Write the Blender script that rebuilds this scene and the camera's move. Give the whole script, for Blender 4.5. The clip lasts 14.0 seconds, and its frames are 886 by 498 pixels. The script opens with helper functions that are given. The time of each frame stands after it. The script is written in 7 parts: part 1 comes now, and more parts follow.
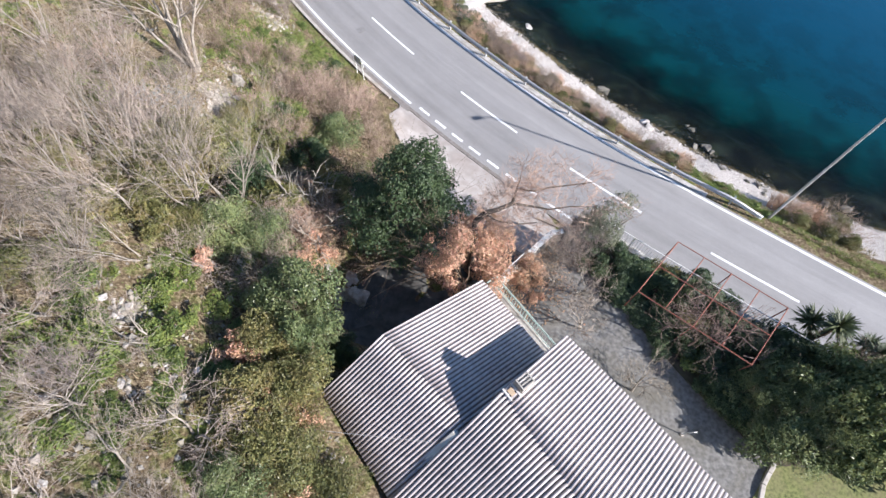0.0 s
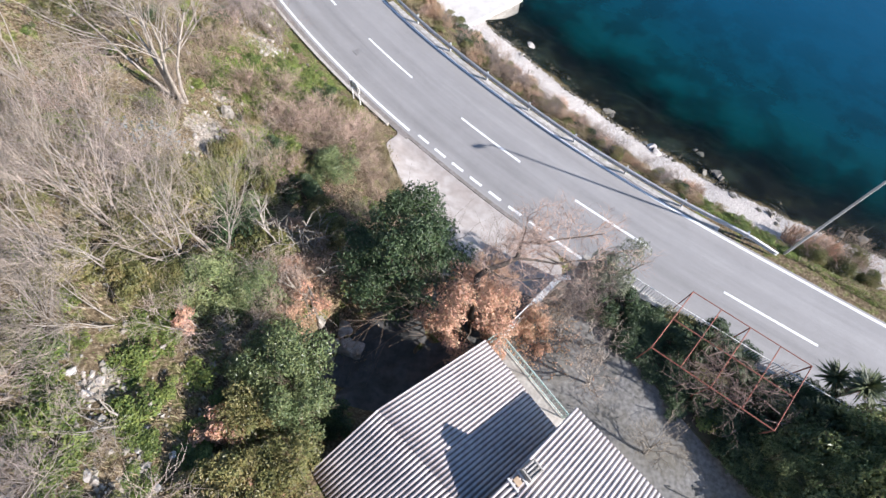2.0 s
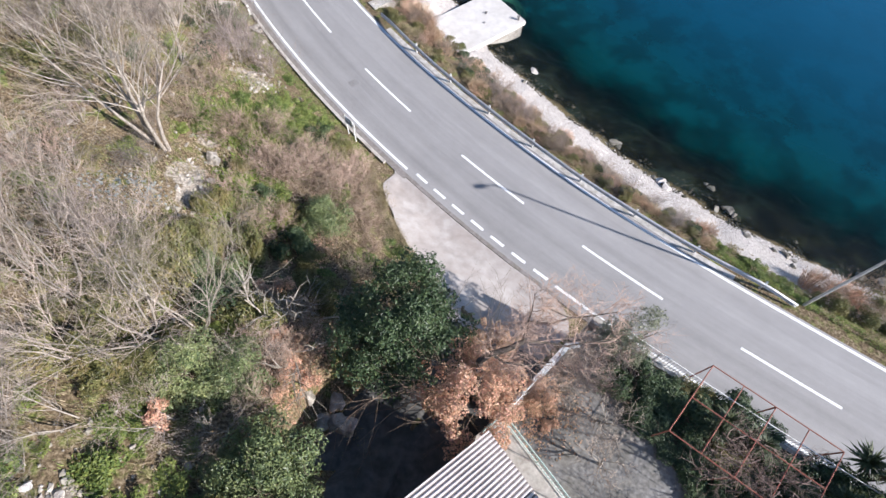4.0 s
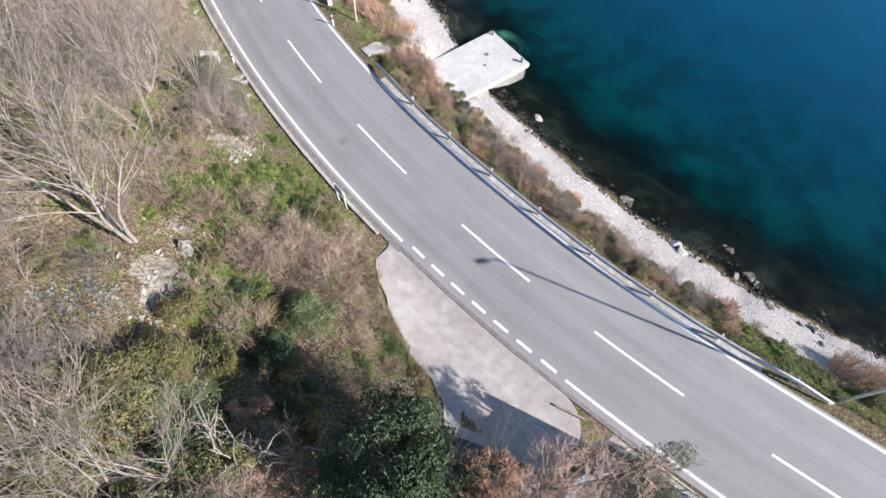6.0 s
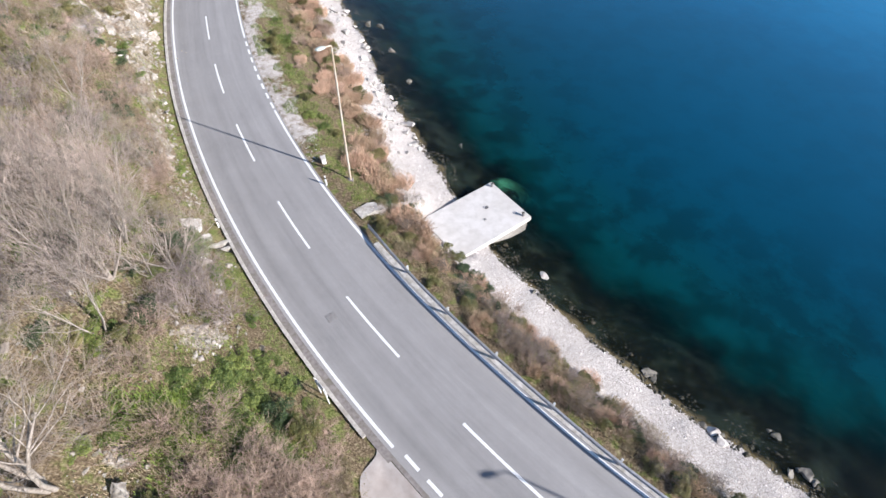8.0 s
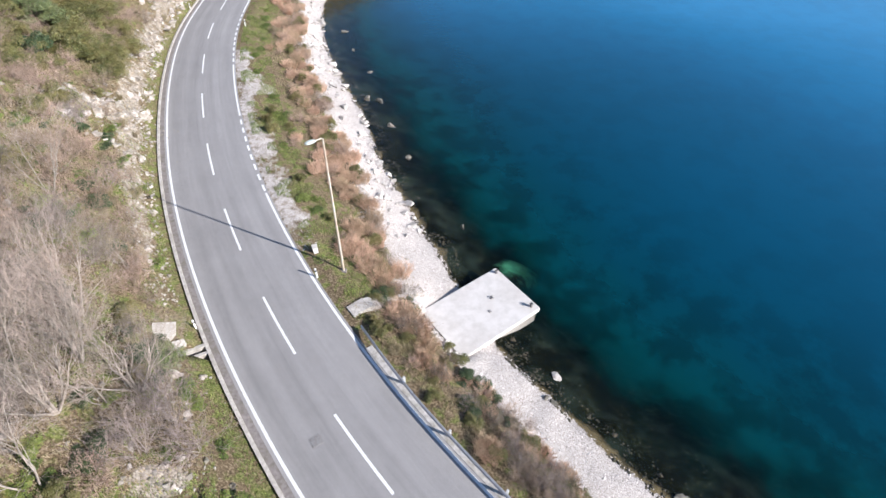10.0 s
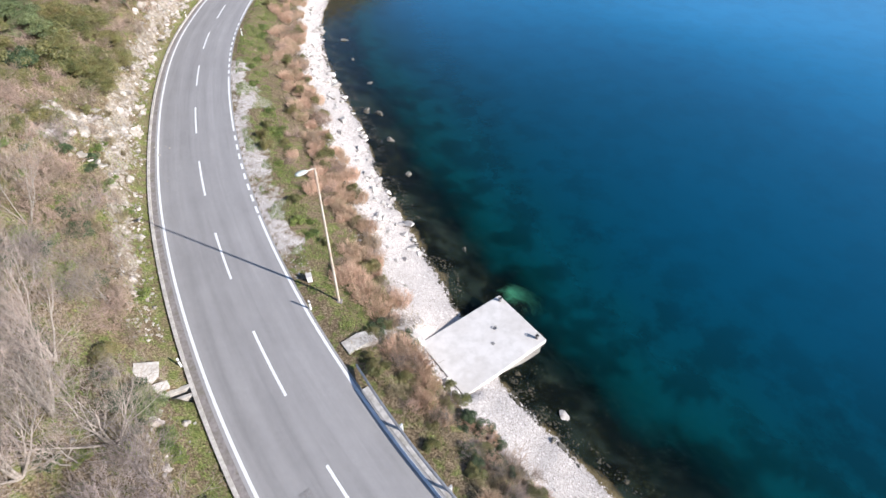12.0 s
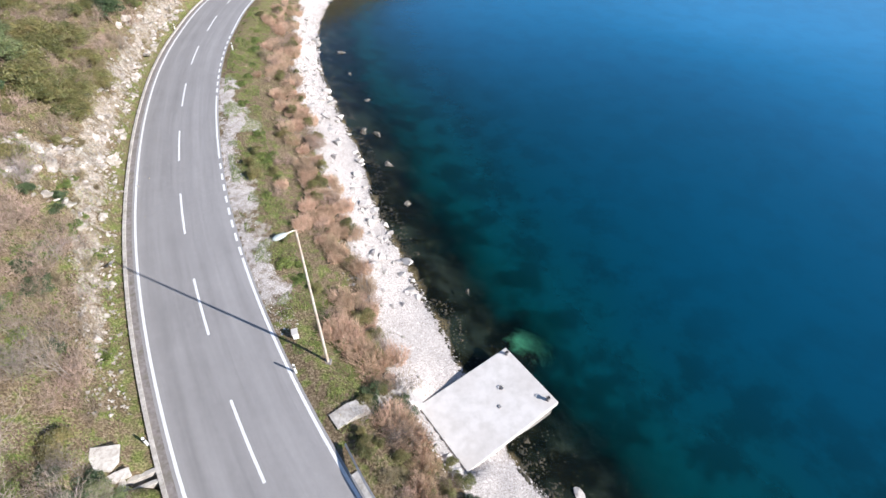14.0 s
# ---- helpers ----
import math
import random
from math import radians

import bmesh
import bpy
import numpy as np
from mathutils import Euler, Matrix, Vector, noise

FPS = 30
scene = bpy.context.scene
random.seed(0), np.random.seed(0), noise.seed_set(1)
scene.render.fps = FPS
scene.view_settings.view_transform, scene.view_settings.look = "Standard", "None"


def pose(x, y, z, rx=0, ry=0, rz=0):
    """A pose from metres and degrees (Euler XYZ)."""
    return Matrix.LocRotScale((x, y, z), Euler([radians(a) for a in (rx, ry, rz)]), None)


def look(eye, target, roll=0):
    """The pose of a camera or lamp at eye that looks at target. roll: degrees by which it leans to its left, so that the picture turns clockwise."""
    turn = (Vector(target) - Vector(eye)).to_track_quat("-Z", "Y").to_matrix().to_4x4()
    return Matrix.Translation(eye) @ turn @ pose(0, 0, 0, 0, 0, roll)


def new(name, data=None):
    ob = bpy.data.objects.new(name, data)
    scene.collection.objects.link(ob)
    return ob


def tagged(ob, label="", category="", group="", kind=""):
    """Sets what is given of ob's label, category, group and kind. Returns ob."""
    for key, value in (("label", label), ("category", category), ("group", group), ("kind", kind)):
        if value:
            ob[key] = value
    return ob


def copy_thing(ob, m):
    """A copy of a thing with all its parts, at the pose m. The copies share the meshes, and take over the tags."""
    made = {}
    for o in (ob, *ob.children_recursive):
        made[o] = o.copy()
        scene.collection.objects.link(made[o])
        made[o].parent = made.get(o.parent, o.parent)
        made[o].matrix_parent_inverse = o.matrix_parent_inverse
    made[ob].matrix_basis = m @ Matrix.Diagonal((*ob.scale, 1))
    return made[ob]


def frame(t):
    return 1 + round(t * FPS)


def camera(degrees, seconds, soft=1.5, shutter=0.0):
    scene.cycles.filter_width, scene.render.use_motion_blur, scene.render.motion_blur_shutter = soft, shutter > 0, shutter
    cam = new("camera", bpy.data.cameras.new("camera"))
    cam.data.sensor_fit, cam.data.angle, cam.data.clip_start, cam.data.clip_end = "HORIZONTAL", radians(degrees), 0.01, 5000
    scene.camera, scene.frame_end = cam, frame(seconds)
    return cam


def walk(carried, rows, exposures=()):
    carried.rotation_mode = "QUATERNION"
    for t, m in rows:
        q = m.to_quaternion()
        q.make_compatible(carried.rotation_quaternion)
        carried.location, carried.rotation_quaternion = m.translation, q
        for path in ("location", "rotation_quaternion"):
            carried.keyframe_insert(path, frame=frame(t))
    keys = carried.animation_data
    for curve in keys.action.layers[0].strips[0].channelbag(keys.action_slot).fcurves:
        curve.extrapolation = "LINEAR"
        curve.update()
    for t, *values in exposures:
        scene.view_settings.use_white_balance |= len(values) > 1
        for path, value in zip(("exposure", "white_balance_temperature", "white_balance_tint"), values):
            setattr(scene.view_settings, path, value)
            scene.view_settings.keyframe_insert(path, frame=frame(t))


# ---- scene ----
cam = camera(84.5, 14.0, soft=1.5)
METRES, EYE, TILT, LEAN, TURN = 28.2, 25.4, -62.9, -0.67, 0.0
ROWS = [
    (0.0, 0.0, 0.0, 0.0, 0.0, 0.0, 0.0),
    (0.5, 0.0002, 0.0115, 0.0173, -0.01, 0.03, -0.01),
    (1.0, 0.0002, 0.0235, 0.0357, -0.01, 0.08, -0.0),
    (1.5, -0.0, 0.0359, 0.0555, -0.02, 0.12, 0.01),
    (2.0, 0.0002, 0.0486, 0.0755, -0.02, 0.12, 0.01),
    (2.5, 0.0003, 0.0613, 0.0959, -0.03, 0.13, 0.01),
    (3.0, 0.0005, 0.0744, 0.1179, -0.01, 0.15, 0.01),
    (5.5, 0.0029, 0.1673, 0.2882, -0.05, 0.31, 0.06),
    (6.0, 0.0037, 0.1933, 0.333, -0.07, 0.39, 0.09),
    (6.5, 0.005, 0.2198, 0.3787, -0.08, 0.53, 0.11),
    (7.0, 0.0055, 0.2468, 0.4261, -0.12, 1.09, 0.11),
    (7.1, 0.0065, 0.2521, 0.4353, -0.072, 2.4349, 0.192),
    (7.2, 0.0076, 0.2574, 0.4444, -0.024, 4.2572, 0.274),
    (7.3, 0.0086, 0.2628, 0.4536, 0.024, 6.2171, 0.356),
    (7.4, 0.0097, 0.2681, 0.4627, 0.072, 8.1582, 0.438),
    (7.5, 0.0107, 0.2734, 0.4719, 0.12, 10.01, 0.52),
    (7.6, 0.0109, 0.2787, 0.4807, 0.126, 10.9852, 0.536),
    (7.7, 0.0112, 0.2839, 0.4895, 0.132, 11.5149, 0.552),
    (7.8, 0.0114, 0.2892, 0.4982, 0.138, 11.7203, 0.568),
    (7.9, 0.0117, 0.2944, 0.507, 0.144, 11.6638, 0.584),
    (8.0, 0.0119, 0.2997, 0.5158, 0.15, 11.93, 0.6),
    (8.1, 0.012, 0.305, 0.5244, 0.182, 12.6646, 0.654),
    (8.2, 0.0121, 0.3102, 0.533, 0.214, 14.1896, 0.708),
    (8.3, 0.0121, 0.3155, 0.5416, 0.246, 15.854, 0.762),
    (8.4, 0.0122, 0.3207, 0.5502, 0.278, 17.1246, 0.816),
    (8.5, 0.0123, 0.326, 0.5588, 0.31, 17.72, 0.87),
    (8.7, 0.0124, 0.3365, 0.5770, 0.32, 17.80, 0.87),
    (11.0, 0.0157, 0.3911, 0.6726, 0.44, 18.02, 0.76),
    (11.5, 0.0167, 0.4013, 0.6963, 0.51, 18.02, 0.71),
    (12.0, 0.0171, 0.4149, 0.7259, 0.54, 18.04, 0.66),
    (12.5, 0.0176, 0.4315, 0.7591, 0.6, 18.03, 0.62),
    (13.0, 0.0178, 0.4497, 0.7941, 0.66, 18.03, 0.6),
    (13.5, 0.019, 0.4697, 0.832, 0.68, 17.98, 0.54),
    (14.0, 0.0203, 0.4893, 0.8708, 0.73, 17.95, 0.51),
]
walk(cam, [(t, pose(0, 0, EYE, TILT, LEAN, TURN) @ pose(METRES * x, METRES * y, METRES * z, 90 + pitch, roll, yaw)) for t, x, y, z, yaw, pitch, roll in ROWS],
     exposures=[(0.0, 1.07), (3.0, 1.03), (6.0, 0.87), (8.5, 0.84), (14.0, 0.86)])

# ---------------------------------------------------------------- daylight
SUN_UP, SUN_WAY = 28.8, Vector((0.906, -0.423, 0))          # height in degrees, and the way to the sun on the ground
to_sun = Vector((SUN_WAY.x * math.cos(radians(SUN_UP)), SUN_WAY.y * math.cos(radians(SUN_UP)), math.sin(radians(SUN_UP))))
world = bpy.data.worlds.new("sky")
scene.world = world
world.use_nodes = True
sky = world.node_tree.nodes.new("ShaderNodeTexSky")
sky.sky_type, sky.sun_disc = "NISHITA", False
sky.sun_elevation, sky.sun_rotation = radians(SUN_UP), math.atan2(SUN_WAY.x, SUN_WAY.y)
sky.air_density, sky.dust_density, sky.ozone_density = 1.0, 0.25, 4.0
world.node_tree.links.new(sky.outputs[0], world.node_tree.nodes["Background"].inputs[0])
world.node_tree.nodes["Background"].inputs[1].default_value = 0.098
sun = new("sun", bpy.data.lights.new("sun", "SUN"))
sun.data.energy, sun.data.angle, sun.data.color = 5.0, radians(0.55), (1.0, 0.955, 0.935)
sun.matrix_world = look(to_sun * 60, (0, 0, 0))


# ---------------------------------------------------------------- materials
def node(m, kind, **values):
    n = m.node_tree.nodes.new(kind)
    for key, v in values.items():
        n.inputs[key.replace("_", " ")].default_value = v
    return n


def ramp(m, source, stops):
    r = m.node_tree.nodes.new("ShaderNodeValToRGB")
    while len(r.color_ramp.elements) < len(stops):
        r.color_ramp.elements.new(0.5)
    for el, (at, c) in zip(r.color_ramp.elements, stops):
        el.position, el.color = at, (c, c, c, 1) if isinstance(c, float) else (*c, 1)
    m.node_tree.links.new(source, r.inputs[0])
    return r.outputs[0]


def mixed(m, how, fac, a, b):
    n = m.node_tree.nodes.new("ShaderNodeMix")
    n.data_type, n.blend_type = "RGBA", how
    for slot, v in ((0, fac), (6, a), (7, b)):
        if isinstance(v, (int, float)):
            n.inputs[slot].default_value = v
        elif isinstance(v, tuple):
            n.inputs[slot].default_value = (*v, 1)
        else:
            m.node_tree.links.new(v, n.inputs[slot])
    return n.outputs[2]


def noise_of(m, where, scale, detail=4.0, rough=0.55, distort=0.0):
    n = node(m, "ShaderNodeTexNoise", Scale=scale, Detail=detail, Roughness=rough, Distortion=distort)
    m.node_tree.links.new(where, n.inputs["Vector"])
    return n.outputs[0]


def place_of(m):
    return m.node_tree.nodes.new("ShaderNodeNewGeometry").outputs["Position"]


def attribute(m, name):
    n = m.node_tree.nodes.new("ShaderNodeAttribute")
    n.attribute_name = name
    return n.outputs["Fac"]


def bumped(m, height, strength, distance):
    n = node(m, "ShaderNodeBump", Strength=strength, Distance=distance)
    m.node_tree.links.new(height, n.inputs["Height"])
    m.node_tree.links.new(n.outputs[0], m.node_tree.nodes["Principled BSDF"].inputs["Normal"])


def blank(name):
    m = bpy.data.materials.new(name)
    m.use_nodes = True
    return m, m.node_tree.nodes["Principled BSDF"]


def surface(name, stops, scale, rough=0.8, metal=0.0, stain=(0.5, 0.5, 0.5), stain_scale=1.0, stain_amount=0.3, bump=0.3, bump_scale=40.0, depth=0.01,
            vary=0.0, islands=0.0, through_light=0.0, local=False):
    """A procedural surface: grain in the stops' colours, wider stains, fine relief, and some difference from piece to piece."""
    m, p = blank(name)
    L = m.node_tree.links
    where = m.node_tree.nodes.new("ShaderNodeTexCoord").outputs["Object"] if local else place_of(m)
    colour = ramp(m, noise_of(m, where, scale), stops)
    if stain_amount:
        spots = ramp(m, noise_of(m, where, stain_scale, 5.0, 0.6, 0.4), [(0.42, 0.0), (0.68, 1.0)])
        k = m.node_tree.nodes.new("ShaderNodeMath")
        k.operation = "MULTIPLY"
        k.inputs[1].default_value = stain_amount
        L.new(spots, k.inputs[0])
        colour = mixed(m, "MIX", k.outputs[0], colour, stain)
    for amount, source in ((vary, "object"), (islands, "island")):
        if amount:
            r = (m.node_tree.nodes.new("ShaderNodeObjectInfo").outputs["Random"] if source == "object"
                 else m.node_tree.nodes.new("ShaderNodeNewGeometry").outputs["Random Per Island"])
            g = m.node_tree.nodes.new("ShaderNodeMapRange")
            g.inputs["To Min"].default_value, g.inputs["To Max"].default_value = 1 - amount, 1 + amount
            L.new(r, g.inputs["Value"])
            h = m.node_tree.nodes.new("ShaderNodeHueSaturation")
            hue = m.node_tree.nodes.new("ShaderNodeMapRange")
            hue.inputs["To Min"].default_value, hue.inputs["To Max"].default_value = 0.5 + 0.06 * amount, 0.5 - 0.06 * amount
            L.new(r, hue.inputs["Value"])
            L.new(hue.outputs[0], h.inputs["Hue"])
            L.new(g.outputs[0], h.inputs["Value"])
            L.new(colour, h.inputs["Color"])
            colour = h.outputs[0]
    L.new(colour, p.inputs["Base Color"])
    p.inputs["Roughness"].default_value, p.inputs["Metallic"].default_value = rough, metal
    if bump:
        bumped(m, noise_of(m, where, bump_scale, 3.0), bump, depth)
    if through_light:
        t = m.node_tree.nodes.new("ShaderNodeBsdfTranslucent")
        L.new(colour, t.inputs[0])
        both = m.node_tree.nodes.new("ShaderNodeMixShader")
        both.inputs[0].default_value = through_light
        L.new(p.outputs[0], both.inputs[1])
        L.new(t.outputs[0], both.inputs[2])
        L.new(both.outputs[0], m.node_tree.nodes["Material Output"].inputs[0])
    return m


def ground_material():
    """Earth, dry grass, moss and stones on the hill; gravel lay-by; white shingle on the beach; weed and sand below the water."""
    m, p = blank("hillside_earth")
    L = m.node_tree.links
    at = place_of(m)
    broad, fine, patch = noise_of(m, at, 0.45, 5.0), noise_of(m, at, 9.0, 5.0, 0.65), noise_of(m, at, 1.6, 5.0, 0.6)
    dry = ramp(m, fine, [(0.32, (0.05, 0.036, 0.022)), (0.52, (0.175, 0.13, 0.082)), (0.72, (0.38, 0.31, 0.215))])
    green = ramp(m, fine, [(0.32, (0.04, 0.052, 0.015)), (0.52, (0.15, 0.168, 0.052)), (0.72, (0.33, 0.33, 0.15))])
    stone = ramp(m, fine, [(0.32, (0.14, 0.113, 0.088)), (0.5, (0.36, 0.312, 0.262)), (0.68, (0.57, 0.515, 0.455))])
    shingle_grain = noise_of(m, at, 16.0, 4.0, 0.7)
    shingle = ramp(m, shingle_grain, [(0.36, (0.13, 0.115, 0.105)), (0.47, (0.43, 0.39, 0.365)), (0.63, (0.66, 0.61, 0.578))])
    weed = ramp(m, mixed(m, "MIX", 0.5, noise_of(m, at, 0.8, 5.0, 0.65), noise_of(m, at, 6.0, 6.0, 0.75)), [(0.44, (0.001, 0.002, 0.001)), (0.53, (0.004, 0.005, 0.002)), (0.60, (0.018, 0.021, 0.010)), (0.68, (0.08, 0.084, 0.045))])
    cobble = node(m, "ShaderNodeTexVoronoi", Scale=5.5)
    L.new(at, cobble.inputs["Vector"])
    single = m.node_tree.nodes.new("ShaderNodeSeparateColor")
    L.new(cobble.outputs["Color"], single.inputs[0])
    lone = mixed(m, "MULTIPLY", 1.0, ramp(m, single.outputs[0], [(0.90, 0.0), (0.94, 0.8)]), ramp(m, cobble.outputs["Distance"], [(0.24, 1.0), (0.36, 0.0)]))
    weed = mixed(m, "MIX", lone, weed, (0.10, 0.10, 0.065))
    weed = mixed(m, "MIX", ramp(m, noise_of(m, at, 0.28, 4.0, 0.6), [(0.50, 0.0), (0.62, 0.16)]), weed, (0.09, 0.135, 0.10))

    def masked(name, lo, hi, grain):
        n = m.node_tree.nodes.new("ShaderNodeMath")
        n.operation = "ADD"
        L.new(attribute(m, name), n.inputs[0])
        k = m.node_tree.nodes.new("ShaderNodeMath")
        k.operation, k.inputs[1].default_value = "MULTIPLY_ADD", 0.8
        k.inputs[2].default_value = -0.4
        L.new(grain, k.inputs[0])
        L.new(k.outputs[0], n.inputs[1])
        return ramp(m, n.outputs[0], [(lo, 0.0), (hi, 1.0)])

    c = mixed(m, "MIX", ramp(m, patch, [(0.50, 0.0), (0.64, 1.0)]), dry, green)
    c = mixed(m, "MIX", masked("lawn", 0.35, 0.6, patch), c, green)
    c = mixed(m, "MIX", masked("bare", 0.4, 0.6, patch), c, stone)
    c = mixed(m, "MIX", masked("shingle", 0.4, 0.6, patch), c, shingle)
    wet = mixed(m, "MULTIPLY", masked("wet", 0.45, 0.6, fine), c, (0.33, 0.285, 0.16))
    c = mixed(m, "MIX", masked("bed", 0.3, 0.75, patch), wet, weed)
    c = mixed(m, "MIX", masked("sand", 0.3, 1.0, patch), c, (0.14, 0.60, 0.32))
    c = mixed(m, "MULTIPLY", 0.5, c, ramp(m, broad, [(0.3, 0.62), (0.7, 1.0)]))
    L.new(c, p.inputs["Base Color"])
    p.inputs["Roughness"].default_value, p.inputs["Specular IOR Level"].default_value = 0.95, 0.08
    bumped(m, mixed(m, "ADD", 0.5, fine, shingle_grain), 0.8, 0.07)
    return m


def water_material():
    """Still, clear sea water: clear over the shallows, taking its own blue-green with depth and painted-in sky
    reflection northward, with faint ripples.
    """
    m, p = blank("sea_water")
    L = m.node_tree.links
    at = place_of(m)
    deep = attribute(m, "deep")
    cloudy = noise_of(m, at, 0.33, 5.0, 0.62)
    # the upper stops also carry sky reflection painted on the far water
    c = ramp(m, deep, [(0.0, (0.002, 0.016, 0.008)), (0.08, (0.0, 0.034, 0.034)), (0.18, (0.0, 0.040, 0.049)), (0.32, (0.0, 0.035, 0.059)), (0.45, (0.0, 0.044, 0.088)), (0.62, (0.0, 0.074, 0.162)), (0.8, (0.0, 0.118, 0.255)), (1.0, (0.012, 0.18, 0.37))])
    c = mixed(m, "MULTIPLY", ramp(m, deep, [(0.1, 0.85), (0.45, 0.10)]), c, ramp(m, cloudy, [(0.42, 0.30), (0.55, 1.0)]))
    m.node_tree.nodes.remove(p)
    ripple = node(m, "ShaderNodeBump", Strength=0.25, Distance=0.06)
    L.new(mixed(m, "ADD", 0.4, noise_of(m, at, 1.4, 3.0), noise_of(m, at, 0.35, 2.0)), ripple.inputs["Height"])
    body, clear = m.node_tree.nodes.new("ShaderNodeBsdfDiffuse"), m.node_tree.nodes.new("ShaderNodeBsdfTransparent")
    gloss, facing = node(m, "ShaderNodeBsdfGlossy", Roughness=0.08), node(m, "ShaderNodeLayerWeight", Blend=0.5)
    fifth, fresnel = m.node_tree.nodes.new("ShaderNodeMath"), m.node_tree.nodes.new("ShaderNodeMath")
    fifth.operation, fifth.inputs[1].default_value = "POWER", 4.2
    fresnel.operation, fresnel.inputs[1].default_value, fresnel.inputs[2].default_value = "MULTIPLY_ADD", 0.98, 0.016
    L.new(facing.outputs["Facing"], fifth.inputs[0])
    L.new(fifth.outputs[0], fresnel.inputs[0])
    depth_mix, top = m.node_tree.nodes.new("ShaderNodeMixShader"), m.node_tree.nodes.new("ShaderNodeMixShader")
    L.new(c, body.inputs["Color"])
    for n in (gloss, facing):
        L.new(ripple.outputs[0], n.inputs["Normal"])
    for n, inputs in ((depth_mix, (ramp(m, deep, [(0.0, 0.0), (0.03, 0.05), (0.07, 0.20), (0.11, 0.55), (0.17, 0.82), (0.26, 0.96), (0.36, 1.0)]), clear.outputs[0], body.outputs[0])),
                      (top, (fresnel.outputs[0], depth_mix.outputs[0], gloss.outputs[0]))):
        for slot, out in zip(n.inputs, inputs):
            L.new(out, slot)
    L.new(top.outputs[0], m.node_tree.nodes["Material Output"].inputs[0])
    return m


def asphalt_material():
    """Greyed asphalt with fine aggregate, darker wheel tracks along the lanes and old patches."""
    m, p = blank("worn_asphalt")
    L = m.node_tree.links
    at = place_of(m)
    c = ramp(m, noise_of(m, at, 55.0, 3.0, 0.7), [(0.3, (0.268, 0.257, 0.257)), (0.55, (0.335, 0.324, 0.323)), (0.72, (0.42, 0.408, 0.407))])
    c = mixed(m, "MULTIPLY", 0.4, c, ramp(m, noise_of(m, at, 0.35, 5.0, 0.6), [(0.3, 0.74), (0.7, 1.0)]))
    c = mixed(m, "MULTIPLY", 0.4, c, ramp(m, noise_of(m, at, 2.4, 6.0, 0.7), [(0.35, 0.84), (0.65, 1.0)]))
    run = m.node_tree.nodes.new("ShaderNodeCombineXYZ")
    L.new(attribute(m, "along"), run.inputs[0])
    L.new(attribute(m, "across"), run.inputs[1])
    c = mixed(m, "MULTIPLY", 0.55, c, ramp(m, noise_of(m, run.outputs[0], 1.0, 5.0, 0.65, 0.3), [(0.32, 0.72), (0.62, 1.0)]))
    track = ramp(m, attribute(m, "track"), [(0.0, 1.0), (1.0, 0.80)])
    c = mixed(m, "MULTIPLY", 0.8, c, track)
    L.new(c, p.inputs["Base Color"])
    p.inputs["Roughness"].default_value = 0.82
    bumped(m, noise_of(m, at, 90.0, 2.0), 0.35, 0.006)
    return m


def sheet_material():
    """Aged corrugated cement: pinkish grey crests, brown lichen, dirt and painted-in shade in the troughs, blotched
    across the sheets.
    """
    m, p = blank("fibre_cement_sheet")
    L = m.node_tree.links
    at = place_of(m)
    c = ramp(m, noise_of(m, at, 5.0, 5.0, 0.6), [(0.3, (0.36, 0.318, 0.318)), (0.6, (0.50, 0.455, 0.455))])
    # brown in the troughs: dirt, and the waves' own shade painted with it
    grime_shade = m.node_tree.nodes.new("ShaderNodeMath")
    grime_shade.operation = "MULTIPLY_ADD"
    L.new(noise_of(m, at, 1.1, 5.0, 0.65), grime_shade.inputs[0])
    grime_shade.inputs[1].default_value = 0.7
    L.new(attribute(m, "trough"), grime_shade.inputs[2])
    c = mixed(m, "MIX", ramp(m, grime_shade.outputs[0], [(0.92, 0.0), (1.32, 0.85)]), c, (0.085, 0.066, 0.06))
    c = mixed(m, "MIX", ramp(m, noise_of(m, at, 22.0, 4.0, 0.7), [(0.60, 0.0), (0.72, 0.6)]), c, (0.13, 0.105, 0.09))
    L.new(c, p.inputs["Base Color"])
    p.inputs["Roughness"].default_value = 0.85
    bumped(m, noise_of(m, at, 60.0, 3.0), 0.3, 0.003)
    return m


GROUND, WATER, ASPHALT = ground_material(), water_material(), asphalt_material()
# court colour kept near black: shade of house and trees is painted in
COURT = surface("shaded_court", [(0.3, (0.05, 0.05, 0.05)), (0.6, (0.10, 0.098, 0.095))], 3, 0.8, stain=(0.03, 0.03, 0.025), stain_scale=0.9, stain_amount=0.6, bump_scale=25, depth=0.01)
PAINT = surface("road_paint", [(0.35, (0.66, 0.66, 0.66)), (0.6, (0.82, 0.82, 0.82))], 30, 0.6, stain=(0.35, 0.35, 0.36), stain_scale=7, stain_amount=0.35, bump_scale=120, depth=0.002)
CONCRETE = surface("weathered_concrete", [(0.3, (0.34, 0.31, 0.28)), (0.6, (0.52, 0.49, 0.45))], 6, 0.85, stain=(0.22, 0.19, 0.16), stain_scale=1.3, stain_amount=0.55, bump_scale=30, depth=0.008, vary=0.08)
PALE_CONCRETE = surface("sunbleached_concrete", [(0.3, (0.49, 0.465, 0.44)), (0.6, (0.59, 0.562, 0.54))], 1.6, 0.8, stain=(0.43, 0.395, 0.36), stain_scale=0.45, stain_amount=0.5, bump_scale=35, depth=0.006)
GUTTER = surface("gutter_concrete", [(0.3, (0.155, 0.135, 0.13)), (0.6, (0.25, 0.225, 0.215))], 5, 0.9, stain=(0.10, 0.09, 0.05), stain_scale=1.5, stain_amount=0.5, bump_scale=25, depth=0.01)
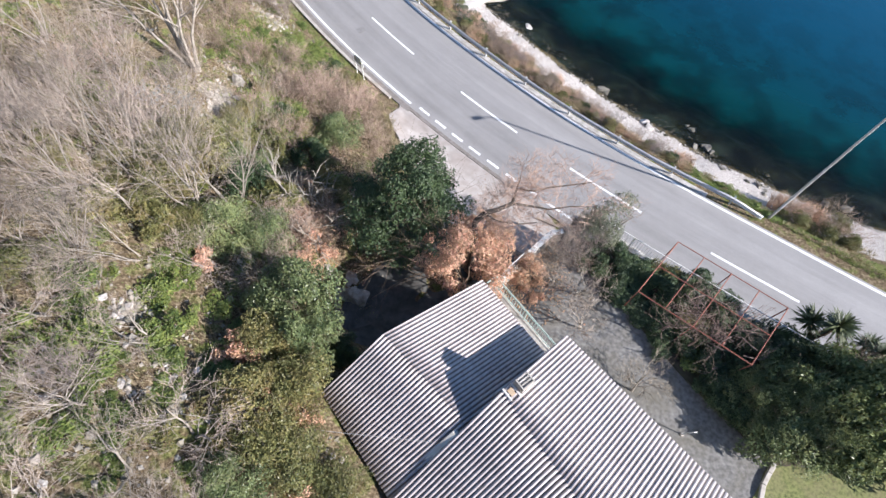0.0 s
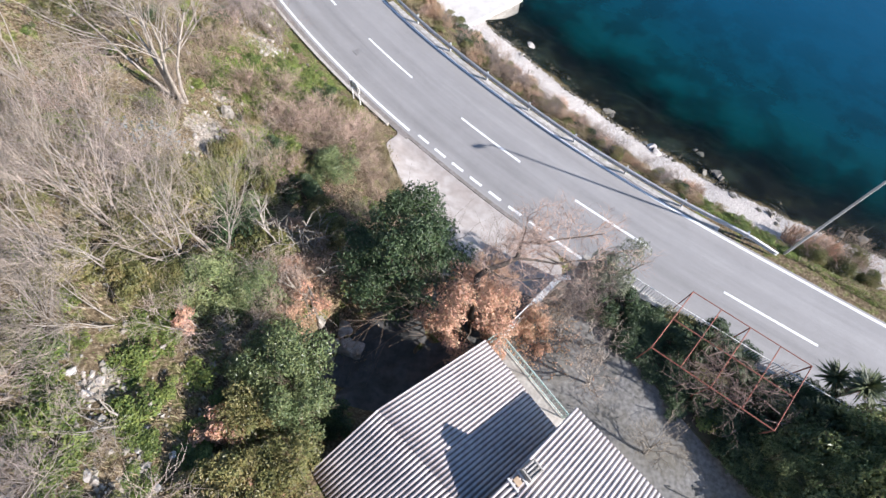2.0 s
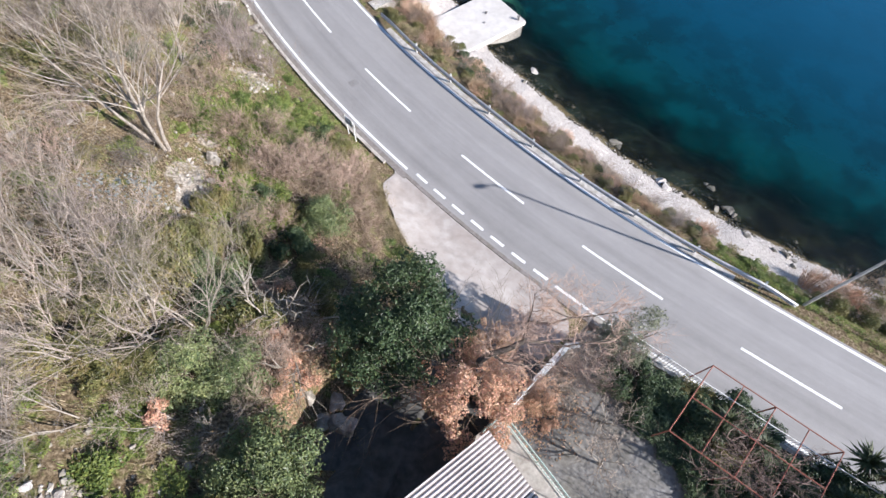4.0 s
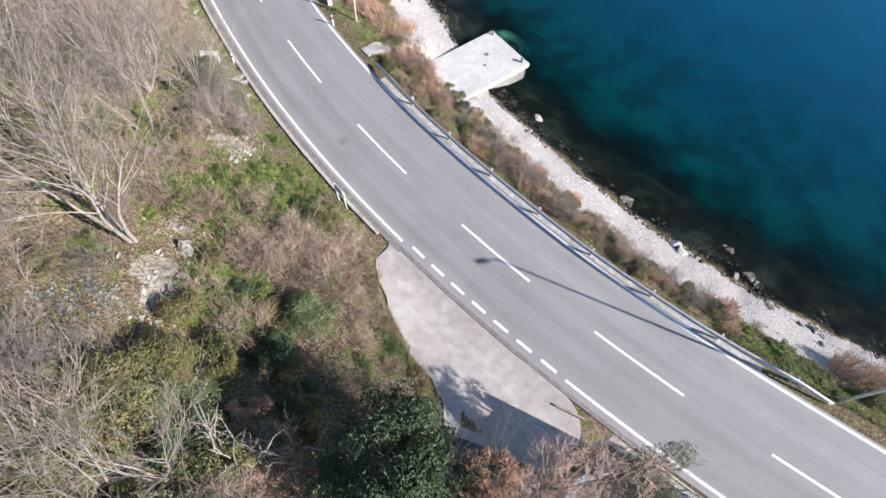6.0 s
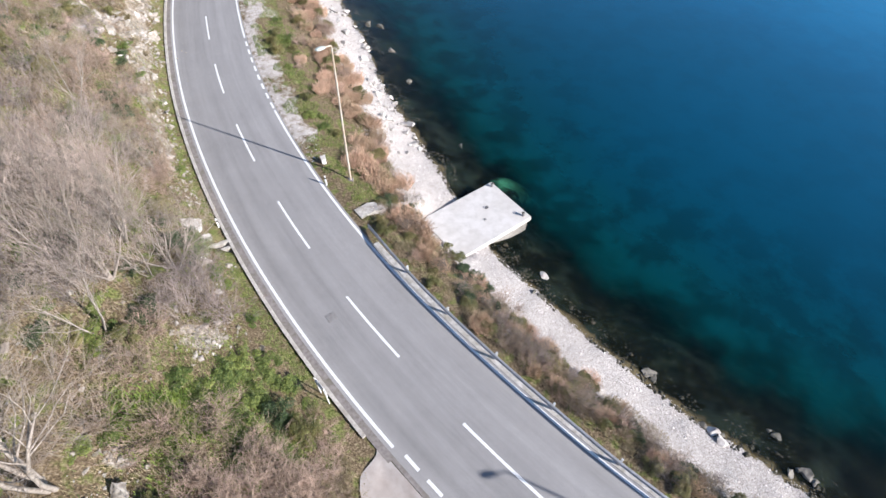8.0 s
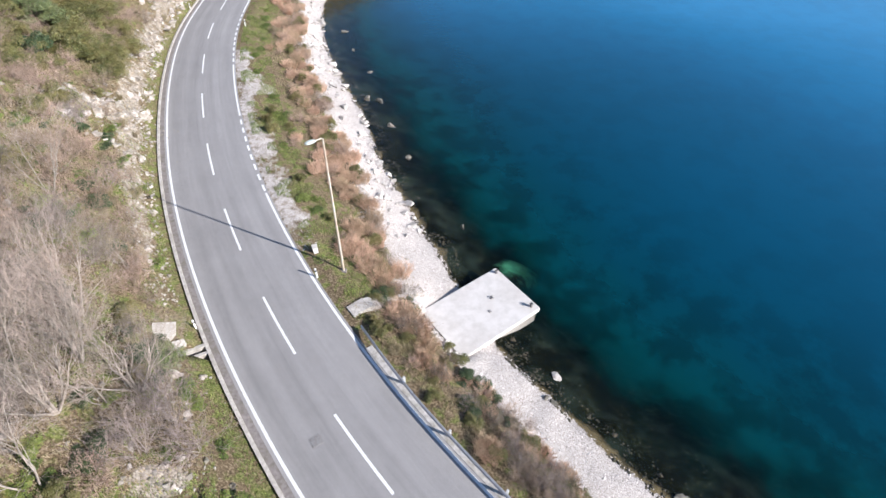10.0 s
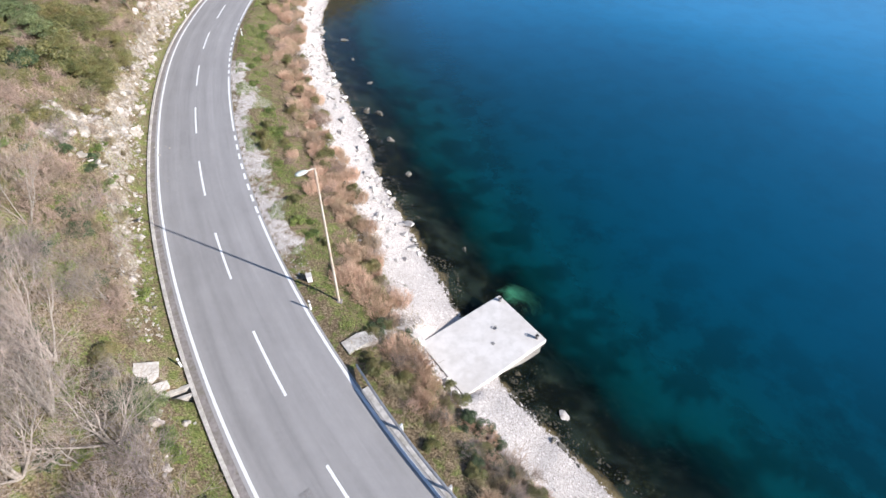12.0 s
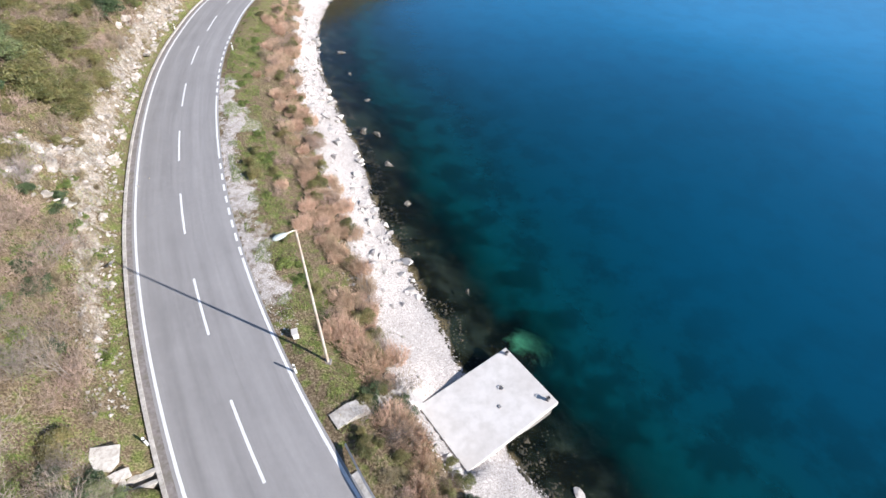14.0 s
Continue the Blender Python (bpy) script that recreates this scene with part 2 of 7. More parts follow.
VERGE = surface("verge_concrete", [(0.3, (0.33, 0.31, 0.295)), (0.6, (0.50, 0.475, 0.455))], 4, 0.9, stain=(0.13, 0.12, 0.08), stain_scale=1.8, stain_amount=0.6, bump_scale=25, depth=0.01)
DRIVE = surface("dusty_drive", [(0.3, (0.30, 0.268, 0.25)), (0.6, (0.40, 0.365, 0.345))], 1.6, 0.9, stain=(0.25, 0.20, 0.175), stain_scale=0.6, stain_amount=0.5, bump_scale=28, depth=0.01)
YARD_GRAVEL = surface("yard_gravel", [(0.3, (0.095, 0.093, 0.093)), (0.5, (0.165, 0.162, 0.16)), (0.7, (0.24, 0.235, 0.23))], 6, 0.95, stain=(0.12, 0.105, 0.07), stain_scale=0.6, stain_amount=0.5, bump_scale=22, depth=0.02)
FIBRE_CEMENT = sheet_material()
RIDGE = surface("ridge_capping", [(0.3, (0.52, 0.50, 0.49)), (0.6, (0.66, 0.64, 0.63))], 5, 0.75, stain=(0.35, 0.32, 0.30), stain_scale=3, stain_amount=0.5, bump_scale=50, depth=0.004)
PLASTER = surface("wall_plaster", [(0.3, (0.55, 0.52, 0.46)), (0.6, (0.66, 0.63, 0.57))], 3, 0.9, stain=(0.30, 0.27, 0.22), stain_scale=0.8, stain_amount=0.4, bump_scale=40, depth=0.004)
STONE = surface("limestone", [(0.3, (0.29, 0.262, 0.24)), (0.5, (0.47, 0.44, 0.415)), (0.68, (0.63, 0.60, 0.575))], 3.2, 0.9, stain=(0.24, 0.20, 0.15), stain_scale=2.0, stain_amount=0.45, bump=0.6, bump_scale=9, depth=0.05, vary=0.16)
WET_STONE = surface("shore_stone", [(0.3, (0.085, 0.075, 0.06)), (0.6, (0.25, 0.225, 0.19))], 3, 0.6, stain=(0.05, 0.05, 0.03), stain_scale=2.2, stain_amount=0.6, bump=0.6, bump_scale=10, depth=0.04, vary=0.2)
LAWN = surface("winter_lawn", [(0.3, (0.06, 0.075, 0.022)), (0.6, (0.19, 0.21, 0.075))], 8, 0.95, stain=(0.20, 0.165, 0.10), stain_scale=1.1, stain_amount=0.5, bump=0.6, bump_scale=20, depth=0.03)
SOIL = surface("garden_soil", [(0.3, (0.035, 0.028, 0.02)), (0.6, (0.085, 0.068, 0.048))], 6, 0.95, stain=(0.04, 0.055, 0.02), stain_scale=1.2, stain_amount=0.7, bump=0.6, bump_scale=14, depth=0.03)
PEBBLE = surface("beach_pebble", [(0.3, (0.42, 0.385, 0.362)), (0.6, (0.69, 0.645, 0.615))], 6, 0.85, stain_amount=0, bump=0, islands=0.3)
WEED_STONE = surface("weedy_stone", [(0.3, (0.024, 0.021, 0.011)), (0.6, (0.06, 0.052, 0.03))], 4, 0.8, stain_amount=0, bump=0, islands=0.35)
ROCK = surface("earthy_limestone", [(0.3, (0.21, 0.18, 0.155)), (0.5, (0.37, 0.33, 0.295)), (0.68, (0.54, 0.50, 0.46))], 2.6, 0.95, stain=(0.13, 0.115, 0.06), stain_scale=1.4, stain_amount=0.55, bump=0.7, bump_scale=7, depth=0.07, vary=0.18, islands=0.2)
STEEL = surface("galvanised_steel", [(0.3, (0.46, 0.465, 0.47)), (0.6, (0.60, 0.605, 0.61))], 9, 0.5, 0.35, stain=(0.26, 0.24, 0.22), stain_scale=3, stain_amount=0.35, bump=0.1, bump_scale=60, depth=0.002)
LAMP_STEEL = surface("painted_pole", [(0.3, (0.50, 0.45, 0.38)), (0.6, (0.62, 0.57, 0.50))], 5, 0.6, 0.2, stain=(0.40, 0.20, 0.09), stain_scale=1.6, stain_amount=0.5, bump=0.1, bump_scale=60, depth=0.002)
LAMP_HEAD = surface("lamp_housing", [(0.3, (0.33, 0.385, 0.37)), (0.6, (0.45, 0.50, 0.48))], 8, 0.5, 0.1, stain=(0.32, 0.32, 0.28), stain_scale=6, stain_amount=0.4, bump=0.1, bump_scale=60, depth=0.002)
LENS = surface("lamp_lens", [(0.3, (0.45, 0.47, 0.46)), (0.6, (0.55, 0.57, 0.56))], 8, 0.2, 0.0, stain_amount=0.0, bump=0)
RUST_RED = surface("red_lead_paint", [(0.3, (0.24, 0.075, 0.055)), (0.6, (0.34, 0.125, 0.09))], 12, 0.7, 0.1, stain=(0.20, 0.10, 0.06), stain_scale=6, stain_amount=0.5, bump=0.2, bump_scale=80, depth=0.002)
TEAL = surface("faded_teal_paint", [(0.3, (0.34, 0.50, 0.47)), (0.6, (0.50, 0.63, 0.60))], 10, 0.6, 0.1, stain=(0.45, 0.40, 0.35), stain_scale=5, stain_amount=0.4, bump=0.1, bump_scale=70, depth=0.002)
WHITE_PAINT = surface("white_enamel", [(0.3, (0.70, 0.70, 0.68)), (0.6, (0.80, 0.80, 0.79))], 8, 0.5, 0.0, stain=(0.48, 0.44, 0.38), stain_scale=4, stain_amount=0.35, bump=0.1, bump_scale=60, depth=0.002)
DARK = surface("dark_rubber", [(0.3, (0.02, 0.02, 0.02)), (0.6, (0.04, 0.04, 0.04))], 20, 0.7, stain_amount=0, bump=0)
IRON = surface("cast_iron", [(0.3, (0.18, 0.175, 0.175)), (0.6, (0.27, 0.265, 0.265))], 15, 0.7, 0.15, stain=(0.16, 0.10, 0.06), stain_scale=9, stain_amount=0.3, bump=0.3, bump_scale=60, depth=0.004)
BARK = surface("grey_bark", [(0.3, (0.24, 0.208, 0.178)), (0.6, (0.41, 0.362, 0.318))], 9, 0.9, stain=(0.17, 0.14, 0.10), stain_scale=4, stain_amount=0.5, bump=0.5, bump_scale=40, depth=0.01, vary=0.15)
DARK_BARK = surface("brown_bark", [(0.3, (0.09, 0.065, 0.045)), (0.6, (0.19, 0.145, 0.105))], 9, 0.9, stain=(0.06, 0.045, 0.03), stain_scale=4, stain_amount=0.5, bump=0.5, bump_scale=40, depth=0.01, vary=0.15)
TWIG = surface("bare_twigs", [(0.3, (0.19, 0.152, 0.124)), (0.6, (0.37, 0.305, 0.255))], 3, 0.9, stain_amount=0, bump=0, vary=0.25)
GREY_TWIG = surface("grey_twigs", [(0.3, (0.125, 0.101, 0.088)), (0.6, (0.26, 0.216, 0.192))], 3, 0.9, stain_amount=0, bump=0, vary=0.3)
BLACK_BARK = surface("black_bark", [(0.3, (0.035, 0.028, 0.023)), (0.6, (0.085, 0.066, 0.054))], 9, 0.9, stain=(0.12, 0.10, 0.08), stain_scale=4, stain_amount=0.4, bump=0.5, bump_scale=40, depth=0.01)
DARK_TWIG = surface("dark_twigs", [(0.3, (0.12, 0.082, 0.068)), (0.6, (0.24, 0.175, 0.145))], 3, 0.9, stain_amount=0, bump=0, vary=0.15)
BROWN_TWIG = surface("brown_twigs", [(0.3, (0.20, 0.138, 0.104)), (0.6, (0.38, 0.285, 0.222))], 3, 0.9, stain_amount=0, bump=0, vary=0.22)
DRY_STEM = surface("dry_broom", [(0.3, (0.35, 0.228, 0.15)), (0.6, (0.54, 0.39, 0.275))], 2.5, 0.9, stain_amount=0, bump=0, vary=0.2, islands=0.25)
LEAF_DARK = surface("dark_leaves", [(0.3, (0.022, 0.045, 0.018)), (0.6, (0.078, 0.118, 0.05))], 2.5, 0.52, stain_amount=0, bump=0, vary=0.15, islands=0.4, through_light=0.18)
LEAF_OLIVE = surface("olive_leaves", [(0.3, (0.095, 0.106, 0.036)), (0.6, (0.225, 0.228, 0.086))], 2.0, 0.42, stain=(0.23, 0.16, 0.07), stain_scale=1.1, stain_amount=0.5, bump=0, vary=0.25, islands=0.4, through_light=0.25)
LEAF_MID = surface("garden_leaves", [(0.3, (0.08, 0.118, 0.047)), (0.6, (0.215, 0.262, 0.118))], 2.2, 0.4, stain=(0.15, 0.14, 0.06), stain_scale=1.3, stain_amount=0.4, bump=0, vary=0.2, islands=0.4, through_light=0.22)
LEAF_BRIGHT = surface("fresh_leaves", [(0.3, (0.085, 0.12, 0.03)), (0.6, (0.195, 0.25, 0.07))], 2.0, 0.5, stain_amount=0, bump=0, vary=0.2, islands=0.4, through_light=0.3)
LEAF_SILVER = surface("silvery_leaves", [(0.3, (0.155, 0.175, 0.12)), (0.6, (0.285, 0.305, 0.22))], 2.0, 0.6, stain_amount=0, bump=0, vary=0.15, islands=0.35, through_light=0.2)
LEAF_RUST = surface("withered_leaves", [(0.3, (0.365, 0.215, 0.136)), (0.6, (0.62, 0.42, 0.285))], 2.5, 0.75, stain_amount=0, bump=0, vary=0.15, islands=0.35, through_light=0.25)
LEAF_SPIKE = surface("yucca_leaves", [(0.3, (0.03, 0.048, 0.02)), (0.6, (0.08, 0.10, 0.042))], 3, 0.6, stain_amount=0, bump=0, vary=0.15, islands=0.35, through_light=0.12)
GRASS = surface("grass_blades", [(0.3, (0.095, 0.15, 0.032)), (0.6, (0.225, 0.29, 0.08))], 1.2, 0.7, stain=(0.28, 0.26, 0.12), stain_scale=0.7, stain_amount=0.45, bump=0, islands=0.35, through_light=0.3)
LUSH = surface("lush_grass_blades", [(0.3, (0.10, 0.165, 0.03)), (0.6, (0.24, 0.32, 0.07))], 1.4, 0.7, stain_amount=0, bump=0, islands=0.3, through_light=0.3)
DRY_GRASS = surface("dry_grass_blades", [(0.3, (0.21, 0.16, 0.09)), (0.6, (0.43, 0.355, 0.24))], 1.2, 0.85, stain=(0.19, 0.18, 0.06), stain_scale=0.6, stain_amount=0.5, bump=0, islands=0.3, through_light=0.25)
LITTER = surface("pale_litter", [(0.3, (0.09, 0.115, 0.115)), (0.6, (0.24, 0.275, 0.275))], 2, 0.5, stain_amount=0, bump=0, islands=0.5)
WOOD = surface("weathered_timber", [(0.3, (0.20, 0.165, 0.13)), (0.6, (0.36, 0.31, 0.26))], 8, 0.9, stain=(0.10, 0.08, 0.06), stain_scale=3, stain_amount=0.5, bump=0.4, bump_scale=30, depth=0.008, vary=0.1)

# ---------------------------------------------------------------- plan of the coast road
# the road's middle line, from the bend beyond the garden to the far bend
MIDDLE = [(60, -18.5), (40, -4.2), (27.5, 4.6), (20.2, 9.8), (12.4, 15.6), (5.3, 21.7), (-1.8, 29.0), (-8, 36.75), (-13.5, 45.2),
          (-18.3, 54.2), (-22.2, 63.3), (-25.5, 72.7), (-28.1, 82.4), (-29.6, 91.9), (-30.2, 103), (-28.5, 116), (-22, 134), (-6, 158)]
HALF = 3.28          # from the middle line to each edge line
SEA = -3.84          # level of the water below the road
YARD = 3.7           # level of the walled yard above the road


def smooth_line(points, n=16):
    P = np.array(points, float)
    Q = np.vstack([2 * P[0] - P[1], P, 2 * P[-1] - P[-2]])
    out = []
    for i in range(1, len(Q) - 2):
        a, b, c, d = Q[i - 1:i + 3]
        for k in range(n):
            t = k / n
            out.append(0.5 * (2 * b + (c - a) * t + (2 * a - 5 * b + 4 * c - d) * t * t + (3 * b - a - 3 * c + d) * t ** 3))
    out.append(Q[-2])
    return np.array(out)


LINE = smooth_line(MIDDLE)
ALONG = np.r_[0, np.cumsum(np.hypot(*np.diff(LINE, axis=0).T))]
ALONG -= ALONG[48]
HEAD = np.gradient(LINE, axis=0)
HEAD /= np.linalg.norm(HEAD, axis=1)[:, None]


def station(x, y):
    """Metres along the road and metres across it, seaward positive, of the places x, y."""
    x, y = np.atleast_1d(np.asarray(x, float)), np.atleast_1d(np.asarray(y, float))
    s, q = np.empty(len(x)), np.empty(len(x))
    for i in range(0, len(x), 4000):
        dx, dy = x[i:i + 4000, None] - LINE[:, 0], y[i:i + 4000, None] - LINE[:, 1]
        k = (dx * dx + dy * dy).argmin(axis=1)
        r = np.arange(len(k))
        vx, vy, h = dx[r, k], dy[r, k], HEAD[k]
        s[i:i + 4000] = ALONG[k] + vx * h[:, 0] + vy * h[:, 1]
        q[i:i + 4000] = vx * h[:, 1] - vy * h[:, 0]
    return s, q


def on_road(s, q, z=0.0):
    """The place s metres along the road and q metres across it."""
    x, y = np.interp(s, ALONG, LINE[:, 0]), np.interp(s, ALONG, LINE[:, 1])
    hx, hy = np.interp(s, ALONG, HEAD[:, 0]), np.interp(s, ALONG, HEAD[:, 1])
    n = math.hypot(hx, hy)
    return (x + q * hy / n, y - q * hx / n, z)


def soft_noise(x, y, size, seed=0):
    """Smooth noise of about -1 to 1 over places x, y."""
    g = np.random.RandomState(seed).uniform(-1, 1, (64, 64))
    u, v = np.asarray(x) / size, np.asarray(y) / size
    iu, iv = np.floor(u).astype(int), np.floor(v).astype(int)
    fu, fv = u - iu, v - iv
    fu, fv = fu * fu * (3 - 2 * fu), fv * fv * (3 - 2 * fv)
    a, b = g[iu % 64, iv % 64], g[(iu + 1) % 64, iv % 64]
    c, d = g[iu % 64, (iv + 1) % 64], g[(iu + 1) % 64, (iv + 1) % 64]
    return (a * (1 - fu) + b * fu) * (1 - fv) + (c * (1 - fu) + d * fu) * fv


# stations along the coast: the water's edge and the foot of the planted bank, across the road
SHORE_S = [-60, -5, 2, 14, 26, 34, 45, 52, 60, 72, 82, 100, 112, 125, 170]
SHORE_Q = [13, 11.6, 10.6, 10.4, 11.1, 11.5, 13.6, 14.25, 14.75, 15.75, 15.1, 13.3, 12.0, 10.5, 11]
BANK_Q = [9, 7.7, 6.8, 6.8, 7.6, 8.0, 8.8, 10.6, 11.6, 11.8, 11.4, 10.6, 9.0, 7.4, 8]
# hillside: heights over the road at distances inland, at stations along it
HILL_E = [4.25, 5.0, 6, 8, 10, 12.5, 15, 18, 22, 26, 40, 90, 400]
HILL_S = [8, 20, 30, 42, 62, 84]
HILL_Z = [[0, .1, .6, 1.6, 2.6, 3.2, 3.4, 4.6, 7.6, 10.3, 19, 44, 130],
          [0, .1, .6, 1.5, 2.8, 4.0, 5.0, 7.0, 9.2, 11, 19, 44, 130],
          [0, .5, 1.3, 2.7, 4.0, 4.9, 6.2, 7.8, 10, 12, 20, 45, 130],
          [0, .7, 1.9, 4.5, 6.2, 8, 9.6, 11.5, 14, 16.5, 25, 50, 140],
          [0, .9, 3.3, 5.8, 7.4, 9, 10.4, 12.2, 14.6, 17, 26, 50, 140],
          [0, .9, 3.4, 5.4, 7.0, 8.6, 10, 12, 14.6, 17, 26, 50, 140]]


CULVERT = 25.0        # the way the drain runs out to the gutter, in degrees


def ease(v):
    v = np.clip(v, 0, 1)
    return v * v * (3 - 2 * v)


def ground_height(x, y, rough=1.0):
    x, y = np.atleast_1d(np.asarray(x, float)), np.atleast_1d(np.asarray(y, float))
    s, q = station(x, y)
    e = -q
    rows = np.array([np.interp(e, HILL_E, r) for r in HILL_Z])
    k = np.clip(np.interp(s, HILL_S, range(len(HILL_S))), 0, len(HILL_S) - 1.001)
    i = k.astype(int)
    w = ease(k - i)
    n = np.arange(len(x))
    hill = rows[i, n] * (1 - w) + rows[i + 1, n] * w
    bumps = soft_noise(x, y, 3.1, 1) * 0.35 + soft_noise(x, y, 1.2, 2) * 0.14 + soft_noise(x, y, 9, 3) * 0.5
    crag = ease((s - 46) / 8) * ease((e - 4.3) / 0.8) * (1 - ease((e - 8) / 5))
    crag = crag * (np.abs(soft_noise(x, y, 1.7, 5)) * 0.9 + np.abs(soft_noise(x, y, 0.8, 6)) * 0.45 - 0.35)
    hill = hill + rough * (bumps * ease((e - 4.6) / 4) * ease((s - 12) / 10 + (e - 14) / 4) + crag)
    # the level court behind the house
    k = 1 - ease((np.hypot(x + 2.1, y - 8.7) - 2.5) / 1.1)
    hill = hill * (1 - k) + np.minimum(hill, 3.78) * k
    shore, bank = np.interp(s, SHORE_S, SHORE_Q), np.interp(s, SHORE_S, BANK_Q)
    shore = shore + 0.35 * soft_noise(x, y, 2.3, 7) + 0.2 * soft_noise(x, y, 0.9, 8)
    t = np.clip((q - 4.5) / np.maximum(bank - 4.5, 0.5), 0, 1)
    fall = -0.06 - 1.95 * (0.6 * t + 0.4 * ease(t)) + rough * 0.22 * t * soft_noise(x, y, 1.6, 9)
    b = np.clip((q - bank) / np.maximum(shore - bank, 0.5), 0, 1)
    beach = -2.01 + (SEA + 2.01) * (1 - (1 - b) ** 1.35) + rough * 0.06 * soft_noise(x, y, 0.9, 10)
    d = np.maximum(q - shore, 0)
    bed = SEA - np.interp(d, [0, 1, 3, 4.6, 6, 10, 20, 60, 400], [0, .3, .95, 1.6, 2.5, 4.6, 8, 18, 60]) + rough * ease(d / 2) * 0.25 * soft_noise(x, y, 1.5, 11)
    bed = bed + 1.1 * (1 - ease((np.hypot(x - 6.7, y - 48.2) - 0.8) / 2.2)) * (d > 1.0)
    sea = np.where(q < bank, fall, np.where(d > 0, bed, beach))
    # the drain is dug out between its concrete sides
    ca, sa = math.cos(math.radians(CULVERT)), math.sin(math.radians(CULVERT))
    lx, ly = (x + 13.22) * ca + (y - 37.12) * sa, -(x + 13.22) * sa + (y - 37.12) * ca
    hill = np.where((np.abs(lx + 0.62) < 0.86) & (np.abs(ly) < 0.40), np.minimum(hill, -0.85), hill)
    # the beach is dug level under the landing stage
    lx, ly = (x - 3.48) * 0.588 - (y - 42.62) * 0.809, (x - 3.48) * 0.809 + (y - 42.62) * 0.588
    k = (1 - ease((np.abs(lx) - 2.3) / 0.9)) * (1 - ease((-3.7 - ly) / 0.9)) * (ly < 4)
    sea = sea * (1 - k) + np.minimum(sea, -3.62) * k
    flat = -0.06 + 0 * q
    return np.where(q > 4.5, sea, np.where(e > 3.9, hill - 0.06, flat))

# ---------------------------------------------------------------- building blocks
def mesh_of(name, verts, faces, mat, smooth=False):
    me = bpy.data.meshes.new(name)
    me.from_pydata([tuple(v) for v in np.asarray(verts, float).tolist()], [], [tuple(f) for f in faces])
    me.materials.append(mat)
    if smooth:
        me.polygons.foreach_set("use_smooth", [True] * len(me.polygons))
    me.update()
    return me


def from_bm(name, bm, mat, smooth=False):
    me = bpy.data.meshes.new(name)
    bmesh.ops.recalc_face_normals(bm, faces=bm.faces)
    bm.to_mesh(me)
    bm.free()
    me.materials.append(mat)
    if smooth:
        me.polygons.foreach_set("use_smooth", [True] * len(me.polygons))
    return me


def part(name, data, parent, label="", at=None):
    """One mesh as a part of a thing, or of a part."""
    ob = new(name, data)
    ob.parent = parent
    if at is not None:
        ob.matrix_basis = at
    return tagged(ob, label) if label else ob


def thing(name, m, label, category, group=""):
    ob = new(name)
    ob.matrix_basis = m
    return tagged(ob, label, category, group)


def structure(name, data, label, category):
    return tagged(new(name, data), label, category, kind="structure")


def box(bm, x0, x1, y0, y1, z0, z1, bevel=0.0):
    made = bmesh.ops.create_cube(bm, size=1)["verts"]
    for v in made:
        v.co = Vector((x0 + (v.co.x + 0.5) * (x1 - x0), y0 + (v.co.y + 0.5) * (y1 - y0), z0 + (v.co.z + 0.5) * (z1 - z0)))
    if bevel:
        edges = list({e for v in made for e in v.link_edges})
        bmesh.ops.bevel(bm, geom=edges, offset=bevel, segments=2, affect="EDGES", profile=0.6)
    return made


def box_mesh(name, mat, x0, x1, y0, y1, z0, z1, bevel=0.0):
    bm = bmesh.new()
    box(bm, x0, x1, y0, y1, z0, z1, bevel)
    return from_bm(name, bm, mat)


def tubes(segments, sides):
    """Tapered tubes from rows of x y z X Y Z r R: corners and faces."""
    a = np.asarray(segments, float)
    p, q, r0, r1 = a[:, 0:3], a[:, 3:6], a[:, 6], a[:, 7]
    d = q - p
    d /= np.maximum(np.linalg.norm(d, axis=1), 1e-6)[:, None]
    ref = np.where(np.abs(d[:, 2:3]) > 0.9, np.array([[1.0, 0, 0]]), np.array([[0, 0, 1.0]]))
    s = np.cross(d, ref)
    s /= np.linalg.norm(s, axis=1)[:, None]
    t = np.cross(d, s)
    ang = np.arange(sides) * 2 * math.pi / sides
    ring = s[:, None, :] * np.cos(ang)[None, :, None] + t[:, None, :] * np.sin(ang)[None, :, None]
    v = np.concatenate([p[:, None, :] + ring * r0[:, None, None], q[:, None, :] + ring * r1[:, None, None]], axis=1).reshape(-1, 3)
    k = np.arange(sides)
    f = np.stack([k, (k + 1) % sides, sides + (k + 1) % sides, sides + k], axis=1)
    f = (np.arange(len(a))[:, None, None] * 2 * sides + f[None]).reshape(-1, 4)
    return v, f


def tube_mesh(name, segments, sides, mat, smooth=True):
    v, f = tubes(segments, sides)
    return mesh_of(name, v, f.tolist(), mat, smooth)


def rod(points, radius, end=None):
    """Rows for tubes() along a bent rod, slightly overlapping at the bends."""
    n = len(points) - 1
    end = radius if end is None else end
    return [(*points[i], *points[i + 1], radius + (end - radius) * i / n, radius + (end - radius) * (i + 1) / n) for i in range(n)]


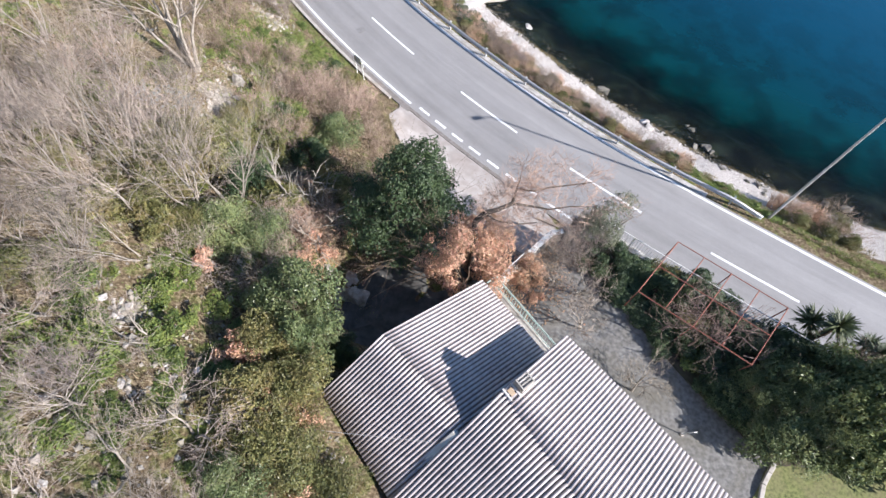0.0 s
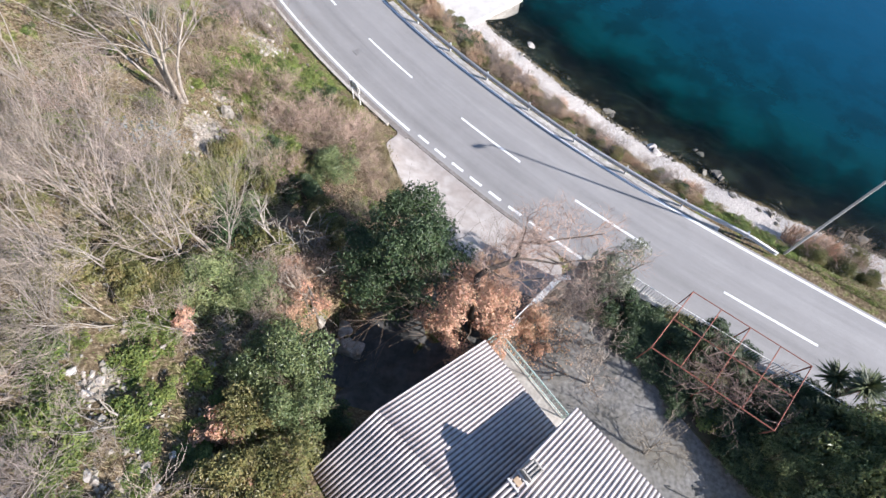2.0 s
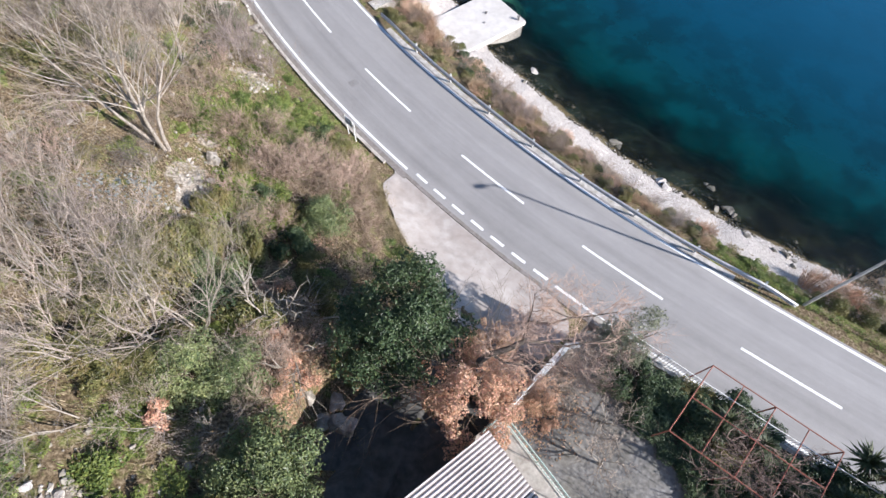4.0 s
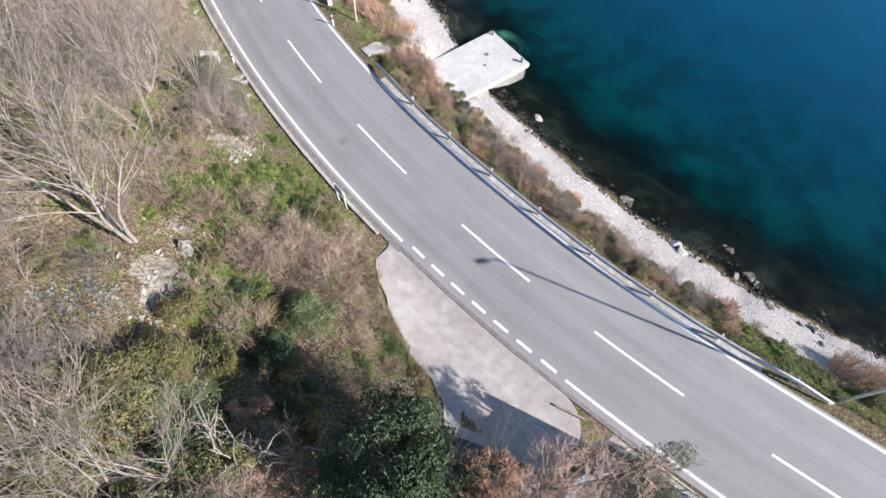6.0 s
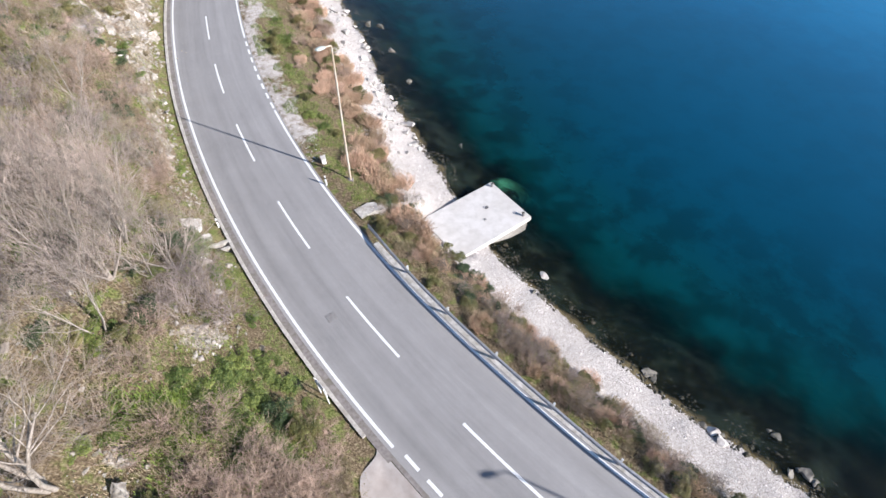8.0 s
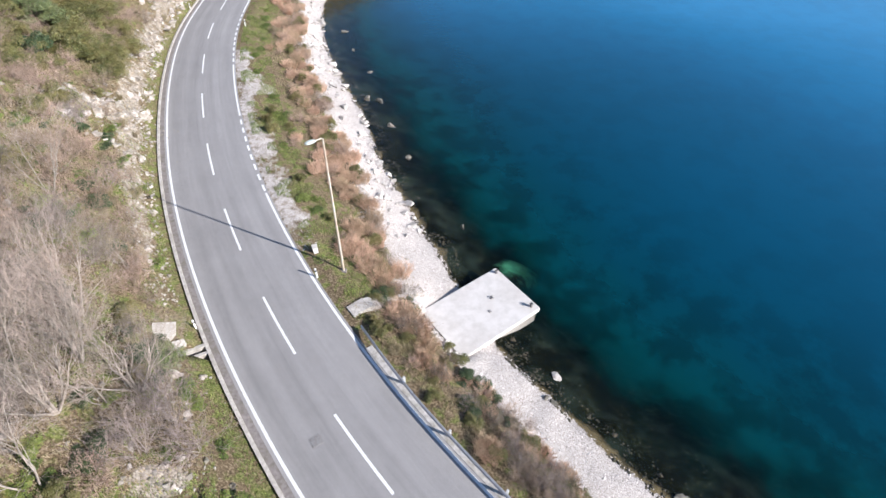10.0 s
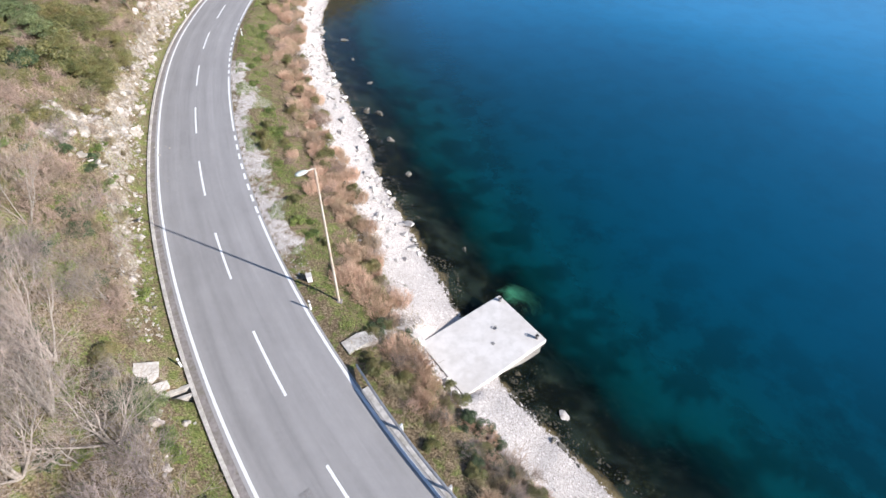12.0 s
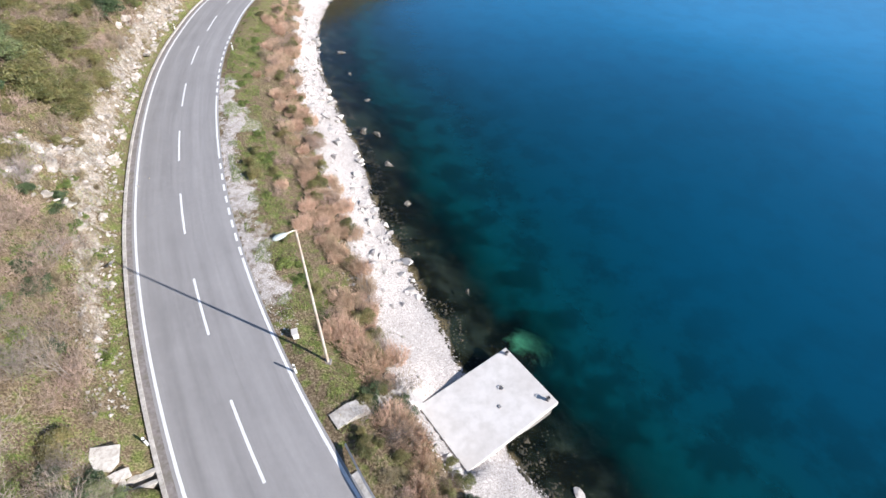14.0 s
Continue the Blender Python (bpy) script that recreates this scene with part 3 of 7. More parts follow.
def strip(name, mat, s0, s1, q0, q1, z, step=1.0, thick=0.0, lines=1):
    """A band along the road between two distances from its middle line."""
    n = max(2, int((s1 - s0) / step) + 1)
    ss = np.linspace(s0, s1, n)
    qs = np.linspace(q0, q1, lines + 1)
    v = [on_road(s, q, z) for s in ss for q in qs]
    m = lines + 1
    f = [(i * m + j, i * m + j + 1, (i + 1) * m + j + 1, (i + 1) * m + j) for i in range(n - 1) for j in range(lines)]
    if thick:
        k = len(v)
        v += [on_road(s, q, z - thick) for s in ss for q in (q0, q1)]
        for i in range(n - 1):
            f.append((i * m, (i + 1) * m, k + 2 * i + 2, k + 2 * i))
            f.append((i * m + lines, k + 2 * i + 1, k + 2 * i + 3, (i + 1) * m + lines))
        f.append((0, k, k + 1, lines))
        f.append(((n - 1) * m, (n - 1) * m + lines, k + 2 * n - 1, k + 2 * n - 2))
    me = mesh_of(name, v, f, mat)
    return me


def ground_z(x, y):
    return float(ground_height(x, y)[0])


# ---------------------------------------------------------------- ground, water, road
def steps_of(parts):
    out = []
    for a, b, d in parts:
        out += list(np.arange(a, b - d / 2, d))
    return np.array(out + [parts[-1][1]])


def lay_ground():
    xs = steps_of([(-900, -300, 100), (-300, -80, 20), (-80, -44, 3), (-44, 36, 0.4), (36, 60, 2), (60, 300, 24), (300, 900, 100)])
    ys = steps_of([(-900, -300, 100), (-300, -60, 20), (-60, -8, 3), (-8, 96, 0.4), (96, 130, 1.5), (130, 320, 20), (320, 1000, 100)])
    X, Y = np.meshgrid(xs, ys, indexing="ij")
    x, y = X.ravel(), Y.ravel()
    z = ground_height(x, y)
    nx, ny = len(xs), len(ys)
    k = (np.arange(nx - 1)[:, None] * ny + np.arange(ny - 1)[None, :]).ravel()
    me = bpy.data.meshes.new("ground")
    faces = np.stack([k, k + ny, k + ny + 1, k + 1], axis=1)
    me.vertices.add(len(x))
    me.vertices.foreach_set("co", np.stack([x, y, z], axis=1).ravel())
    me.loops.add(faces.size)
    me.loops.foreach_set("vertex_index", faces.ravel())
    me.polygons.add(len(faces))
    me.polygons.foreach_set("loop_start", np.arange(0, faces.size, 4))
    me.polygons.foreach_set("use_smooth", np.ones(len(faces), bool))
    me.update(calc_edges=True)
    s, q = station(x, y)
    shore, bank = np.interp(s, SHORE_S, SHORE_Q), np.interp(s, SHORE_S, BANK_Q)
    e = -q

    def near(px, py, rad):
        return 1 - ease((np.hypot(x - px, y - py) - rad * 0.6) / (rad * 0.8))

    lawn = ease((q - 4.0) / 0.5) * (1 - ease((q - 6.4) / 1.0)) * ease((s - 37) / 3) * 0.44 + ease((q - 4.2) / 0.5) * (1 - ease((q - 6.5) / 1)) * (1 - ease((s - 9) / 3)) * 0.55
    lawn = lawn + (1 - ease((e - 4.9) / 0.4)) * ease((e - 3.8) / 0.3) * ease((s - 27) / 2) * 0.48
    lawn = np.maximum.reduce([lawn, 0.7 * near(-10.2, 24.6, 1.7), 0.8 * near(-9.9, 19.2, 1.2)])
    bare = np.maximum.reduce([near(-12.2, 19.9, 0.8), near(-11.4, 18.5, 0.8), 0.7 * near(-12.0, 22.6, 0.6), near(-11.3, 28.6, 0.8), 0.6 * near(-10.6, 5.6, 0.6),
                              0.5 * near(-8.6, 2.4, 0.9), 0.6 * near(-27, 57.5, 2), 0.6 * near(-27.5, 54, 1.4)])
    cut = ease((s - 47) / 5) * ease((e - 4.7) / 0.4) * (1 - ease((e - 5.7 - 0.5 * soft_noise(x, y, 2.6, 77)) / 0.8))
    bare = np.maximum(bare, 0.56 * cut)
    layby = ease((s - 47) / 4) * (1 - ease((s - 84) / 5)) * ease((q - 3.2) / 0.2) * (1 - ease((q - 5.05 - 0.8 * soft_noise(x, y, 2.9, 71) - 0.3 * soft_noise(x, y, 0.9, 72)) / 0.6))
    layby = layby * np.clip(1.1 + 0.5 * soft_noise(x, y, 1.7, 73), 0, 1)
    layby = np.maximum(layby, 1.1 * np.maximum(near(-18.5, 70.0, 1.7), near(-20.0, 72.4, 1.5)))
    shingle = np.maximum(ease((q - bank + 0.7) / 0.9), layby * 0.58)
    lawn = lawn * (1 - layby)
    sand = np.maximum(0.9 * near(6.7, 48.2, 1.4), 0.65 * near(6.9, 48.4, 2.1)) * np.clip(0.8 + 0.5 * soft_noise(x, y, 1.3, 79), 0, 1)
    wet = ease((q - shore + 0.2 + 0.2 * soft_noise(x, y, 0.6, 93)) / 0.5)
    bed = ease((q - shore + 0.35 + 0.35 * soft_noise(x, y, 1.7, 91) + 0.3 * soft_noise(x, y, 0.7, 92)) / 1.0)
    for name, v in (("lawn", lawn), ("bare", bare), ("shingle", shingle), ("wet", wet), ("bed", bed), ("sand", sand)):
        a = me.attributes.new(name, "FLOAT", "POINT")
        a.data.foreach_set("value", np.clip(v, 0, 1).astype(np.float32))
    me.materials.append(GROUND)
    structure("ground", me, "stony hillside, planted bank, white shingle beach and sea bed", "ground")


def lay_water():
    xs = steps_of([(-60, -30, 3), (-30, 50, 0.8), (50, 110, 4), (110, 300, 20), (300, 1500, 150)])
    ys = steps_of([(-1200, -300, 150), (-300, -40, 20), (-40, 8, 4), (8, 120, 0.8), (120, 200, 5), (200, 400, 20), (400, 1600, 150)])
    X, Y = np.meshgrid(xs, ys, indexing="ij")
    x, y = X.ravel(), Y.ravel()
    z = ground_height(x, y)
    ny = len(ys)
    k = (np.arange(len(xs) - 1)[:, None] * ny + np.arange(ny - 1)[None, :]).ravel()
    faces = np.stack([k, k + ny, k + ny + 1, k + 1], axis=1)
    faces = faces[(z[faces] < SEA + 0.4).any(axis=1)]
    used, faces = np.unique(faces, return_inverse=True)
    faces = faces.reshape(-1, 4)
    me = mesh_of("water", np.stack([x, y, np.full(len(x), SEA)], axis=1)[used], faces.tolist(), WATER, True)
    x, y, z = x[used], y[used], z[used]
    # real depth, plus a rise past y 68 that paints in far sky reflection
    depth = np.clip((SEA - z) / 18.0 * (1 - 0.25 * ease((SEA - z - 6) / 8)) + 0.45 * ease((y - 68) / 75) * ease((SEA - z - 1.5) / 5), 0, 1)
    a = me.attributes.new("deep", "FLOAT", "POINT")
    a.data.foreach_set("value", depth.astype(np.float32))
    structure("water", me, "calm clear sea, dark over weed, bluer far out with sky reflection painted in", "water")


def lay_road():
    me = strip("road", ASPHALT, -66, 180, -HALF - 0.25, HALF + 0.22, 0.0, 0.8, 0.12, lines=22)
    qs = np.linspace(-HALF - 0.25, HALF + 0.22, 23)
    n = (len(me.vertices) // 25)
    across = np.zeros(len(me.vertices))
    across[:n * 23] = np.tile(qs, n)
    track = sum(np.exp(-((across - c) / 0.38) ** 2) for c in (-2.45, -0.9, 0.9, 2.45)) * np.where(across < 0, 1.0, 0.6)
    places = np.empty(len(me.vertices) * 3)
    me.vertices.foreach_get("co", places)
    along = station(places[0::3], places[1::3])[0]
    for key, v in (("along", along * 0.09), ("across", across * 1.9)):
        a = me.attributes.new(key, "FLOAT", "POINT")
        a.data.foreach_set("value", v.astype(np.float32))
    track = np.clip(track + 0.45 * ease((0.9 - across) / 0.5) * ease((across + 3.2) / 0.4), 0, 1)
    a = me.attributes.new("track", "FLOAT", "POINT")
    a.data.foreach_set("value", np.clip(track, 0, 1).astype(np.float32))
    structure("road", me, "greyed two-lane asphalt coast road with white markings", "road")
    # a gutter of worn concrete along the hill side, and its low kerb
    structure("gutter", strip("gutter", GUTTER, 25.5, 178, -3.92, -HALF - 0.25, 0.012, 0.8, 0.1), "stained concrete gutter along the inland road edge", "gutter")
    structure("kerb", strip("kerb", CONCRETE, 27.2, 178, -4.1, -3.9, 0.13, 0.8, 0.25), "low weathered concrete kerb behind the gutter", "kerb")
    structure("gutter_slab", strip("gutter_slab", GUTTER, 10, 25.5, -3.75, -HALF - 0.25, 0.014, 0.8, 0.1), "broken concrete edge where the drive meets the road", "gutter")
    structure("verge", strip("verge", VERGE, 7.0, 37.0, HALF + 0.22, 3.86, 0.02, 0.8, 0.12), "pale concrete footing strip below the crash barrier", "verge")
    edge = "white painted edge line on the asphalt"
    for s0, s1, q in ((-66, 14.6, 0.15 - HALF), (25.9, 178, -HALF), (-66, 55, HALF), (68.6, 80.8, HALF), (99, 178, HALF)):
        tagged(new("edge_line", strip("edge_line", PAINT, s0, s1, q - 0.08, q + 0.08, 0.005, 0.8)), edge, "road marking", "edge lines", "structure")
    short = [(s, 0.18 - HALF) for s in np.arange(15.13, 25, 1.525)] + [(s, HALF) for s in list(np.arange(55.3, 68, 1.65)) + list(np.arange(81.6, 98.6, 1.65))]
    for s, q in short:
        tagged(new("edge_dash", strip("edge_dash", PAINT, s, s + 0.95, q - 0.085, q + 0.085, 0.005, 0.5)), "short white edge dash on the asphalt", "road marking", "edge dashes", "structure")
    for s in [10.0 * k for k in range(-6, 0)] + [-0.03, 9.66, 19.15, 29.33, 39.19, 49.36, 59.45, 69.52, 79.56, 89.45, 99.5] + [99.5 + 10.0 * k for k in range(1, 5)]:
        tagged(new("centre_dash", strip("centre_dash", PAINT, s, s + 5.2, -0.075, 0.075, 0.005, 0.7)), "long white centre dash on the asphalt", "road marking", "centre dashes", "structure")


lay_ground()
lay_water()
lay_road()


# ---------------------------------------------------------------- drive, yard and walls
def drive_and_yard():
    left = smooth_line([on_road(26.4, -3.78)[:2], (-3.3, 22.4), (-2.5, 20.0), (-1.3, 17.6), (0.2, 15.4), (0.4, 14.4), (0.45, 13.6)], 12)
    right = smooth_line([on_road(25.4, -3.78)[:2], on_road(21.5, -3.78)[:2], on_road(17.5, -3.78)[:2], on_road(14, -3.78)[:2], (7.0, 13.7), (6.0, 12.7), (5.2, 11.8)], 12)
    v, m = [], 13
    for a, b in zip(left, right):
        for j in range(m):
            p = a + (b - a) * j / (m - 1)
            wob = 0.16 * float(soft_noise(p[0], p[1], 0.7, 21)) * (1 - j / (m - 1)) if 0 < len(v) // m else 0.0
            v.append((p[0] + wob, p[1] + 0.4 * wob, float(ground_height(p[0], p[1], 0.0)[0]) + 0.06))
    f = [(i * m + j, i * m + j + 1, (i + 1) * m + j + 1, (i + 1) * m + j) for i in range(len(left) - 1) for j in range(m - 1)]
    structure("driveway", mesh_of("driveway", v, f, DRIVE, True), "dusty pale concrete drive climbing from the road behind the house", "driveway")
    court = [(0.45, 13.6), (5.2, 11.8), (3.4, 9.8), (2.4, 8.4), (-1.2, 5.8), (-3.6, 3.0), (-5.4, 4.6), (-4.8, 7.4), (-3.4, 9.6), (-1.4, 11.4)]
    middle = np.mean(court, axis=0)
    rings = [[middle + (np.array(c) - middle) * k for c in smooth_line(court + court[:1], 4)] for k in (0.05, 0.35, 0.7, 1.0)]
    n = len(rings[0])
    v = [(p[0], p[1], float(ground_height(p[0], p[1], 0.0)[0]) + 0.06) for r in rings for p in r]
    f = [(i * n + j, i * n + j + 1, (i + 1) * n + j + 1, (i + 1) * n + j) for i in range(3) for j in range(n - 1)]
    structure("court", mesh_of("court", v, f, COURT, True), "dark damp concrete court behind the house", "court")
    # the yard: a levelled terrace behind the roadside wall
    edge = [on_road(s, -5.2, YARD) for s in np.linspace(-46, 11.6, 40)] + [(6.3, 12.4, YARD), (2.7, 9.0, YARD), (-1.8, 5.0, YARD), (-4.2, 2.0, YARD), (2.0, -8.0, YARD), (24, -34, YARD)]
    bm = bmesh.new()
    top = [bm.verts.new(p) for p in edge]
    bm.faces.new(top)
    made = bmesh.ops.extrude_face_region(bm, geom=list(bm.faces))
    for g in made["geom"]:
        if isinstance(g, bmesh.types.BMVert):
            g.co.z -= 0.4
    structure("yard", from_bm("yard", bm, YARD_GRAVEL), "grey gravel yard between the house and the garden bed", "yard")
    bed = [(7.0, 11.6), (7.9, 9.7), (9.5, 6.9), (11.0, 4.6), (12.5, 2.8), (13.7, 1.3), (15.4, 1.2), (18.6, 1.0), (22.0, 1.6), (17.3, 5.3), (13.2, 8.3), (9.2, 11.2)]
    bm = bmesh.new()
    bm.faces.new([bm.verts.new((x, y, YARD + 0.06)) for x, y in smooth_line(bed + bed[:1], 5)[:-1]])
    made = bmesh.ops.extrude_face_region(bm, geom=list(bm.faces))
    for g in made["geom"]:
        if isinstance(g, bmesh.types.BMVert):
            g.co.z -= 0.1
    structure("garden_bed", from_bm("garden_bed", bm, SOIL), "dark planted soil bed behind the roadside wall", "garden bed")
    lawn = [(12.0, -0.6), (12.9, 0.35), (13.7, 1.2), (15.4, 1.1), (18.6, 0.9), (20.5, -3.0), (15.0, -7.0), (11.0, -4.0)]
    bm = bmesh.new()
    bm.faces.new([bm.verts.new((x, y, YARD + 0.05)) for x, y in smooth_line(lawn + lawn[:1], 5)[:-1]])
    made = bmesh.ops.extrude_face_region(bm, geom=list(bm.faces))
    for g in made["geom"]:
        if isinstance(g, bmesh.types.BMVert):
            g.co.z -= 0.1
    structure("yard_lawn", from_bm("yard_lawn", bm, LAWN), "patch of winter grass at the yard's edge", "lawn")
    wall = strip("retaining_wall", CONCRETE, -46, 12.2, -5.4, -4.98, YARD + 0.05, 1.0, YARD + 0.2)
    structure("retaining_wall", wall, "roadside retaining wall of weathered concrete", "wall")
    # the side wall from the terrace down to the gate pier
    a, b = Vector((2.75, 8.75, 0)), Vector((5.6, 11.6, 0))
    way = (b - a).normalized()
    side = Vector((-way.y, way.x, 0)) * 0.11
    bm = bmesh.new()
    low = [bm.verts.new(p) for p in (a - side, b - side, b + side, a + side)]
    high = [bm.verts.new(p + Vector((0, 0, h))) for p, h in ((a - side, 5.0), (b - side, 4.55), (b + side, 4.55), (a + side, 5.0))]
    for v1 in low:
        v1.co.z = 0.2
    bm.faces.new(low), bm.faces.new(high)
    for i in range(4):
        bm.faces.new((low[i], low[(i + 1) % 4], high[(i + 1) % 4], high[i]))
    structure("side_wall", from_bm("side_wall", bm, CONCRETE), "whitewashed concrete boundary wall beside the drive", "wall")
    bm = bmesh.new()
    c = [bm.verts.new(p) for p in [(*(p - side * 1.2).xy, h + z) for z in (0.004, 0.09) for p, h in ((a, 5.0), (b, 4.55))] + [(*(p + side * 1.2).xy, h + z) for z in (0.004, 0.09) for p, h in ((a, 5.0), (b, 4.55))]]
    for q in ((0, 1, 3, 2), (4, 6, 7, 5), (2, 3, 7, 6), (0, 4, 5, 1), (0, 2, 6, 4), (1, 5, 7, 3)):
        bm.faces.new([c[i] for i in q])
    structure("coping", from_bm("coping", bm, WHITE_PAINT), "whitewashed concrete coping on the boundary wall", "coping")
    # the short return at the foot of the wall, towards the garden bed
    bm = bmesh.new()
    box(bm, -0.10, 0.4, -0.11, 0.11, 0.2, 4.5, 0.02)
    back = structure("side_wall_return", from_bm("side_wall_return", bm, CONCRETE), "short return of the whitewashed boundary wall", "wall")
    back.matrix_world = pose(5.72, 11.62, 0, 0, 0, 8)
    bm = bmesh.new()
    box(bm, -0.14, 0.44, -0.13, 0.13, 4.504, 4.59, 0.02)
    cap = structure("coping_return", from_bm("coping_return", bm, WHITE_PAINT), "whitewashed coping on the wall's short return", "coping")
    cap.matrix_world = pose(5.72, 11.62, 0, 0, 0, 8)
    return a, b


WALL_A, WALL_B = drive_and_yard()


def railing(name, points, height, gap, mat, label, square=0.012, rails=(1.0, 0.12), posts=2.0):
    """An upright-barred railing along a line of places, each bar and post a part."""
    at = Vector(points[0])
    r = thing(name, Matrix.Translation(at), label, "railing")
    P = np.array(points, float) - np.array(points[0], float)
    L = np.r_[0, np.cumsum(np.linalg.norm(np.diff(P, axis=0), axis=1))]

    def spot(d):
        return np.array([np.interp(d, L, P[:, i]) for i in range(3)])

    for h in rails:
        ends = np.linspace(0, L[-1], max(2, int(L[-1] / 2) + 1))
        for d0, d1 in zip(ends, ends[1:]):
            part("rail", tube_mesh("rail", rod([spot(d0) + [0, 0, height * h], spot(d1) + [0, 0, height * h]], 0.024), 6, mat), r)
    bar = tube_mesh("bar", [(0, 0, height * rails[-1], 0, 0, height, square, square)], 4, mat, False)
    post = tube_mesh("post", [(0, 0, 0, 0, 0, height + 0.02, 0.03, 0.03)], 6, mat)
    for i, d in enumerate(np.arange(0.06, L[-1], gap)):
        part("bar", bar, r, at=Matrix.Translation(spot(d)))
    for d in np.linspace(0.02, L[-1] - 0.02, max(2, int(L[-1] / posts) + 1)):
        part("post", post, r, at=Matrix.Translation(spot(d)))
    return r


railing("road_railing", [on_road(s, -5.16, YARD + 0.05) for s in np.arange(11.6, -14, -1.6)], 0.92, 0.13, WHITE_PAINT, "white-painted steel railing on the roadside wall", posts=2.4)


# ---------------------------------------------------------------- the house
HOUSE = Matrix.Translation((-1.81, 4.98, 0)) @ pose(0, 0, 0, 0, 0, 36.95)


def corrugated(name, u0, z0, u1, z1, v0, v1, mat, slant0=0.0, slant1=0.0, skew=0.0, pitch=0.147, deep=0.0215, thick=0.008):
    """A sheet of corrugated cement from the ridge (u0, z0) to the eave (u1, z1), its waves running down the slope."""
    n = int((v1 - v0) / pitch * 10)
    vs = np.linspace(v0, v1, n + 1)
    wave = deep * np.sin(vs * 2 * math.pi / pitch)
    rows = 4
    verts, faces = [], []
    for i in range(rows + 1):
        t = i / rows
        sag = -0.012 * math.sin(t * math.pi)
        for v, w in zip(vs, wave):
            a, b = u0 + slant0 * (v - v0), u1 + slant1 * (v - v0)
            x = a + (b - a) * t
            verts.append((x, v + skew * (5.3 - x), z0 + (z1 - z0) * t + w + sag))
    m = n + 1
    for i in range(rows):
        for j in range(n):
            faces.append((i * m + j, (i + 1) * m + j, (i + 1) * m + j + 1, i * m + j + 1))
    k = len(verts)
    verts += [(x, y, z - thick) for x, y, z in verts]
    faces += [tuple(k + c for c in reversed(f)) for f in faces[:rows * n]]
    for j in range(n):
        faces.append((j, j + 1, k + j + 1, k + j))
        faces.append((rows * m + j + 1, rows * m + j, k + rows * m + j, k + rows * m + j + 1))
    for i in range(rows):
        faces.append(((i + 1) * m, i * m, k + i * m, k + (i + 1) * m))
        faces.append((i * m + n, (i + 1) * m + n, k + (i + 1) * m + n, k + i * m + n))
    me = mesh_of(name, verts, faces, mat, True)
    # 1 at the bottom of each wave, where dirt and painted shade go
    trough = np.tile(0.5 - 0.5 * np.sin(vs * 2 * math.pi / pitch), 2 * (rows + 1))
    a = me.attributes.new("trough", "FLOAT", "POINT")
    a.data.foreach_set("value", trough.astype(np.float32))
    return me


def gable_walls(u0, u1, v0, v1, base, eave0, eave1, ridge_u, ridge_z, t=0.25):
    """The four walls of one wing, as one ring of masonry with pointed gables."""
    bm = bmesh.new()
    def slab(points, d):
        a = [bm.verts.new(p) for p in points]
        b = [bm.verts.new(tuple(Vector(p) + Vector(d))) for p in points]
        bm.faces.new(a), bm.faces.new(list(reversed(b)))
        for i in range(len(a)):
            j = (i + 1) % len(a)
            bm.faces.new((a[i], b[i], b[j], a[j]))
    for v, d in ((v0, t), (v1, -t)):
        slab([(u0, v, base), (u1, v, base), (u1, v, eave1), (ridge_u, v, ridge_z), (u0, v, eave0)], (0, d, 0))
    for u, d, e in ((u0, t, eave0), (u1, -t, eave1)):
        slab([(u, v0 + t, base), (u, v1 - t, base), (u, v1 - t, e), (u, v0 + t, e)], (d, 0, 0))
    return from_bm("walls", bm, PLASTER)


def hpart(name, data, parent, label=""):
    """A part of the house, drawn with v running from the lower gable towards the upper wing."""
    data.transform(Matrix.Diagonal((1, -1, 1, 1)))
    data.flip_normals()
    return part(name, data, parent, label)


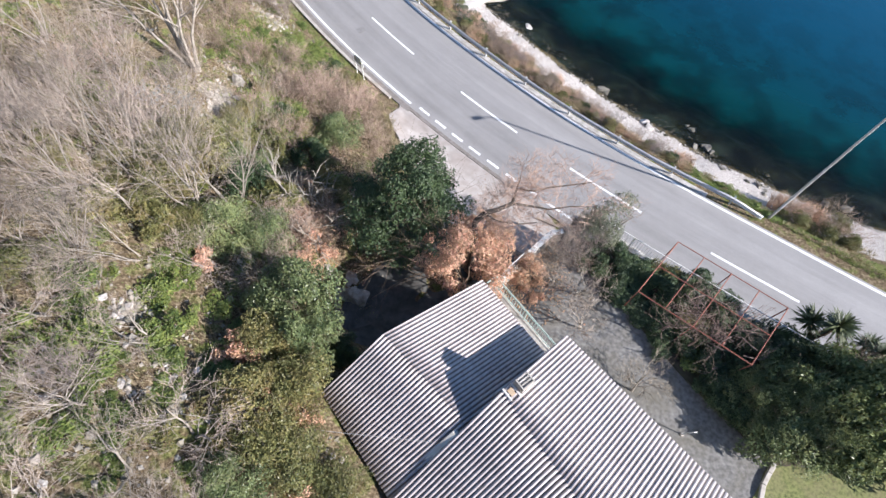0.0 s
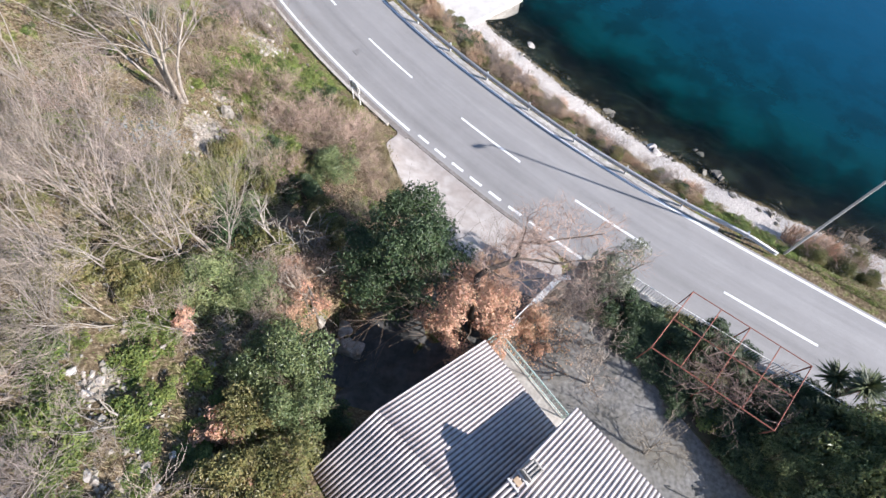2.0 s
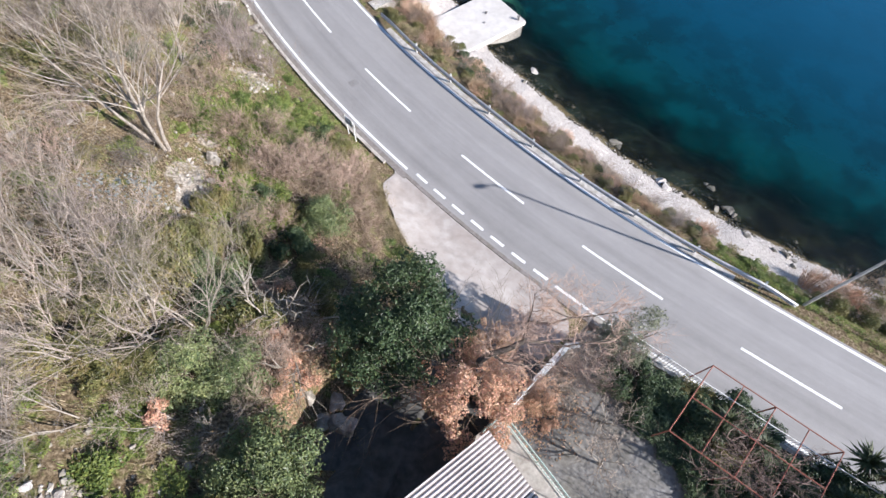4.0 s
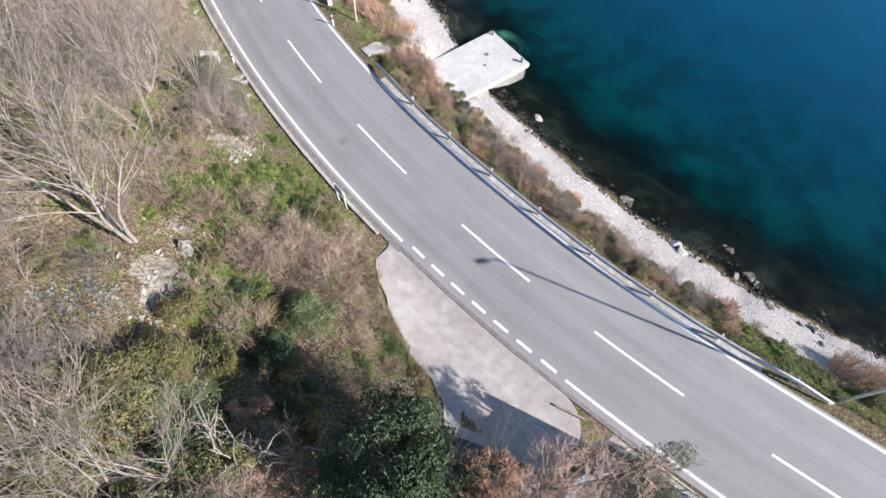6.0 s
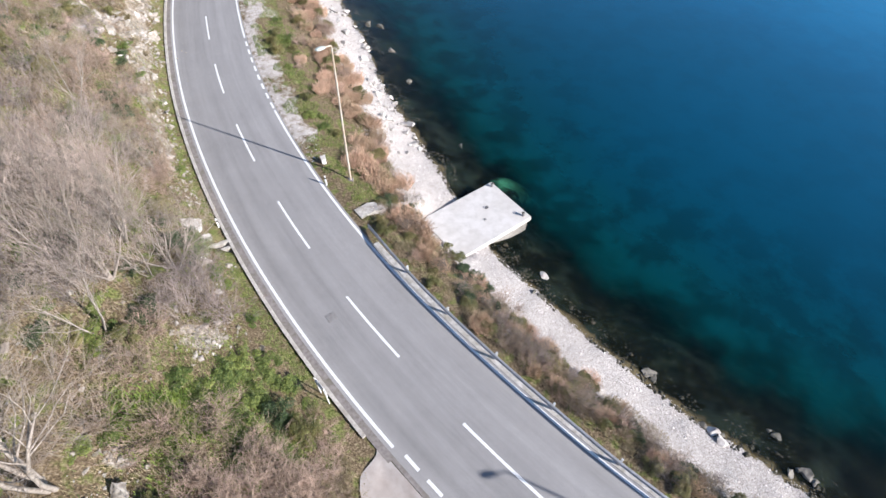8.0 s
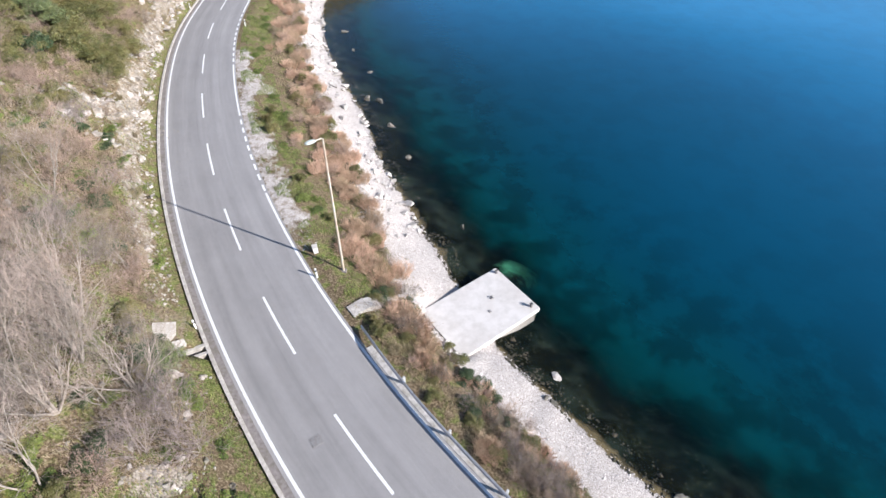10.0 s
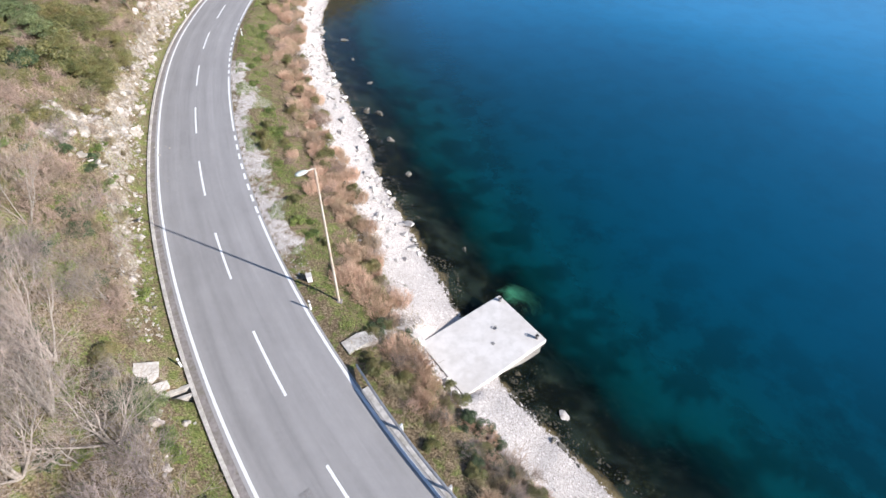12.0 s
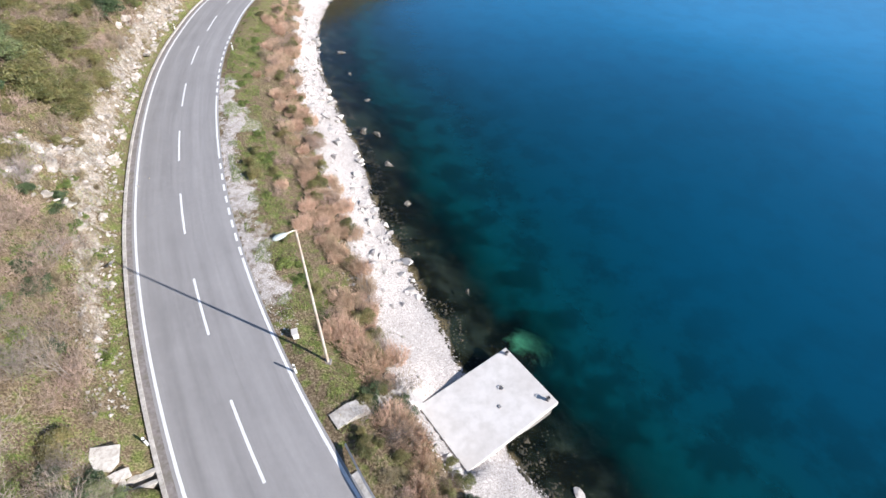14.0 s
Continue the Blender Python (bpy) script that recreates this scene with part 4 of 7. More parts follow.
def build_house():
    h = thing("house", HOUSE, "low house under two stepped roofs of pale corrugated cement sheets", "house")
    # the lower wing, then the higher one
    for v0, v1, ru, rz, eu, ez, wu, wz, sr, se, sk in ((-0.12, 4.3, 0.0, 9.0, 4.62, 7.35, -2.82, 7.45, 0.12, 0.0, 0.0), (3.66, 15.0, 1.85, 9.8, 5.35, 8.35, -3.9, 7.0, -0.05, 0.074, 0.065)):
        hpart("wall", gable_walls(wu + 0.28, eu - 0.3, v0 + 0.22 + sk * 8.5, v1 - 0.2, 3.4, wz - 0.06, ez - 0.02, ru, rz - 0.12), h, "plain rendered wall")
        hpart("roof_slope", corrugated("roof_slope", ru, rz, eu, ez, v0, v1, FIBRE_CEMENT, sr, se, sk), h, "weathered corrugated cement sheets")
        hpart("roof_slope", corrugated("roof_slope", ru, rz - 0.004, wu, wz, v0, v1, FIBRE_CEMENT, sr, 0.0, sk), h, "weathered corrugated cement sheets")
        # timber edge under the sheets along the eaves
        for u, z in ((eu - 0.06, ez - 0.05), (wu + 0.06, wz - 0.05)):
            hpart("fascia", box_mesh("fascia", DARK_BARK, u - 0.02, u + 0.02, v0 + 0.02, v1 - 0.05, z - 0.12, z - 0.005), h, "dark timber fascia board")
    # terrace beside the lower wing
    hpart("terrace_slab", box_mesh("terrace_slab", CONCRETE, 4.32, 5.75, -0.35, 3.86, 4.78, 5.0, 0.02), h, "bare concrete terrace slab")
    hpart("terrace_wall", box_mesh("terrace_wall", PLASTER, 5.3, 5.6, -0.2, 3.8, 3.4, 4.776), h, "plain rendered wall")
    # low vent stack at the upper gable, with a slatted cap
    ch = hpart("chimney", box_mesh("chimney", CONCRETE, 2.36, 2.86, 3.9, 4.3, 9.2, 9.98, 0.02), h, "low square vent stack of grey concrete")
    for u in (2.39, 2.83):
        hpart("cap_rail", box_mesh("cap_rail", CONCRETE, u - 0.025, u + 0.025, 3.9, 4.3, 9.984, 10.05, 0.01), ch)
    for k in range(4):
        hpart("cap_slat", box_mesh("cap_slat", CONCRETE, 2.425, 2.795, 3.91 + 0.11 * k, 3.96 + 0.11 * k, 10.0, 10.045, 0.008), ch)
    hpart("flue", box_mesh("flue", IRON, 2.43, 2.79, 3.93, 4.27, 9.94, 9.99), ch, "sooty opening")
    hpart("flashing", box_mesh("flashing", RIDGE, 2.26, 2.34, 3.86, 4.34, 9.5, 9.66, 0.02), ch, "mortar flashing")
    hpart("patch", box_mesh("patch", DRY_STEM, 2.02, 2.2, 3.96, 4.2, 9.66, 9.76, 0.02), h, "ochre brick laid beside the vent stack")
    hpart("mortar_edge", box_mesh("mortar_edge", RIDGE, 1.9, 1.97, 3.84, 4.3, 9.7, 9.82, 0.02), h, "pale mortar fillet")
    return h


build_house()


def house_spot(u, v, z):
    return tuple(HOUSE @ Vector((u, -v, z)))


railing("terrace_railing", [house_spot(5.68, v, 5.0) for v in (-0.28, 1.2, 2.5, 3.78)], 0.95, 0.14, TEAL, "faded teal steel railing along the terrace edge", rails=(1.0, 0.9, 0.1))
railing("terrace_end_railing", [house_spot(u, -0.30, 5.0) for u in (4.75, 5.62)], 0.95, 0.14, TEAL, "faded teal steel railing at the terrace end", rails=(1.0, 0.1))
railing("wall_railing", [tuple(WALL_A.lerp(WALL_B, t) + Vector((0, 0, 5.09 - 0.45 * t))) for t in (0.03, 0.2, 0.42)], 0.75, 0.16, STEEL, "grey barred railing on the boundary wall", rails=(1.0, 0.1))


# ---------------------------------------------------------------- road furniture
def guard_rail():
    """A steel crash barrier: one W-shaped beam on posts, its near end turned down."""
    s0, s1 = 3.6, 38.4

    def line(s):
        return float(np.interp(s, [3.6, 6, 11, 18, 24, 32, 36, 38.4], [3.98, 3.78, 3.56, 3.52, 3.62, 3.68, 3.8, 3.98]))

    g = thing("crash_barrier", Matrix.Translation(on_road(s0, line(s0), 0)), "galvanised steel crash barrier along the seaward road edge", "crash barrier")
    o = np.array(on_road(s0, line(s0), 0))
    prof = [(0.02, -0.155), (-0.06, -0.11), (-0.06, -0.07), (0.02, -0.02), (0.02, 0.02), (-0.06, 0.07), (-0.06, 0.11), (0.02, 0.155)]
    n = 9
    cuts = np.linspace(s0, s1, n + 1)
    for k in range(n):
        ss = np.linspace(cuts[k], cuts[k + 1] + (0.12 if k < n - 1 else 0), 6)
        v, f = [], []
        for s in ss:
            h = 0.62 - 0.45 * max(0, 1 - (s - s0) / 2.0) - 0.35 * max(0, 1 - (s1 - s) / 2.0)
            for dq, dz in prof:
                v.append(np.array(on_road(s, line(s) + dq - 0.004 * (k % 2), h + dz)) - o)
        m = len(prof)
        for i in range(len(ss) - 1):
            for j in range(m - 1):
                f.append((i * m + j, (i + 1) * m + j, (i + 1) * m + j + 1, i * m + j + 1))
        c = len(v)
        v += [p + np.array((0.003, 0.003, 0.006)) for p in v]
        f += [tuple(c + i for i in reversed(x)) for x in f]
        part("beam", mesh_of("beam", v, f, STEEL), g)
    bm = bmesh.new()
    box(bm, -0.05, 0.05, -0.06, 0.06, -0.3, 0.74, 0.01)
    post = from_bm("post", bm, STEEL)
    block = box_mesh("spacer", STEEL, -0.04, 0.04, -0.1, 0.1, 0.52, 0.72, 0.008)
    for s in np.arange(s0 + 2.0, s1 - 1.0, 4.0):
        x, y, z = on_road(s, line(s) + 0.16, 0)
        turn = pose(x - o[0], y - o[1], 0, 0, 0, math.degrees(math.atan2(*reversed([float(np.interp(s, ALONG, HEAD[:, i])) for i in (0, 1)]))))
        p = part("post", post, g, at=turn)
        part("spacer", block, p, at=pose(0, 0, 0) @ Matrix.Translation((0, 0.12, 0)))


def street_lamp(x, y, ground, height, head_way, lean=(0, 0), steel=None):
    steel = steel or LAMP_STEEL
    l = thing("street_lamp", Matrix.Translation((x, y, ground)), "tall slender steel street lamp with rust on its pole", "street lamp", "street lamps")
    top = Vector((lean[0], lean[1], height))
    pts = [Vector((0, 0, -0.2)), top * 0.35, top * 0.7, top]
    part("pole", tube_mesh("pole", rod([tuple(p) for p in pts], 0.085, 0.048), 12, steel), l)
    part("base_plate", box_mesh("base_plate", GUTTER, -0.2, 0.2, -0.2, 0.2, -0.3, 0.04, 0.02), l, "concrete footing")
    w = Vector((*head_way, 0)).normalized()
    arm = [top + Vector((0, 0, -0.08)), top + w * 0.08 + Vector((0, 0, 0.03)), top + w * 0.45 + Vector((0, 0, 0.06))]
    part("arm", tube_mesh("arm", rod([tuple(p) for p in arm], 0.035), 8, steel), l)
    bm = bmesh.new()
    bmesh.ops.create_uvsphere(bm, u_segments=20, v_segments=10, radius=0.5)
    for v in bm.verts:
        k = 1 + 0.35 * v.co.x
        v.co = Vector((v.co.x * 0.72, v.co.y * 0.31 * k, max(v.co.z, -0.16) * 0.24))
    head = part("head", from_bm("head", bm, LAMP_HEAD, True), l, "pale flattened lamp head",
                Matrix.Translation(top + w * 0.75 + Vector((0, 0, 0.09))) @ pose(0, 0, 0, 0, -6, math.degrees(math.atan2(w.y, w.x))))
    bm = bmesh.new()
    bmesh.ops.create_uvsphere(bm, u_segments=16, v_segments=8, radius=0.5)
    for v in bm.verts:
        v.co = Vector((v.co.x * 0.46 + 0.05, v.co.y * 0.2, min(v.co.z, 0.0) * 0.12 - 0.041))
    part("lens", from_bm("lens", bm, LENS, True), head, "cloudy lamp glass")
    return l


def road_sign():
    """The back of a small rectangular sign on two posts."""
    s = thing("road_sign", pose(-5.55, 26.75, ground_z(-5.55, 26.75), 0, 0, -48), "small road sign on two posts beside the gutter", "road sign")
    for x in (-0.38, 0.38):
        part("post", tube_mesh("post", [(x, 0, -0.3, x, 0, 1.9, 0.035, 0.035)], 8, WHITE_PAINT), s)
    part("panel", box_mesh("panel", WHITE_PAINT, -0.5, 0.5, 0.034, 0.06, 1.15, 1.75, 0.004), s, "flat sheet-metal panel")
    for z in (1.2, 1.6):
        part("brace", box_mesh("brace", WHITE_PAINT, -0.55, 0.55, -0.024, 0.03, z - 0.02, z + 0.02), s)


def marker_posts():
    base = None
    for x, y in ((-7.75, 42.7), (-14.35, 38.6), (-33.8, 92.5), (-24.6, 86.5)):
        if base is None:
            base = thing("marker_post", pose(x, y, ground_z(x, y) - 0.05), "white plastic roadside marker post with a dark band", "marker post", "marker posts")
            part("shaft", box_mesh("shaft", WHITE_PAINT, -0.055, 0.055, -0.04, 0.04, 0, 0.95, 0.015), base)
            part("band", box_mesh("band", DARK, -0.058, 0.058, -0.043, 0.043, 0.66, 0.80, 0.012), base, "dark reflector band")
        else:
            copy_thing(base, pose(x, y, ground_z(x, y) - 0.05, 2, 3, 30))
    m = thing("marker_stone", pose(-8.3, 45.2, ground_z(-8.3, 45.2), 0, 0, 20), "small whitewashed concrete box beside the road", "marker stone")
    part("body", box_mesh("body", WHITE_PAINT, -0.16, 0.16, -0.2, 0.2, -0.1, 0.42, 0.03), m)
    part("lid", box_mesh("lid", PALE_CONCRETE, -0.19, 0.19, -0.23, 0.23, 0.424, 0.48, 0.015), m)


def manhole():
    x, y = -5.9, 31.6
    m = thing("manhole_cover", pose(x, y, 0.006, 0, 0, 35), "dark square cast-iron manhole cover in the asphalt", "manhole cover")
    part("frame", box_mesh("frame", IRON, -0.29, 0.29, -0.29, 0.29, -0.05, 0.004, 0.004), m)
    part("lid", box_mesh("lid", IRON, -0.24, 0.24, -0.24, 0.24, -0.03, 0.012, 0.01), m, "worn iron lid")


def broken_slab(parent, outline, z0, z1, mat):
    bm = bmesh.new()
    low, high = ([bm.verts.new((x, y, z)) for x, y in outline] for z in (z0, z1))
    bm.faces.new(list(reversed(low))), bm.faces.new(high)
    for i in range(len(low)):
        j = (i + 1) % len(low)
        bm.faces.new((low[i], low[j], high[j], high[i]))
    bmesh.ops.bevel(bm, geom=list(bm.edges), offset=0.018, segments=1, affect="EDGES")
    part("slab", from_bm("slab", bm, mat), parent)


def culvert():
    """A narrow drain running in under the slope, and the broken slab above it."""
    c = thing("culvert", pose(-13.22, 37.12, 0.0, 0, 0, CULVERT), "narrow open concrete drain at the foot of the slope", "culvert")
    for y0, y1, h in ((-0.40, -0.17, 0.09), (0.17, 0.42, 0.12)):
        part("cheek", box_mesh("cheek", CONCRETE, -1.35, 0.12, y0, y1, -0.9, h, 0.03), c, "weathered concrete side")
    part("back", box_mesh("back", CONCRETE, -1.6, -1.36, -0.42, 0.44, -0.9, 0.5, 0.03), c)
    part("floor", box_mesh("floor", SOIL, -1.35, 0.12, -0.155, 0.155, -0.9, -0.72), c, "dark silted bottom")
    s = thing("slope_slab", pose(-15.35, 37.25, ground_z(-15.35, 37.25) + 0.06, 4, 20, 22), "cracked pale concrete slab lying on the slope", "slab")
    broken_slab(s, [(-0.42, -0.62), (0.5, -0.66), (0.78, -0.3), (0.8, 0.5), (-0.38, 0.56)], -0.12, 0.16, CONCRETE)
    broken_slab(s, [(-0.52, 0.5), (-1.02, 0.42), (-1.25, -0.2), (-0.9, -0.6), (-0.56, -0.58)], -0.14, 0.11, CONCRETE)
    broken_slab(s, [(0.6, -0.74), (1.15, -0.6), (1.3, -0.98), (0.7, -1.2), (0.2, -0.95)], -0.3, -0.02, CONCRETE)


def jetty():
    """The concrete landing stage, its mooring posts, and the steps down to it."""
    j = thing("landing_stage", pose(3.48, 42.62, -3.36, 0, 0, math.degrees(math.atan2(38.75 - 42.6, 2.2 + 0.6)) ), "sun-bleached concrete landing stage standing in the shallows", "landing stage")
    part("deck", box_mesh("deck", PALE_CONCRETE, -2.45, 2.42, -3.75, 3.3, -0.42, 0.0, 0.05), j)
    part("footing", box_mesh("footing", CONCRETE, -2.3, 2.25, -3.6, 3.15, -1.6, -0.424, 0.05), j, "tide-stained concrete footing")
    for x, y, h in ((-2.0, 3.0, 0.3), (1.95, 2.85, 0.34), (-0.35, 1.1, 0.05)):
        b = part("mooring_post", tube_mesh("mooring_post", [(x, y, 0, x, y, h, 0.11, 0.10), (x, y, h, x, y, h + 0.07, 0.16, 0.13)], 12, IRON), j, "rusty iron mooring post")
    part("ring_plate", box_mesh("ring_plate", IRON, 0.42, 0.62, 0.1, 0.28, 0.004, 0.05, 0.01), j, "iron ring plate")
    # landing and steps from the road
    st = thing("steps", pose(-5.2, 39.75, 0, 0, 0, 38), "worn concrete landing and steps down to the beach", "steps")
    part("landing", box_mesh("landing", CONCRETE, 0.0, 1.15, -0.48, 0.5, -0.7, 0.04, 0.03), st)
    ramp_bm = bmesh.new()
    for v in box(ramp_bm, 1.155, 1.95, -0.46, 0.46, -1.4, 0.0):
        v.co.z += 0.03 - 0.42 * (v.co.x - 1.155) if v.co.z > -0.5 else -0.3
    part("ramp", from_bm("ramp", ramp_bm, CONCRETE), st)
    a, b = Vector((-3.25, 41.35)), Vector((-0.95, 42.75))
    way, n = (b - a).normalized(), 8
    run = (b - a).length / n
    for i in range(n):
        mid = a + way * run * (i + 0.5)
        z = max(ground_z(*mid), ground_z(*(mid - way * 0.2))) + 0.05
        here = st.matrix_basis.inverted() @ pose(mid.x, mid.y, z, 0, 0, math.degrees(math.atan2(way.y, way.x)))
        part("step", box_mesh("step", PALE_CONCRETE, -run / 2 - 0.01, run / 2 + 0.02, -0.55, 0.55, -0.6, 0.0, 0.02), st, at=here)
    w = thing("low_wall", pose(-3.6, 41.0, 0, 0, 0, 34), "low rough wall of stones and mortar beside the steps", "wall")
    part("body", box_mesh("body", CONCRETE, -0.2, 0.9, 0.62, 0.82, -2.4, -1.15, 0.04), w)


guard_rail()
street_lamp(20.25, 15.3, -0.3, 10.45, (-0.92, -0.22), steel=STEEL)
street_lamp(-6.18, 43.63, -0.38, 10.4, (-0.72, -0.69), (0.37, 0.03))
road_sign()
marker_posts()
manhole()
culvert()
jetty()


# ---------------------------------------------------------------- stones
def boulder(name, seed, mat, squash=0.7, cuts=2, rough=0.09):
    """A broken block of limestone: faceted, uneven, flat in places."""
    rng = random.Random(seed)
    bm = bmesh.new()
    bmesh.ops.create_icosphere(bm, subdivisions=cuts, radius=1.25)
    planes = [(Vector((rng.gauss(0, 1), rng.gauss(0, 1), rng.gauss(0, 1))).normalized(), rng.uniform(0.42, 0.86)) for _ in range(11)]
    for v in bm.verts:
        for n, d in planes:
            over = v.co.dot(n) - d
            if over > 0:
                v.co -= n * over
        v.co *= 1 + rough * noise.noise(v.co * 2.2 + Vector((seed, 0, 0))) + 0.7 * rough * noise.noise(v.co * 5.1 + Vector((0, seed, 0)))
        v.co.z *= squash
    return from_bm(name, bm, mat)


CRAGS = [boulder("crag", 50 + i, ROCK, 0.45 + 0.12 * (i % 3), 3, 0.34) for i in range(5)]
ROCKS = [boulder("stone", 10 + i, STONE, 0.42 + 0.08 * (i % 4), 3, 0.07) for i in range(7)]
WET_ROCKS = [boulder("stone", 30 + i, WET_STONE, 0.45 + 0.08 * (i % 3), 3, 0.3) for i in range(4)]


def put_stone(x, y, size, seed, wet=False, label="rough pale limestone boulder", group="", z=None, category="boulder", crag=False):
    rng = random.Random(seed * 7 + 1)
    data = (CRAGS if crag else WET_ROCKS if wet else ROCKS)[rng.randrange(5 if crag else 4 if wet else 7)]
    ob = new(category, data)
    gz = ground_z(x, y) if z is None else z
    ob.matrix_basis = pose(x, y, gz + size * 0.18, rng.uniform(-18, 18), rng.uniform(-18, 18), rng.uniform(0, 360)) @ Matrix.Diagonal((size, size * rng.uniform(0.65, 1.0), size * rng.uniform(0.7, 1.0), 1))
    tagged(ob, label, category, group)


def all_stones():
    k = 0
    # single boulders at the water's edge
    for x, y, r, wet in ((13.5, 29.95, 0.5, True), (13.75, 29.6, 0.3, True), (15.95, 26.15, 0.42, False), (16.35, 25.5, 0.46, False), (15.6, 26.5, 0.25, True), (16.6, 26.0, 0.22, True), (20.05, 26.2, 0.34, True), (19.8, 26.45, 0.2, True),
                         (20.5, 23.8, 0.4, True), (20.75, 23.45, 0.3, True), (20.2, 24.15, 0.26, True), (19.55, 23.85, 0.3, True), (20.95, 21.7, 0.26, True), (22.5, 20.55, 0.28, True), (23.2, 20.25, 0.36, True), (23.05, 19.15, 0.28, True), (23.6, 19.75, 0.2, True),
                         (8.0, 37.6, 0.42, False), (7.35, 35.55, 0.32, True), (6.95, 35.8, 0.26, True), (1.3, 38.2, 0.3, False), (0.7, 38.6, 0.35, False), (27.8, 18.8, 0.5, True), (29.4, 18.4, 0.4, True)):
        put_stone(x, y, r, k, wet, "sea-worn pale boulder at the water's edge" if not wet else "dark angular rock at the water's edge", "shore boulders")
        k += 1
    rng = random.Random(5)
    # a spill of white blocks along the beach past the landing stage
    for s, n in ((50, 14), (54, 18), (58, 16), (64, 12), (70, 10), (78, 18), (86, 20), (94, 20), (103, 20), (112, 16)):
        for _ in range(n):
            t = s + rng.uniform(-3, 3.4)
            x, y, _z = on_road(t, rng.uniform(float(np.interp(t, SHORE_S, BANK_Q)) + 0.8, float(np.interp(t, SHORE_S, SHORE_Q)) + 0.15))
            put_stone(x, y, rng.choice((0.2, 0.26, 0.32, 0.4, 0.55)) * rng.uniform(0.9, 1.25), k, False, "white limestone block on the shingle beach", "beach blocks")
            k += 1
    for s, q, r in ((60, 17.6, 0.45), (67.5, 18.0, 0.5), (74, 18.4, 0.5), (75.2, 17.1, 0.6), (83, 19.0, 0.4), (92, 17.6, 0.35), (46.5, 17.0, 0.3), (100, 16.5, 0.5)):
        x, y, _z = on_road(s, q)
        put_stone(x, y, r, k, True, "weed-dark rock breaking the shallow water", "shallow rocks", SEA - 0.1)
        k += 1
    # outcrop in the road cutting
    for _ in range(330):
        s = 48 + 58 * rng.random() ** 0.75
        e = 4.65 + abs(rng.gauss(0, 0.38 if s < 60 else 0.7)) + (0.2 if s < 54 else 0) + (0.9 if 58 < s < 68 and rng.random() < 0.4 else 0)
        x, y, _z = on_road(s, -e)
        put_stone(x, y, 0.14 + (0.26 if s < 60 else 0.45) * rng.random() ** 2.2, k, False, "craggy limestone outcrop in the road cutting", "cutting outcrops", category="outcrop", crag=True)
        k += 1
    # higher bands of stone and scattered stones on the hill
    for cx, cy, n, spread, r in ((-27, 57.5, 14, 2.0, 0.5), (-27.6, 54.2, 7, 1.0, 0.5), (-26.5, 60.5, 10, 1.3, 0.5), (-12.1, 19.7, 5, 0.4, 0.16), (-11.4, 18.4, 5, 0.4, 0.15), (-11.0, 28.7, 16, 0.8, 0.2),
                                 (-10.6, 5.7, 7, 0.5, 0.2), (-8.3, 2.6, 12, 0.9, 0.15), (-11.6, 2.2, 7, 0.8, 0.18), (-4.2, 1.2, 8, 0.5, 0.16), (-12.0, 22.6, 4, 0.5, 0.16), (-9.4, 3.9, 10, 1.4, 0.1),
                                 (-13.4, 33.2, 6, 0.8, 0.28), (-20.6, 36, 6, 1.5, 0.25), (-23, 41.5, 5, 1.2, 0.25)):
        for _ in range(n):
            x, y, r1 = cx + rng.gauss(0, spread), cy + rng.gauss(0, spread), r * rng.uniform(0.5, 1.4)
            if abs(station(x, y)[1][0]) < 4.5:
                continue
            put_stone(x, y, r1, k, False, "bare limestone rock among dry grass", "hillside stones", category="rock", crag=y > 8)
            k += 1
    put_stone(-11.5, 21.15, 0.5, 901, False, "flat grey boulder in the clearing", crag=True)
    for x, y, r in ((-4.05, 8.5, 0.66), (-4.75, 8.55, 0.5), (-4.2, 9.35, 0.45), (-4.7, 7.8, 0.35), (-5.1, 9.4, 0.4)):
        put_stone(x, y, r, k, False, "grey boulder heaped at the edge of the court", "court boulders", crag=True)
        k += 1


all_stones()


def fallen_leaves():
    """Withered oak leaves lying on the slope, the yard and the terrace side."""
    rng = np.random.RandomState(66)
    P = np.array([(x + rng.normal() * r, y + rng.normal() * r, z) for x, y, r, z, n in ((-5.4, 10.3, 0.75, 0, 1500), (-4.9, 9.2, 0.5, 0, 700), (-5.9, 11.2, 0.6, 0, 500), (3.9, 8.9, 0.8, 1, 900), (4.9, 9.7, 0.9, 1, 700), (-6.0, 16.2, 0.6, 0, 300)) for _ in range(n)])
    P[:, 2] = np.where(P[:, 2] > 0, YARD + 0.02, ground_height(P[:, 0], P[:, 1]) + 0.03)
    N = rng.normal(0, 0.3, (len(P), 3)) + [0, 0, 1]
    N /= np.linalg.norm(N, axis=1)[:, None]
    stuff("fallen_leaves", leaf_mesh("fallen_leaves", P, N, 0.10 * rng.uniform(0.6, 1.4, len(P)), LEAF_RUST, rng, 0.6), "withered brown leaves lying on the ground", "leaves")


def stuff(name, data, label, category):
    return tagged(new(name, data), label, category, kind="stuff")


